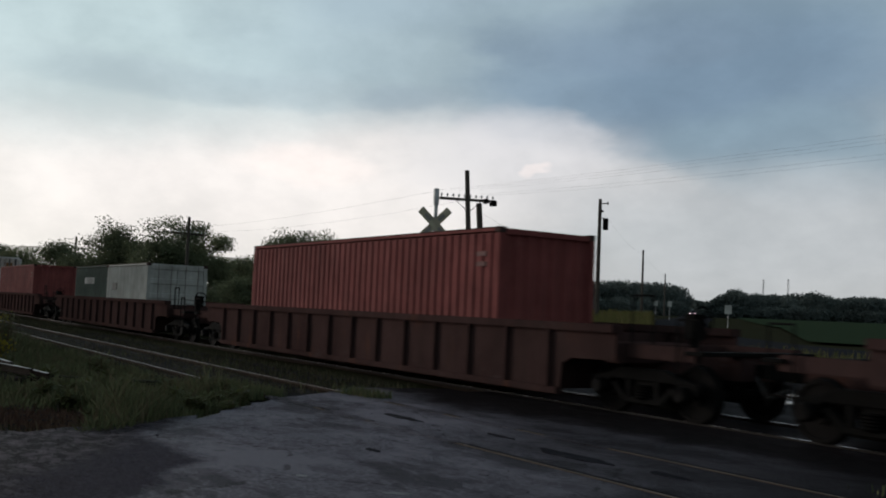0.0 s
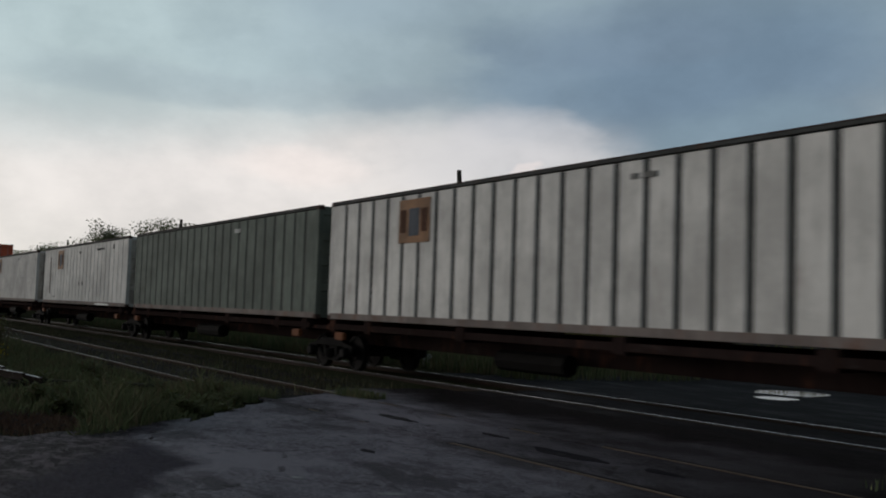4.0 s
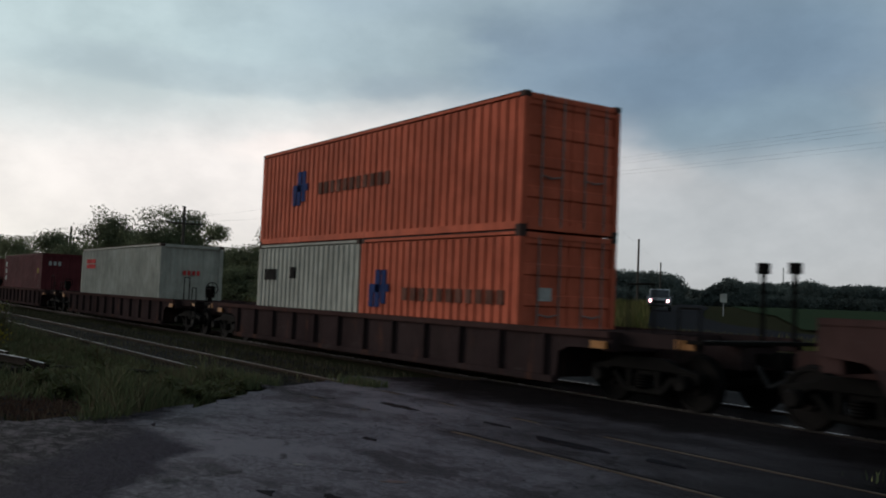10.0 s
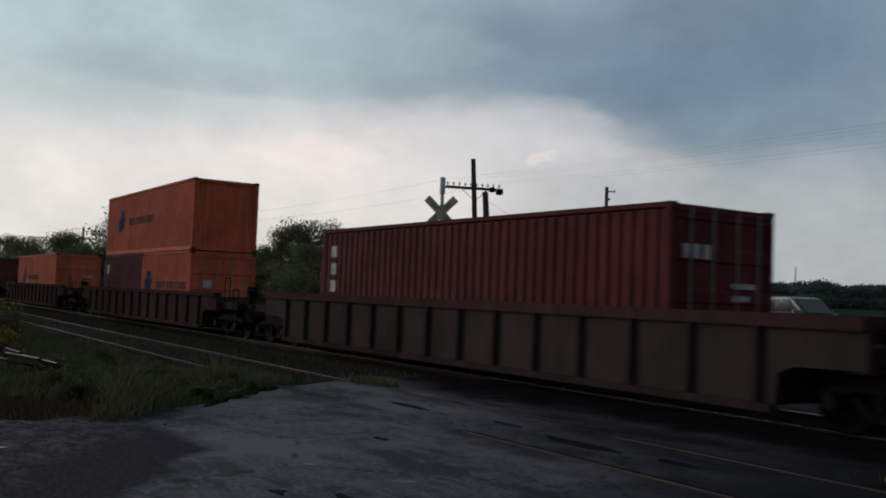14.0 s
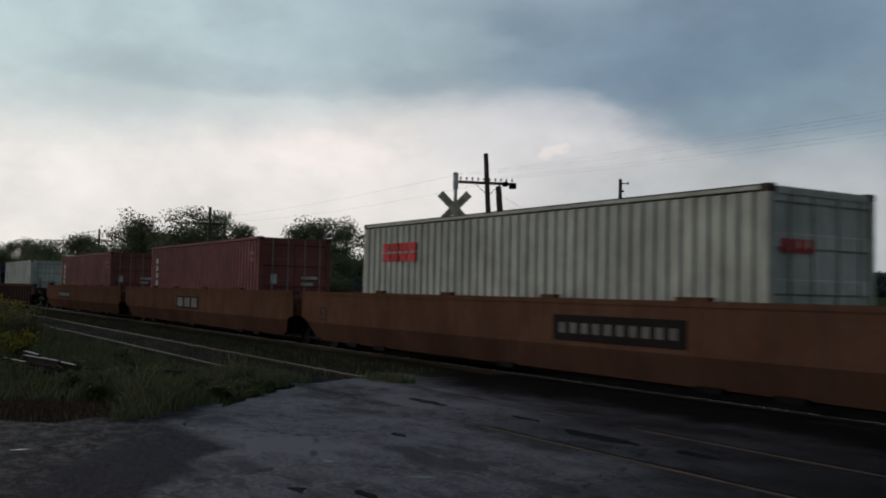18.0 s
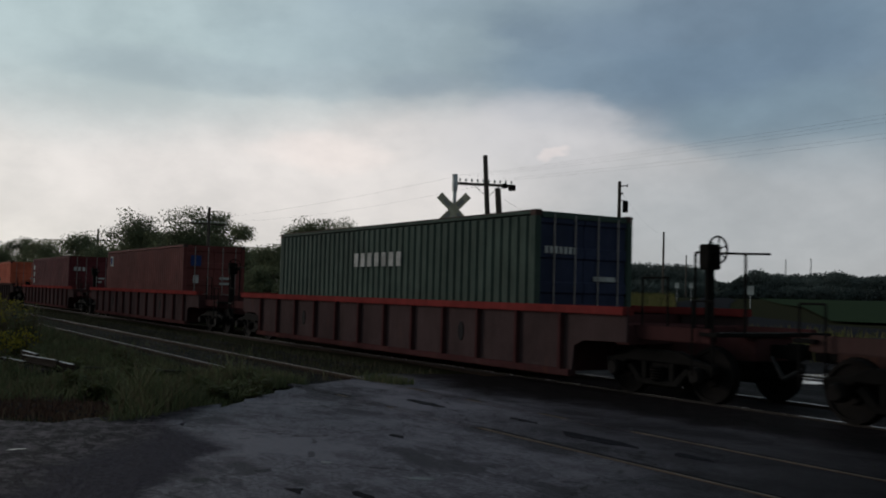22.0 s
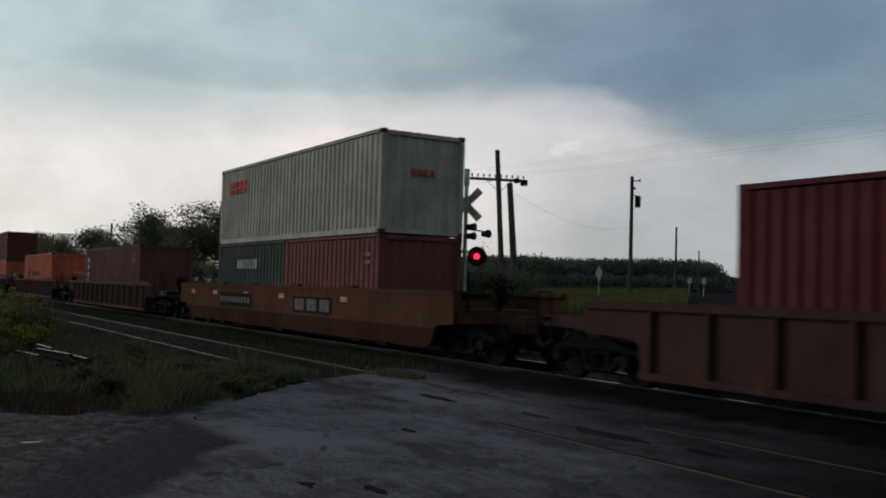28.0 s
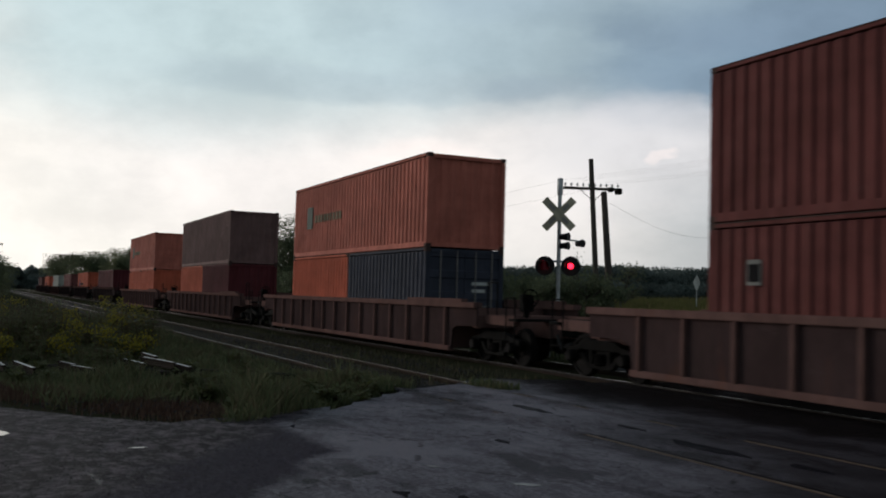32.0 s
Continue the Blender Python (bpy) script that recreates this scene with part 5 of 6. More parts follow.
def bed(name, y0, y1, z, x0, x1, low, mat, label):
    pts = [(y0 - 0.5, low), (y1 + 0.5, low), (y1, z), (y0, z)]
    tagged(part(name, slab(pts, x1 - x0, "x", x0), mat), label, "ballast", kind="structure")


bed("main_ballast", TRACK_Y - 1.75, TRACK_Y + 1.75, RAIL_Z - 0.17, -900, 300, -0.42, BALLAST, "dirty dark ballast under the main track")
bed("siding_ballast", 5.75, 8.35, -0.075, -300, -14.8, -0.30, BALLAST, "thin overgrown ballast of the siding")


def rail(name, y, z, x0, x1, head, label):
    o = tagged(new(name), label, "rail", "rails", "structure")
    part("rail_foot", boxes((x0, x1, y - 0.07, y + 0.07, z - 0.17, z - 0.155), (x0, x1, y - 0.01, y + 0.01, z - 0.155, z - 0.04)), RAIL_STEEL, o)
    part("rail_head", boxes((x0, x1, y - 0.036, y + 0.036, z - 0.04, z), bevel=0.008), head, o)
    lo, hi, shine = {RAIL_DULL: (0.012, 0.018, RAIL_BAND), RAIL_RUST: (0.010, 0.012, RUST_BAND)}.get(head, (0.022, 0.026, RAIL_BRIGHT))
    part("running_band", boxes((x0, x1, y - lo, y + hi, z - 0.002, z + 0.003)), shine, o)


for y in (TRACK_Y - 0.753, TRACK_Y + 0.753):
    rail("main_rail", y, RAIL_Z, -900, 300, RAIL_SHINE, "bright worn steel rail of the main track")
for y in (6.19, 7.68):
    rail("siding_rail", y, 0.012, -220, -14.5, RAIL_DULL, "worn siding rail half hidden in the grass")
    rail("crossing_rail", y, 0.0, -14.5, 24, RAIL_RUST, "rusty siding rail set in the crossing's asphalt")
    # the flangeway beside each rail where it runs through the asphalt
    tagged(part("flangeway", boxes((-14.4, 21, y + 0.05, y + 0.095, -0.05, -0.0035)), DIRT), "dirt-filled flangeway groove beside the rail", "pavement", kind="structure")
    # asphalt worn over the railhead in places
    x = -14.2
    while x < -8.6:
        l = rng.uniform(0.25, 1.3) * (1.6 if x < -9 else 0.8)
        pts = ragged([(x, y - 0.09), (x + l, y - 0.07), (x + l * 1.05, y + 0.05), (x + 0.05, y + 0.07)], rng, 0.035, 0.12)
        tagged(part("asphalt_smear", slab(pts, 0.03, "z", -0.0235), YARD), "worn asphalt spread over the buried rail", "pavement", kind="structure")
        x += l + rng.uniform(0.2, 1.6) * (0.6 if x < -9 else 1.6)
ties = tagged(new("main_ties"), "creosoted ties of the main track", "ties", kind="structure")
tie = part("tie", boxes((-0.115, 0.115, -1.3, 1.3, -0.16, 0.0), bevel=0.012), TIE_WOOD, ties)
spots = [(-62 + i * 0.53) for i in range(150)]
tie.matrix_basis = pose(spots[0], TRACK_Y, RAIL_Z - 0.165)
for x in spots[1:]:
    again(tie, pose(x, TRACK_Y + rng.uniform(-0.04, 0.04), RAIL_Z - 0.165 + rng.uniform(-0.015, 0.01), 0, 0, rng.uniform(-1.5, 1.5)))
ties = tagged(new("siding_ties"), "rotten half-buried ties of the siding", "ties", kind="structure")
tie = part("tie", boxes((-0.115, 0.115, -1.3, 1.3, -0.16, 0.0), bevel=0.012), TIE_WOOD, ties)
for i in range(110):
    m = pose(-15.3 - i * 0.56, 7.02 + rng.uniform(-0.05, 0.05), -0.075 + rng.uniform(-0.02, 0.015), 0, 0, rng.uniform(-2, 2))
    if i:
        again(tie, m)
    else:
        tie.matrix_basis = m


def scatter(name, count, where, size, mat, label, seed):
    """Loose stones as one piece of stuff: squashed, turned blocks."""
    r = np.random.default_rng(seed)
    verts, faces = [], []
    base = np.array([(0, 0, 1), (1, 0, 0), (0, 1, 0), (-1, 0, 0), (0, -1, 0), (0, 0, -1)], float)
    tris = [(0, 1, 2), (0, 2, 3), (0, 3, 4), (0, 4, 1), (5, 2, 1), (5, 3, 2), (5, 4, 3), (5, 1, 4)]
    for _ in range(count):
        x, y, z = where(r)
        s = size * r.uniform(0.5, 1.3)
        p = base * r.uniform(0.6, 1.1, (6, 1)) * (s, s * r.uniform(0.6, 1), s * r.uniform(0.4, 0.8))
        a = r.uniform(0, 6.28)
        p = p @ np.array([[math.cos(a), math.sin(a), 0], [-math.sin(a), math.cos(a), 0], [0, 0, 1]])
        k = len(verts)
        verts += [tuple(q) for q in p + (x, y, z)]
        faces += [(k + i, k + j, k + l) for i, j, l in tris]
    return tagged(mesh_of(name, verts, faces, mat), label, "stones", kind="stuff")


scatter("ballast_stones", 16000, lambda r: (r.uniform(-45, 3), r.uniform(10.0, 13.9), -0.215 + r.uniform(-0.01, 0.02)), 0.045, STONE, "loose dirty ballast stones along the main track", 3)
scatter("siding_stones", 4500, lambda r: (r.uniform(-40, -14.5), r.uniform(5.6, 9.6), -0.075), 0.04, STONE, "sparse stones in the siding's grass", 4)
scatter("gravel_stones", 3500, lambda r: (-14 + 8.2 * r.uniform() ** 0.8, r.uniform(-2.0, 3.0), -0.012), 0.018, GRIT, "loose grey gravel on the lot", 6)
scatter("asphalt_grit", 260, lambda r: (r.uniform(-13, 0), r.uniform(4.5, 10.0), -0.003), 0.014, GRIT, "loose grit on the asphalt", 7)

# the road beyond the tracks: it comes from afar, then bends to run beside the line
ROAD_LINE = [(-330, 372), (-215, 241), (-150, 167.5), (-110, 123), (-78, 85), (-55, 58.5), (-46, 48.5), (-39, 42.5), (-31, 38.0), (-20, 34.5), (0, 31.5), (40, 30), (160, 30)]


def ribbon(name, line, half, lift, mat, label, category, kind="structure"):
    pts = []
    for (x0, y0), (x1, y1) in zip(line, line[1:]):
        n = max(1, int(math.hypot(x1 - x0, y1 - y0) / 3))
        pts += [(x0 + (x1 - x0) * k / n, y0 + (y1 - y0) * k / n) for k in range(n)]
    pts.append(line[-1])
    verts, faces = [], []
    for i, (x, y) in enumerate(pts):
        a, b = pts[max(0, i - 1)], pts[min(len(pts) - 1, i + 1)]
        d = Vector((b[0] - a[0], b[1] - a[1])).normalized()
        nx, ny = -d.y, d.x
        z = ground_at(x, y) + lift
        for s in (-half, half):
            verts.append((x + nx * s, y + ny * s, z))
        for s in (-half - 0.4, half + 0.4):
            verts.append((x + nx * s, y + ny * s, z - 0.25))
    for i in range(len(pts) - 1):
        a, b = i * 4, i * 4 + 4
        faces += [(a, a + 1, b + 1, b), (a + 2, a, b, b + 2), (a + 1, a + 3, b + 3, b + 1)]
    return tagged(mesh_of(name, verts, faces, mat), label, category, kind=kind)


ribbon("road", ROAD_LINE, 2.9, 0.10, ROAD, "grey two-lane road that bends beside the tracks", "road")
ribbon("crossing_road", [(-19.5, 22.5), (-22, 26), (-26, 33.5)], 3.2, 0.06, DIRT, "short dark asphalt link from the crossing to the road", "road")
bm = bmesh.new()
fx = np.linspace(-230, 400, 60)
fy = [42, 50, 58, 66, 75, 85, 110, 140, 175, 230, 300, 330]
rows = [[bm.verts.new((max(x, -y * 0.86 + 6), y, ground_at(x, y) + 0.12)) for x in fx] for y in fy]
for a, b in zip(rows, rows[1:]):
    for i in range(len(fx) - 1):
        if (a[i].co - a[i + 1].co).length > 1e-4 or (b[i].co - b[i + 1].co).length > 1e-4:
            bm.faces.new((a[i], a[i + 1], b[i + 1], b[i]))
bmesh.ops.dissolve_degenerate(bm, dist=1e-4, edges=bm.edges[:])
tagged(part("crop_field", bm, FIELD), "low green crop field beyond the road", "field", kind="structure")

# ---- plants ----


def blades(name, count, where, tall, wide, mat, label, seed, lean=0.35):
    """Grass as one piece of stuff: bent, tapered blades."""
    r = np.random.default_rng(seed)
    p = np.array([where(r) for _ in range(count)])
    h = tall * r.uniform(0.45, 1.2, count) * p[:, 3]
    a = r.uniform(0, 2 * np.pi, count)
    out = np.stack([np.cos(a), np.sin(a)], 1) * (h * r.uniform(0.05, lean, count))[:, None]
    b = r.uniform(0, 2 * np.pi, count)
    side = np.stack([np.cos(b), np.sin(b)], 1) * (wide * r.uniform(0.6, 1.3, count))[:, None]
    v = np.zeros((count, 5, 3))
    v[:, 0, :2], v[:, 1, :2] = p[:, :2] - side, p[:, :2] + side
    v[:, 2, :2], v[:, 3, :2] = p[:, :2] + out * 0.35 + side * 0.8, p[:, :2] + out * 0.35 - side * 0.8
    v[:, 4, :2] = p[:, :2] + out
    v[:, :2, 2], v[:, 2:4, 2], v[:, 4, 2] = p[:, None, 2], (p[:, 2] + h * 0.6)[:, None], p[:, 2] + h
    k = np.arange(count)[:, None] * 5
    me = bpy.data.meshes.new(name)
    me.from_pydata(v.reshape(-1, 3).tolist(), [], (k + [0, 1, 2, 3]).tolist() + (k + [3, 2, 4]).tolist())
    me.materials.append(mat)
    return tagged(new(name, me), label, "grass", kind="stuff")


def verge(r):
    """A spot in the rough grass between the gravel lot and the siding."""
    while True:
        x, y = -11.0 - 34 * r.uniform() ** 1.6, r.uniform(-3.5, 10.2)
        if x > -13.6 and (y > 4.9 - (x + 13.0) * 1.0 or y < 2.6 + (x + 11.2) * -0.4):
            continue
        if x < -13.6 and y < 0.9 - 0.2 * (-13.6 - x) and x > -18:
            continue
        if y > 5.6 and x > -15.2:
            continue
        if x < -16.4 and (abs(y - 6.19) < 0.07 or abs(y - 7.68) < 0.07):
            continue
        thin = 0.5 if y > 5.7 else 1.0
        if y > 8.3 or (thin < 1 and r.uniform() < 0.86):
            continue
        return x, y, -0.14, thin * (0.65 + 0.8 * noise.noise((x * 0.45, y * 0.45, 3)) ** 2 * 4) * (0.7 if y < 2.5 and x > -13 else 1.0)


blades("verge_grass", 76000, verge, 0.30, 0.009, GRASS, "rough dark green grass beside the siding", 11, 0.95)
blades("dead_grass", 15000, lambda r: (lambda q: (-11.0 - 6.4 * q + r.normal() * 0.3, 3.75 - 4.4 * q + r.normal() * 0.36, -0.13, 0.5))(r.uniform()), 0.24, 0.008, DEAD, "reddish dead grass along the gravel's edge", 17)
blades("siding_grass", 4500, lambda r: (-15.2 - 34 * r.uniform() ** 1.4, r.choice([r.uniform(6.28, 7.6), r.uniform(5.4, 6.1), r.uniform(7.76, 8.6)]), -0.085, 0.6), 0.18, 0.008, SCRUB, "short dull grass between the siding rails", 18)
blades("dry_grass", 6000, verge, 0.36, 0.004, DRY, "dry straw stems among the grass", 12)
blades("far_side_grass", 26000, lambda r: (r.uniform(-75, -18), 14.6 + 9 * r.uniform() ** 1.5, -0.25, 1.0), 0.55, 0.016, GRASS, "tall grass on the far side of the tracks", 13)
blades("roadside_grass", 24000, lambda r: (lambda x, y: (x, y, ground_at(x, y) - 0.03, 1.0))(r.uniform(-70, 10), 23 + 9 * r.uniform()), 0.5, 0.018, OLIVE, "olive grass between the line and the road", 19)
blades("meadow_grass", 42000, lambda r: (lambda a, d: (lambda p: (p.x, p.y, ground_at(p.x, p.y) - 0.03, 1.0))(heading(a, 0) * d))(r.uniform(44.2, 68.0), r.uniform(46, 92)), 0.95, 0.035, OLIVE, "tall olive meadow grass beyond the line poles", 20)
blades("rail_hiding_tufts", 1500, lambda r: (r.uniform(-16.4, -14.3), r.uniform(5.7, 6.5), -0.08, 0.6), 0.36, 0.008, GRASS, "grass tufts grown over the siding rail", 22)
blades("between_grass", 3200, lambda r: (-15.5 - 40 * r.uniform() ** 1.3, r.uniform(8.6, 10.0), -0.16, 0.7), 0.24, 0.010, SCRUB, "low grass between the two tracks", 14)
blades("crossing_tufts", 700, lambda r: (r.uniform(-14.8, -13.6), r.uniform(7.6, 8.1), -0.05, 0.5), 0.35, 0.008, GRASS, "grass tufts along the rail at the asphalt edge", 15)
blades("near_tufts", 900, lambda r: (-4.2 + r.normal() * 0.35, 8.3 + r.normal() * 0.12, -0.05, 0.5), 0.35, 0.008, GRASS, "grass tuft beside the siding rail", 16)


def weed(x, y, tall, seed, bloom):
    """A tall leafy weed clump, some with yellow flower heads."""
    r = np.random.default_rng(seed)
    e = tagged(new("weed_clump"), "tall green weed clump with yellow flower heads" if bloom else "tall leafy green weed clump", "weeds", "weeds by the ties")
    e.location = (x, y, -0.14)
    bars, lv, lf, fv, ff = [], [], [], [], []
    for _ in range(14):
        a, d = r.uniform(0, 6.28), r.uniform(0.05, 0.42) * tall
        h = tall * r.uniform(0.6, 1.1)
        foot = Vector((math.cos(a) * d * 0.5, math.sin(a) * d * 0.5, -0.02))
        tip = Vector((math.cos(a) * d, math.sin(a) * d, h))
        bars.append((foot, tip, 0.008, 0.004))
        for q in np.linspace(0.15, 0.98, 16):
            p = foot.lerp(tip, q)
            b, l = r.uniform(0, 6.28), r.uniform(0.10, 0.20)
            o, s = Vector((math.cos(b), math.sin(b), r.uniform(-0.3, 0.5))) * l, Vector((-math.sin(b), math.cos(b), 0)) * 0.028
            k = len(lv)
            lv += [p, p + o * 0.5 + s, p + o, p + o * 0.5 - s]
            lf.append((k, k + 1, k + 2, k + 3))
        if bloom:
            for _ in range(18):
                p = tip + Vector((r.normal() * 0.07, r.normal() * 0.07, r.uniform(-0.16, 0.06)))
                k, u = len(fv), 0.022
                b = r.uniform(0, 6.28)
                fv += [p + Vector((math.cos(b) * u, math.sin(b) * u, 0)), p + Vector((0, 0, u)), p - Vector((math.cos(b) * u, math.sin(b) * u, 0)), p - Vector((0, 0, u))]
                ff.append((k, k + 1, k + 2, k + 3))
    tagged(part("stalk", rods(*bars, sides=4), DRY, e), kind="stuff")
    tagged(mesh_of("foliage", lv, lf, WEED, e), kind="stuff")
    if bloom:
        tagged(mesh_of("bloom", fv, ff, GOLDENROD, e), kind="stuff")


r = np.random.default_rng(21)
for i in range(170):
    x = -21.6 - 17 * r.uniform() ** 1.3
    y = r.uniform(-4.5, 4.4) if x < -24 else r.uniform(-4.5, 0.2) + (1.0 if i % 5 == 0 else 0)
    weed(x, y, r.uniform(0.75, 1.35), 100 + i, i % 8 == 0)
for i in range(26):
    weed(r.uniform(-20.5, -16.0), r.uniform(-0.6, 4.9), r.uniform(0.2, 0.42), 250 + i, False)
for i in range(26):
    weed(r.uniform(-23.2, -20.2), r.uniform(-1.2, 3.5), r.uniform(0.5, 0.8), 500 + i, i % 2 == 0)
# low broad-leaved weeds that thicken the verge
for i in range(26):
    x = r.uniform(-16.5, -12.6)
    weed(x, r.uniform(max(1.6, 2.6 - (x + 12) * 0.1), min(5.6, 4.2 - (x + 12) * 0.9)), r.uniform(0.18, 0.36), 600 + i, False)


def tree(x, y, tall, spread_r, seed, mat=LEAF, leaves=2600, bare=0.0, low=0.25, label="leafy green tree beyond the tracks"):
    """A tapered trunk with limbs and a crown of many small leaves in uneven clumps."""
    r = np.random.default_rng(seed)
    e = tagged(new("tree"), label, "tree", "trees beyond the tracks")
    e.location = (x, y, ground_at(x, y) - 0.05)
    bars, tips = [], []
    top = Vector((r.normal() * 0.3, r.normal() * 0.3, tall * 0.8))
    bars.append((Vector((0, 0, 0)), Vector((0, 0, tall * 0.3)), tall * 0.028, tall * 0.022))
    bars.append((Vector((0, 0, tall * 0.3)), top, tall * 0.022, tall * 0.006))
    for _ in range(22):
        q = r.uniform(low, 0.95)
        foot = Vector((top.x * q, top.y * q, tall * 0.8 * q))
        a, l = r.uniform(0, 6.28), spread_r * r.uniform(0.5, 1.05) * (1.1 - 0.4 * q)
        tip = foot + Vector((math.cos(a) * l, math.sin(a) * l, l * r.uniform(0.15, 0.9)))
        bars.append((foot, tip, tall * 0.010, tall * 0.003))
        tips.append(tip)
        for _ in range(3):
            b = r.uniform(0, 6.28)
            t2 = foot.lerp(tip, r.uniform(0.4, 0.9)) + Vector((math.cos(b), math.sin(b), r.uniform(0, 1))) * l * 0.4
            bars.append((foot.lerp(tip, 0.5), t2, tall * 0.005, tall * 0.0015))
            tips.append(t2)
    tips.append(top + Vector((0, 0, tall * 0.12)))
    part("trunk", rods(*bars, sides=5), BARK, e)
    tp = np.array(tips)
    tp[:, 2] = np.clip(tp[:, 2], 0, tall * 0.96)
    leaves = int(leaves * 2.4)
    c = tp[r.integers(0, len(tp), leaves)]
    p = c + np.clip(r.normal(size=(leaves, 3)), -1.7, 1.7) * spread_r * np.array([0.18, 0.18, 0.14])
    p[:, 2] = np.clip(p[:, 2], tall * low * 0.4, tall * 1.02)
    u = r.normal(size=(leaves, 3))
    u /= np.linalg.norm(u, axis=1)[:, None]
    v = np.cross(u, r.normal(size=(leaves, 3)))
    v /= np.linalg.norm(v, axis=1)[:, None]
    s = (spread_r * 0.017 + 0.052) * r.uniform(0.6, 1.4, (leaves, 1))
    q = np.stack([p - u * s, p + v * s * 0.5, p + u * s, p - v * s * 0.5], 1).reshape(-1, 3)
    k = np.arange(leaves)[:, None] * 4 + [0, 1, 2, 3]
    mesh_of("crown", q.tolist(), k.tolist(), mat, e)


for i, (yaw0, dist, top_up, rad) in enumerate(((66.0, 70, 4.5, 2.0), (63.7, 72, 4.6, 2.0), (64.7, 69, 4.4, 1.7), (65.0, 66, 3.0, 1.8), (72.7, 92, 4.7, 3.4), (70.4, 96, 3.9, 2.6), (76.4, 100, 4.5, 3.3), (74.6, 98, 3.3, 2.8), (78.4, 112, 3.0, 3.0), (69.0, 88, 2.4, 2.6), (67.8, 76, 2.6, 2.2), (80.6, 140, 2.4, 3.6), (81.6, 150, 2.6, 2.6), (82.6, 150, 2.2, 3.0), (84.5, 190, 1.9, 4.5), (85.6, 210, 1.7, 4.0))):
    d = heading(yaw0, 0) * dist
    tall = EYE.z + dist * math.tan(radians(top_up)) - ground_at(d.x, d.y)
    tree(d.x, d.y, tall, rad, 40 + i, LEAF if i % 2 else LEAF_DARK, 7000 if rad > 2.5 else 4200, label="leafy dark green tree beyond the tracks" if i % 2 else "open-crowned green tree against the sky")
# scrub along the far side of the line
for i in range(6, 34):
    x = -32 - i * 3.4 + r.uniform(-1, 1)
    y = 24.5 + r.uniform(-2.5, 4) + (6 if i < 3 else 0)
    tree(x, y, r.uniform(2.2, 3.6) * (0.6 if i < 6 else 1.0), r.uniform(1.3, 2.2), 300 + i, LEAF_DARK, 1800, low=0.05, label="low dark shrub along the far side of the line")
# bushes round the line pole, with a thin half-bare tree behind them
for i, (yaw0, dist, top_up, rad) in enumerate(((55.6, 39, 2.0, 1.2), (54.6, 40, 1.5, 1.0), (57.2, 40, 1.7, 1.1), (58.9, 43, 1.5, 1.3), (60.6, 46, 1.7, 1.5))):
    d = heading(yaw0, 0) * dist
    tree(d.x, d.y, EYE.z + dist * math.tan(radians(top_up)) - ground_at(d.x, d.y), rad, 700 + i, LEAF_DARK, 1500, low=0.02, label="dark bush beside the line pole")
for i, (yaw0, top_up) in enumerate(((55.9, 3.2), (53.6, 2.6))):
    d = heading(yaw0, 0) * 62
    tree(d.x, d.y, EYE.z + 62 * math.tan(radians(top_up)) - ground_at(d.x, d.y), 1.1, 720 + i, LEAF, 260, low=0.3, label="thin half-bare tree behind the line pole")
# trees near the line on this side, far to the left
for i, (x, y, h, rr) in enumerate(((-62, -0.6, 4.4, 1.9), (-58, -2.8, 5.0, 2.2), (-68, -1.8, 5.2, 2.4), (-99, 0.0, 4.2, 2.2), (-128, 1.5, 5.0, 2.6))):
    tree(x, y, h, rr, 400 + i, LEAF_DARK, 2600, low=0.05, label="dark shrubby tree on the near side of the siding")


def woods(name, yaw0, yaw1, dist, tops, seed, count, label, leaf=0.55):
    """A far wood as one piece of stuff: rounded crowns of many small leaves over a closed undergrowth, with an uneven top."""
    r = np.random.default_rng(seed)
    verts, faces = [], []

    def crown(yaw_c, dd, up_c, k0, n, squat):
        c = heading(yaw_c, 0) * dd
        z0 = ground_at(c.x, c.y)
        h = (EYE.z + dd * math.tan(radians(up_c)) - z0) * k0
        rad = h * r.uniform(0.28, 0.46) * squat
        u = r.normal(size=(n, 3))
        u /= np.linalg.norm(u, axis=1)[:, None]
        p = u * np.array([rad, rad, h * (0.42 if squat == 1.0 else 0.7)]) * r.uniform(0.75, 1.0, (n, 1)) + (c.x, c.y, z0 + h * (0.58 if squat == 1.0 else 0.3))
        u2 = u + r.normal(size=(n, 3)) * 0.7
        e1 = np.cross(u2, r.normal(size=(n, 3)))
        e1 /= np.linalg.norm(e1, axis=1)[:, None]
        e2 = np.cross(u2, e1)
        e2 /= np.linalg.norm(e2, axis=1)[:, None]
        s = leaf * 0.62 * r.uniform(0.7, 1.6, (n, 1)) * dist / 260
        k = len(verts)
        verts.extend(np.stack([p - e1 * s, p + e2 * s, p + e1 * s, p - e2 * s], 1).reshape(-1, 3).tolist())
        faces.extend((k + np.arange(n)[:, None] * 4 + [0, 1, 2, 3]).tolist())

    n = count // 110
    for a in r.uniform(yaw0, yaw1, n):
        t = float(np.interp(a, [q[0] for q in tops], [q[1] for q in tops]))
        crown(a, dist * r.uniform(0.97, 1.15), t * r.uniform(0.82, 1.08), 1.0, 150, 1.0)
        crown(a + r.uniform(-0.3, 0.3), dist * r.uniform(0.94, 0.98), t * r.uniform(0.3, 0.62), 1.0, 80, 1.8)
    return tagged(mesh_of(name, verts, faces, WOODS), label, "woods", kind="stuff")


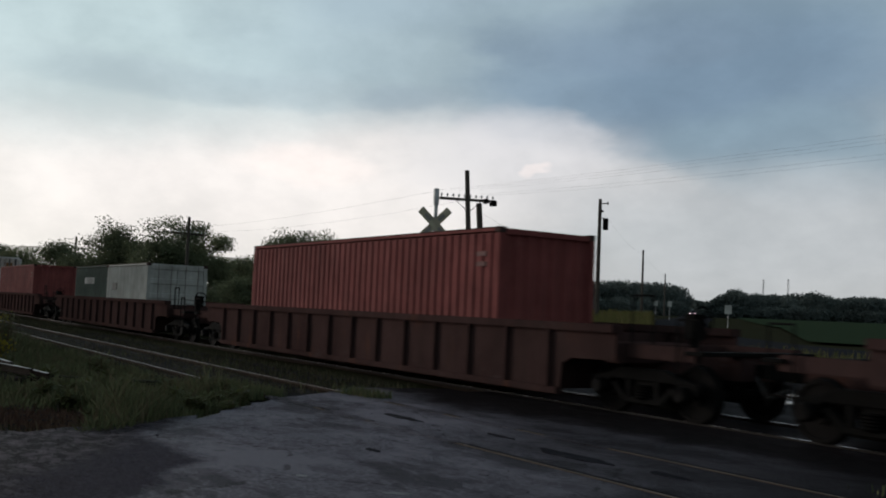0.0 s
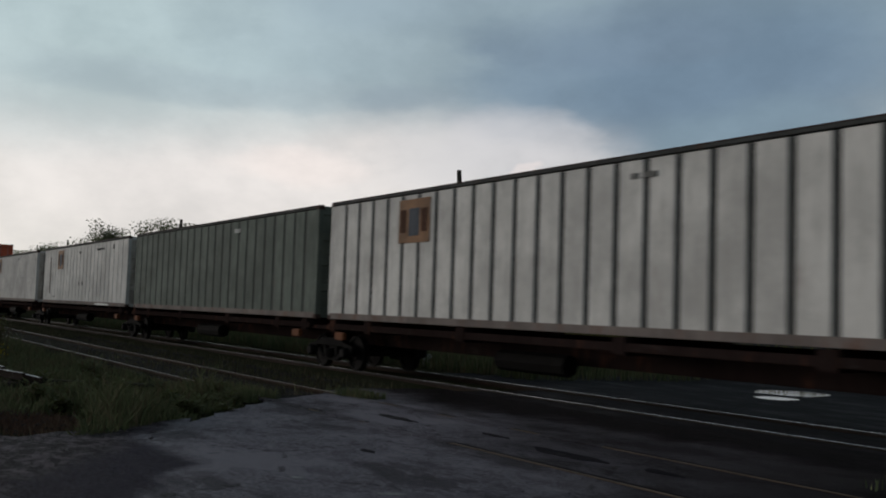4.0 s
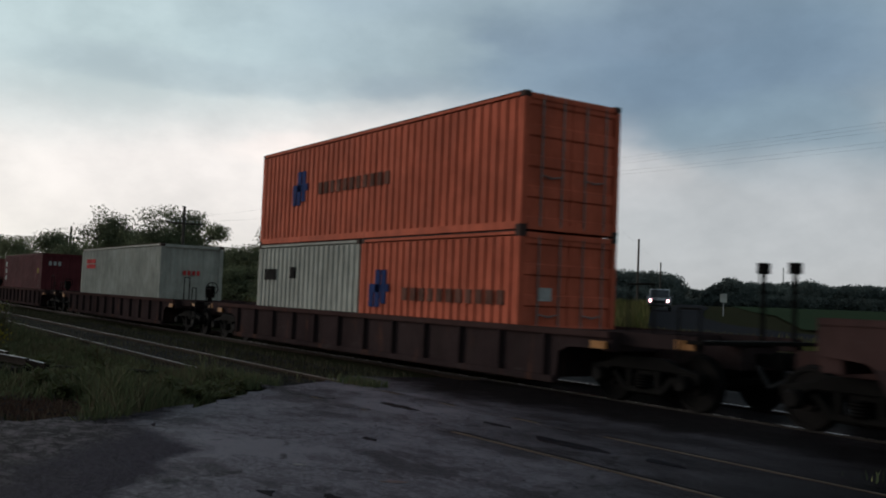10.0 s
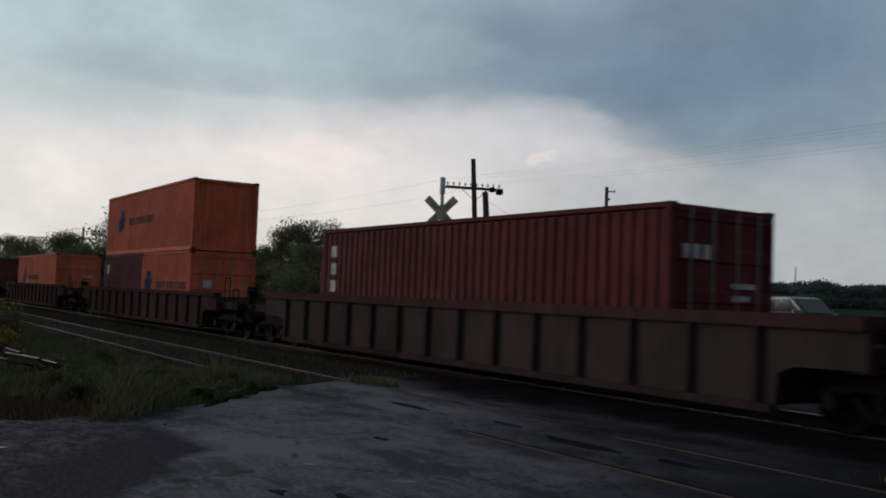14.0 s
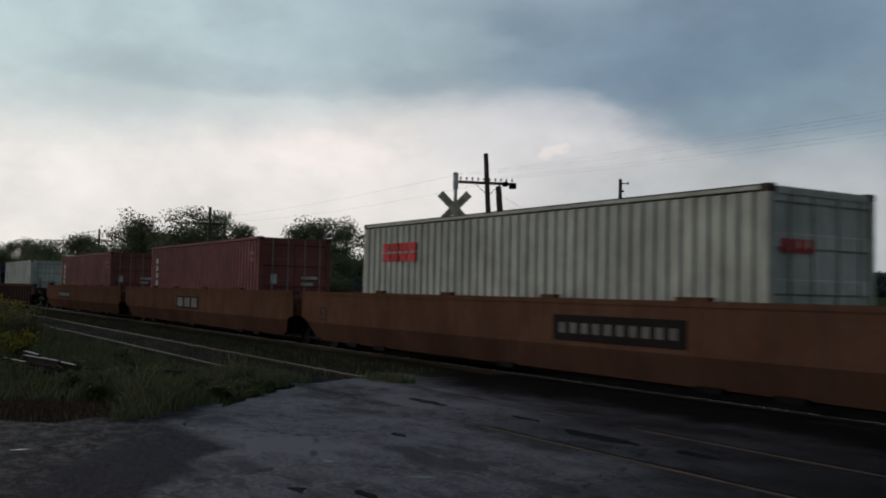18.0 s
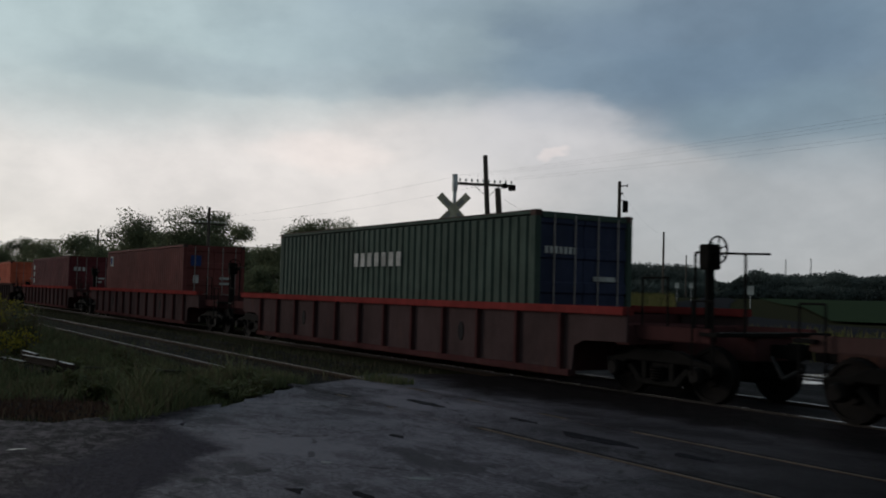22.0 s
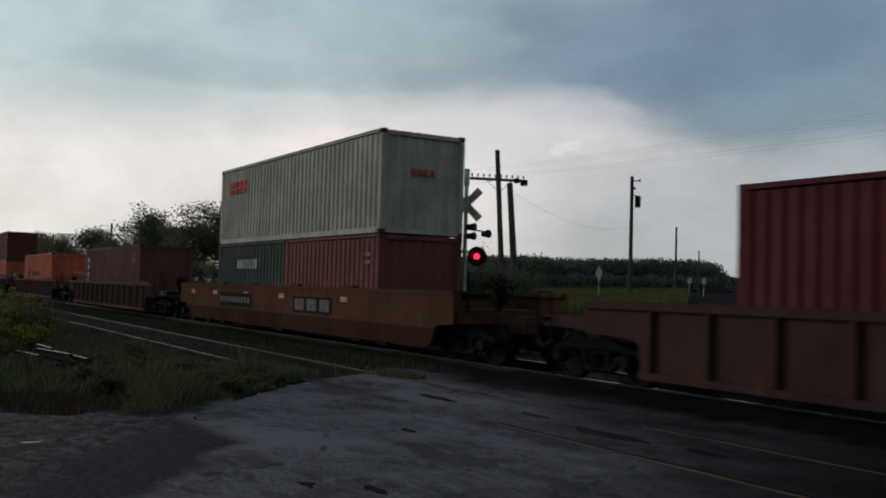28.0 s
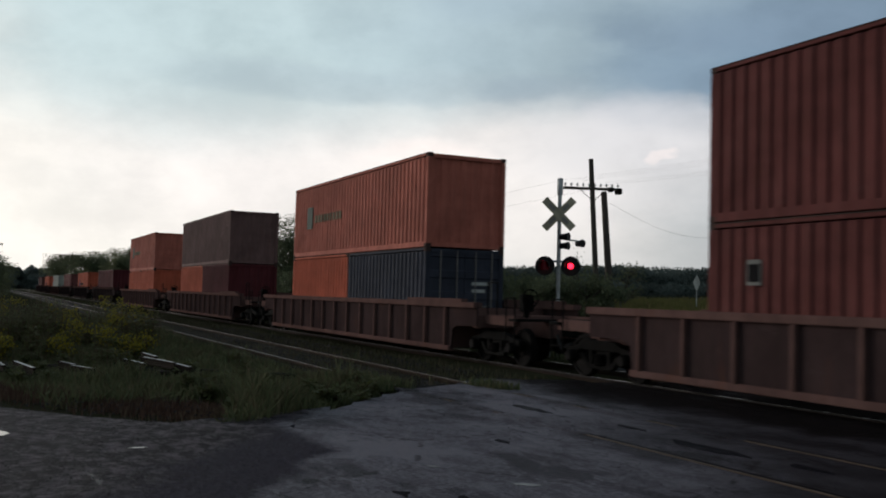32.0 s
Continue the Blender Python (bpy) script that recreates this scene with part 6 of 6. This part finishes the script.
woods("far_woods", 42.6, 64.0, 260, [(42, 1.7), (43.2, 2.0), (46, 2.05), (50, 1.95), (54, 2.05), (58, 1.9), (64, 1.7)], 61, 150000, "dark line of far woods behind the crossing", 0.32)
woods("far_woods", 40.6, 43.0, 520, [(40, 0.9), (42, 1.15), (43, 1.0)], 62, 7000, "hazy woods where the road vanishes", 0.7)
woods("far_woods", 14.0, 41.0, 300, [(14, 1.4), (31, 1.5), (33, 1.62), (34.3, 1.45), (35.3, 1.8), (37, 1.55), (38.5, 1.6), (39.0, 1.45), (39.5, 1.85), (40.2, 1.5), (41, 1.0)], 63, 150000, "dark woods beyond the green field", 0.36)
woods("far_woods", -20.0, 14.0, 420, [(-20, 1.2), (14, 1.3)], 64, 20000, "far woods on the horizon", 0.8)
woods("far_woods", 86.0, 110.0, 420, [(86, 1.0), (110, 1.2)], 65, 16000, "far woods along the line's end", 0.8)

# ---- crossing signal, poles, wires and signs ----
SIGNAL = Vector((-23.9, 15.35, -0.2))


def crossing_signal():
    e = tagged(new("crossing_signal"), "railroad crossing signal with crossbuck and two red lamps", "crossing signal")
    e.matrix_basis = pose(*SIGNAL, 0, 0, 48)
    part("base", boxes((-0.25, 0.25, -0.25, 0.25, -0.1, 0.35), bevel=0.04), GALV, e)
    part("mast", rods(((0, 0, 0.3), (0, 0, 5.25), 0.06), sides=12), GALV, e)
    part("finial", lathe([(0.05, 5.30), (0.085, 5.29), (0.09, 5.02), (0.085, 4.82), (0.065, 4.78)], 16, "z"), GALV, e)
    for s in (-1, 1):
        b = part("crossbuck_blade", boxes((-0.61, 0.61, -0.012, 0.012, -0.115, 0.115), bevel=0.006), SIGN_WHITE, e, "weathered white crossbuck blade")
        b.matrix_basis = pose(0, -0.09 - 0.03 * (s + 1), 4.22, 0, s * 45, 0)
        for k in (-1, 1):
            part("letter_bar", boxes((0.16 * k - 0.12 + 0.12 * k, 0.16 * k + 0.12 + 0.12 * k, -0.018, -0.013, -0.05, 0.05)), POST_PALE, b, "faded lettering worn to a grey bar")
    part("cross_arm", rods(((-0.42, 0, 2.82), (0.42, 0, 2.82), 0.035), sides=8), GALV, e)
    for z in (3.55, 3.28):
        o = part("side_lamp", lathe([(0.03, 0.13), (0.085, 0.11), (0.09, 0.0), (0.12, -0.16), (0.105, -0.17)], 14, "y"), BLACK, e)
        o.matrix_basis = pose(0.16, -0.1, z, 0, 0, 70)
    o = part("side_lamp", lathe([(0.03, 0.13), (0.085, 0.11), (0.09, 0.0), (0.12, -0.16), (0.105, -0.17)], 14, "y"), BLACK, e)
    o.matrix_basis = pose(0.62, -0.1, 3.35, 0, 0, 40)
    part("lamp_bracket", rods(((0, 0, 3.5), (0.62, 0, 3.42), 0.025), ((0, 0, 3.3), (0.2, -0.1, 3.3), 0.025)), GALV, e)
    shades = []
    for s in (-1, 1):
        d = part("lamp_disc", lathe([(0.02, -0.02), (0.29, -0.02), (0.29, 0.0), (0.12, 0.02), (0.10, 0.14), (0.02, 0.15)], 24, "y"), BLACK, e, "round black lamp backboard")
        d.matrix_basis = pose(s * 0.385, -0.12, 2.68)
        part("lamp_hood", slab([(math.cos(a) * 0.16, math.sin(a) * 0.16) for a in np.linspace(-0.2, math.pi + 0.2, 14)] + [(math.cos(a) * 0.15, math.sin(a) * 0.15) for a in np.linspace(math.pi + 0.2, -0.2, 14)], -0.24, "y", -0.02), BLACK, d)
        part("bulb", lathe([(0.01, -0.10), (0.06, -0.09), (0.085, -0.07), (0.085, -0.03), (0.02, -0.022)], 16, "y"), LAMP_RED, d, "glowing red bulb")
        # added half-round shade: it covers and bares the steady bulb for the flashing
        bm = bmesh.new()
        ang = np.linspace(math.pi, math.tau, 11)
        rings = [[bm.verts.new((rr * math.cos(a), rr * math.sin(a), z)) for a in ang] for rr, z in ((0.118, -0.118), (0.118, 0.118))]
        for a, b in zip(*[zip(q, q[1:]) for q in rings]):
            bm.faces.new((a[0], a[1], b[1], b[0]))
        sh = part("turning_shade", bm, SHADE_RED, d, "added dark half-round shade that turns to make the bulb flash")
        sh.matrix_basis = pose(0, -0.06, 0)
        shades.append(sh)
    return e, shades


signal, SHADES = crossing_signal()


def utility_pole(x, y, tall, arm=0.0, arm_at=0.0, lean=(0, 0), box_on=False, r0=0.15, end_block=False, label="weathered wooden pole"):
    e = tagged(new("utility_pole"), label, "utility pole", "poles")
    z = ground_at(x, y)
    e.matrix_basis = pose(x, y, z - 0.05, lean[0], lean[1], 0)
    part("pole", rods(((0, 0, 0), (0, 0, tall), r0, r0 * 0.75), sides=10), POLE_WOOD, e)
    if arm:
        part("crossarm", boxes((-0.06, 0.06, -arm, arm, arm_at - 0.06, arm_at + 0.06), bevel=0.01), POLE_WOOD, e)
        part("brace", rods(((0.05, -arm * 0.5, arm_at), (0.05, 0, arm_at - 0.6), 0.015), ((0.05, arm * 0.5, arm_at), (0.05, 0, arm_at - 0.6), 0.015), sides=4), STEEL, e)
        pin = part("insulator", lathe([(0.015, 0.05), (0.015, 0.12), (0.045, 0.13), (0.05, 0.19), (0.03, 0.24)], 8, "z"), GALV, e)
        ys = [q for q in np.linspace(-arm + 0.1, arm - 0.1, 10)]
        pin.matrix_basis = pose(0, ys[0], arm_at)
        for q in ys[1:]:
            again(pin, pose(0, q, arm_at))
    if end_block:
        part("terminal_box", boxes((-0.13, 0.13, arm - 0.22, arm + 0.06, arm_at - 0.22, arm_at + 0.05), bevel=0.02), STEEL, e)
        part("terminal_box", boxes((-0.10, 0.10, arm - 0.62, arm - 0.40, arm_at - 0.12, arm_at + 0.10), bevel=0.02), STEEL, e)
    if box_on:
        part("transformer", lathe([(0.02, -0.45), (0.20, -0.45), (0.21, -0.40), (0.21, 0.35), (0.17, 0.42), (0.02, 0.44)], 14, "z"), STEEL, e).matrix_basis = pose(0.34, 0.30, tall - 1.9)
        part("cutout", rods(((0, 0, tall - 0.35), (0.42, 0.40, tall - 0.33), 0.045), ((0.42, 0.40, tall - 0.42), (0.42, 0.40, tall - 0.22), 0.05), ((0, 0, tall - 0.95), (0.2, 0.2, tall - 0.9), 0.08), ((0, 0, tall - 1.45), (0.28, 0.26, tall - 1.45), 0.04), sides=6), STEEL, e)
    return e


LINE_Y, ARM_Z = 24.9, 6.72
for x in (-195.6, -155.6, -115.6, -75.6, 3.6, 43.6):
    utility_pole(x, LINE_Y, 8.2, 1.5, ARM_Z + 0.1, label="old wooden line pole with a crossarm")
utility_pole(-36.0, LINE_Y + 0.43, 8.15, 1.55, ARM_Z + 0.05, (2.3, -2.6), end_block=True, label="dark wooden pole with a tilted crossarm and insulators")
utility_pole(-35.84, LINE_Y + 1.08, 6.65, lean=(2.2, -4.2), r0=0.19, label="stubby leaning wooden pole beside the line pole")
for yaw0, dist, tall, big in ((47.45, 73, 9.6, True), (44.85, 131, 9.3, False), (43.55, 206, 9.0, False), (43.0, 290, 9.0, False)):
    d = heading(yaw0, 0) * dist
    utility_pole(d.x, d.y, tall, box_on=big, r0=0.17, label="tall wooden pole with a transformer" if big else "tall wooden pole by the road")


def wire(a, b, sag, r=0.012, label="thin overhead wire between the poles"):
    cu = bpy.data.curves.new("overhead_wire", "CURVE")
    cu.dimensions, cu.bevel_depth, cu.bevel_resolution = "3D", r, 0
    sp = cu.splines.new("POLY")
    sp.points.add(16)
    a, b = Vector(a), Vector(b)
    for i, pt in enumerate(sp.points):
        q = i / 16
        p = a.lerp(b, q)
        pt.co = (p.x, p.y, p.z - sag * 4 * q * (1 - q), 1)
    ob = new("overhead_wire", cu)
    dg = bpy.context.evaluated_depsgraph_get()
    me = bpy.data.meshes.new_from_object(ob.evaluated_get(dg))
    bpy.data.objects.remove(ob)
    me.materials.clear()
    me.materials.append(CABLE)
    tagged(new("overhead_wire", me), label, "wire", "overhead wires")


spans = [-195.6, -155.6, -115.6, -75.6, -36.2, 3.6, 43.6]
for x0, x1 in zip(spans, spans[1:]):
    for dy in (-1.35, -0.95, -0.5, 0.75, 1.35) if x1 > -36 else (-1.3, 1.3):
        z0, z1 = (ground_at(0, LINE_Y) + ARM_Z + 0.32,) * 2
        wire((x0, LINE_Y + dy, z0), (x1, LINE_Y + dy, z1), 0.35 + 0.05 * dy, 0.0019 if x1 > -36 else 0.003)
d = heading(47.45, 0) * 73
wire((-36.0, LINE_Y + 0.9, 6.0), (d.x, d.y, 6.6), 0.8, 0.005, "slack service wire to the roadside pole")
far = [heading(47.45, 0) * 73, heading(44.85, 0) * 131, heading(43.55, 0) * 206, heading(43.0, 0) * 290]
for a, b in zip(far, far[1:]):
    wire((a.x, a.y, ground_at(a.x, a.y) + 8.9), (b.x, b.y, ground_at(b.x, b.y) + 8.7), 0.6, 0.005)


def road_sign(yaw0, dist, up_c, kind, label):
    d = heading(yaw0, 0) * dist
    zc = EYE.z + dist * math.tan(radians(up_c))
    e = tagged(new("road_sign"), label, "road sign", "road signs")
    e.matrix_basis = pose(d.x, d.y, ground_at(d.x, d.y), 0, 0, yaw0)
    h = zc - ground_at(d.x, d.y)
    part("post", rods(((0, 0, -0.1), (0, 0, h + 0.3), 0.03), sides=6), GALV, e)
    if kind == "diamond":
        p = part("plate", boxes((-0.38, 0.38, -0.012, 0.012, -0.38, 0.38), bevel=0.01), SIGN_BACK, e)
        p.matrix_basis = pose(0, -0.05, h, 0, 0, 66) @ pose(0, 0, 0, 0, 45, 0)
    elif kind == "round":
        part("plate", lathe([(0.02, -0.06), (0.45, -0.06), (0.45, -0.04), (0.02, -0.04)], 20, "y"), SIGN_BACK, e).matrix_basis = pose(0, 0, h)
    else:
        part("plate", boxes((-0.25, 0.25, -0.062, -0.04, -0.32, 0.32), bevel=0.008), SIGN_BACK, e).matrix_basis = pose(0, 0, h)


road_sign(49.27, 60, 1.15, "diamond", "bare back of a diamond warning sign")
road_sign(39.97, 72, 0.65, "plain", "small white road sign on a post")
road_sign(44.05, 120, 0.85, "plain", "small pale sign on a post by the road")
road_sign(43.25, 120, 0.85, "plain", "small pale sign by the bend")
for yaw0, top_up in ((38.08, 2.45), (36.75, 2.5)):
    d = heading(yaw0, 0) * 640
    e = tagged(new("radio_mast"), "thin far lattice mast above the woods", "mast", "far masts")
    e.location = (d.x, d.y, 2.4)
    h = EYE.z + 640 * math.tan(radians(top_up)) - 2.4
    for k in range(3):
        a = k * math.tau / 3
        part("leg", rods(((math.cos(a) * 0.9, math.sin(a) * 0.9, 0), (math.cos(a) * 0.35, math.sin(a) * 0.35, h), 0.12), sides=4), GALV, e)
    part("bracing", rods(*[((math.cos(k) * 0.7, math.sin(k) * 0.7, k * h / 14), (math.cos(k + 2) * 0.7, math.sin(k + 2) * 0.7, (k + 1) * h / 14), 0.07) for k in range(14)], sides=4), GALV, e)

# a stack of old ties and scrap rails in the weeds
for x, y, z, l, a in ((-18.6, 3.2, -0.06, 2.4, 9), (-18.5, 2.75, -0.06, 2.5, 12), (-18.3, 1.6, -0.08, 2.4, 16), (-18.9, 0.6, -0.08, 2.5, 8), (-21.0, -0.9, -0.07, 2.6, -20), (-17.6, 4.4, -0.09, 2.2, 50)):
    t = tagged(part("old_tie", boxes((-l / 2, l / 2, -0.115, 0.115, -0.085, 0.085), bevel=0.012), TIE_WOOD), "old weathered wooden tie in a stack", "wooden tie", "old ties in the weeds")
    t.matrix_basis = pose(x, y, z + 0.02, 0, 0, a)
for x, y, z, l, a in ((-18.1, 3.25, 0.04, 2.1, 7), (-18.1, 2.98, 0.10, 1.6, 12), (-18.6, 2.62, 0.04, 1.3, 10), (-18.9, 2.95, 0.14, 1.2, 4), (-17.6, 1.62, 0.02, 1.0, 20), (-18.4, 1.45, 0.03, 0.9, 14), (-18.1, 0.72, 0.03, 1.7, 9), (-18.6, 0.35, 0.02, 1.3, 5)):
    t = tagged(part("scrap_rail", boxes((-l / 2, l / 2, -0.065, 0.065, -0.02, 0.0), (-l / 2, l / 2, -0.01, 0.01, 0.0, 0.07), (-l / 2, l / 2, -0.030, 0.030, 0.07, 0.10)), RAIL_STEEL), "length of rusty scrap rail on the ties", "rail", "scrap rails")
    t.matrix_basis = pose(x, y, z, 0, 0, a)
    # worn top; its pale colour also carries the sky's reflection
    part("rail_top", boxes((-l / 2 + 0.1, l / 2 - 0.05, -0.029, 0.029, 0.098, 0.103)), SCRAP, t, "worn rail top, sky sheen put into its pale colour")

# ---- the car on the far road ----


def sport_utility():
    e = tagged(new("suv"), "dark silver sport utility car with lit headlights", "car")
    lower = [(-2.3, 0.42), (-2.32, 0.95), (-2.2, 1.08), (0.95, 1.10), (1.9, 0.98), (2.28, 0.82), (2.3, 0.42), (1.85, 0.30), (-1.9, 0.30)]
    part("body", slab(lower, 1.82, "y", -0.91, 0.04), SUV_PAINT, e)
    cabin = [(-2.2, 1.07), (-2.05, 1.66), (-1.7, 1.76), (0.05, 1.76), (0.35, 1.68), (1.0, 1.09)]
    part("roof", slab(cabin, 1.56, "y", -0.78, 0.05), SUV_PAINT, e)
    part("windscreen", slab([(0.40, 1.66), (1.02, 1.12), (1.045, 1.13), (0.43, 1.68)], 1.36, "y", -0.68), CAR_GLASS, e)
    for s in (-1, 1):
        y = s * 0.775
        part("side_window", slab([(-1.9, 1.14), (-1.85, 1.62), (0.15, 1.64), (0.75, 1.14)], 0.02, "y", y - 0.002 if s > 0 else y - 0.018), CAR_GLASS, e)
        part("headlight", lathe([(0.01, 0.05), (0.10, 0.04), (0.12, 0.0), (0.01, -0.01)], 14, "x"), HEADLIGHT, e, "lit headlight").matrix_basis = pose(2.27, s * 0.68, 0.78)
        part("mirror", boxes((0.6, 0.72, *sorted((s * 0.9, s * 1.08)), 1.08, 1.24), bevel=0.02), SUV_PAINT, e)
        part("roof_rail", rods(((-1.7, s * 0.66, 1.80), (0.0, s * 0.66, 1.80), 0.02), sides=6), BLACK, e)
    part("grille", boxes((2.29, 2.325, -0.5, 0.5, 0.55, 0.82)), BLACK, e)
    part("bumper", boxes((2.2, 2.38, -0.88, 0.88, 0.34, 0.52), bevel=0.03), GRIME, e)
    for x in (-1.42, 1.42):
        for s in (-1, 1):
            wl = part("wheel", lathe([(0.2, -0.11), (0.34, -0.11), (0.37, -0.07), (0.37, 0.07), (0.34, 0.11), (0.2, 0.11)], 20), GRIME, e)
            wl.matrix_basis = pose(x, s * 0.82, 0.37)
            part("rim", lathe([(0.03, -0.10), (0.2, -0.08), (0.21, 0.08), (0.03, 0.1)], 14), GALV, wl)
    return e


suv = sport_utility()
SUV_WAY = [(0, 276, 41.93), (2, 236, 42.0), (4, 196, 42.3), (6, 155, 42.65), (8, 114, 43.05), (10, 80, 43.55), (11, 66, 43.7), (12, 55, 42.4), (13, 47.5, 39.6), (14, 42.5, 36.4), (15, 37.5, 25.5), (16, 35.5, 15), (18, 34.5, 5), (20, 41, -20), (24, 75, -52), (32, 190, -75)]


def motions():
    """All that moves: the train's cars and their loads, the car on the road and the shades of the lamps."""
    for ob, x, z in MOVERS:
        walk(ob, [(t, pose(x + run, TRACK_Y, z)) for t, run in RUN])
    at = [(t, heading(a, 0) * d) for t, d, a in SUV_WAY]
    rows = []
    for i, (t, p) in enumerate(at):
        q0, q1 = at[max(0, i - 1)][1], at[min(len(at) - 1, i + 1)][1]
        turn = math.degrees(math.atan2(q1.y - q0.y, q1.x - q0.x))
        rows.append((t, pose(p.x, p.y, ground_at(p.x, p.y) + 0.10, 0, 0, turn)))
    walk(suv, rows)
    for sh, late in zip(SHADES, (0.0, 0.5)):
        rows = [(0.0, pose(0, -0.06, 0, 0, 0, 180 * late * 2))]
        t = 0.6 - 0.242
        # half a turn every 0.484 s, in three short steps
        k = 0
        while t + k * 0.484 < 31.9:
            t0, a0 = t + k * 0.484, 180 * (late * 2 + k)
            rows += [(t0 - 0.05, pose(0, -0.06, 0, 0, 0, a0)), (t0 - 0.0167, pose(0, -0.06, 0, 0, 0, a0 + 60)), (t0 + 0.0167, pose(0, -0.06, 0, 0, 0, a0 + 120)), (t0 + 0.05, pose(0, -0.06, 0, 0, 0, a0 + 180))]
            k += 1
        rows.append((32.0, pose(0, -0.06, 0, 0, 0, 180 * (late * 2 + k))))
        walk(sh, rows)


motions()
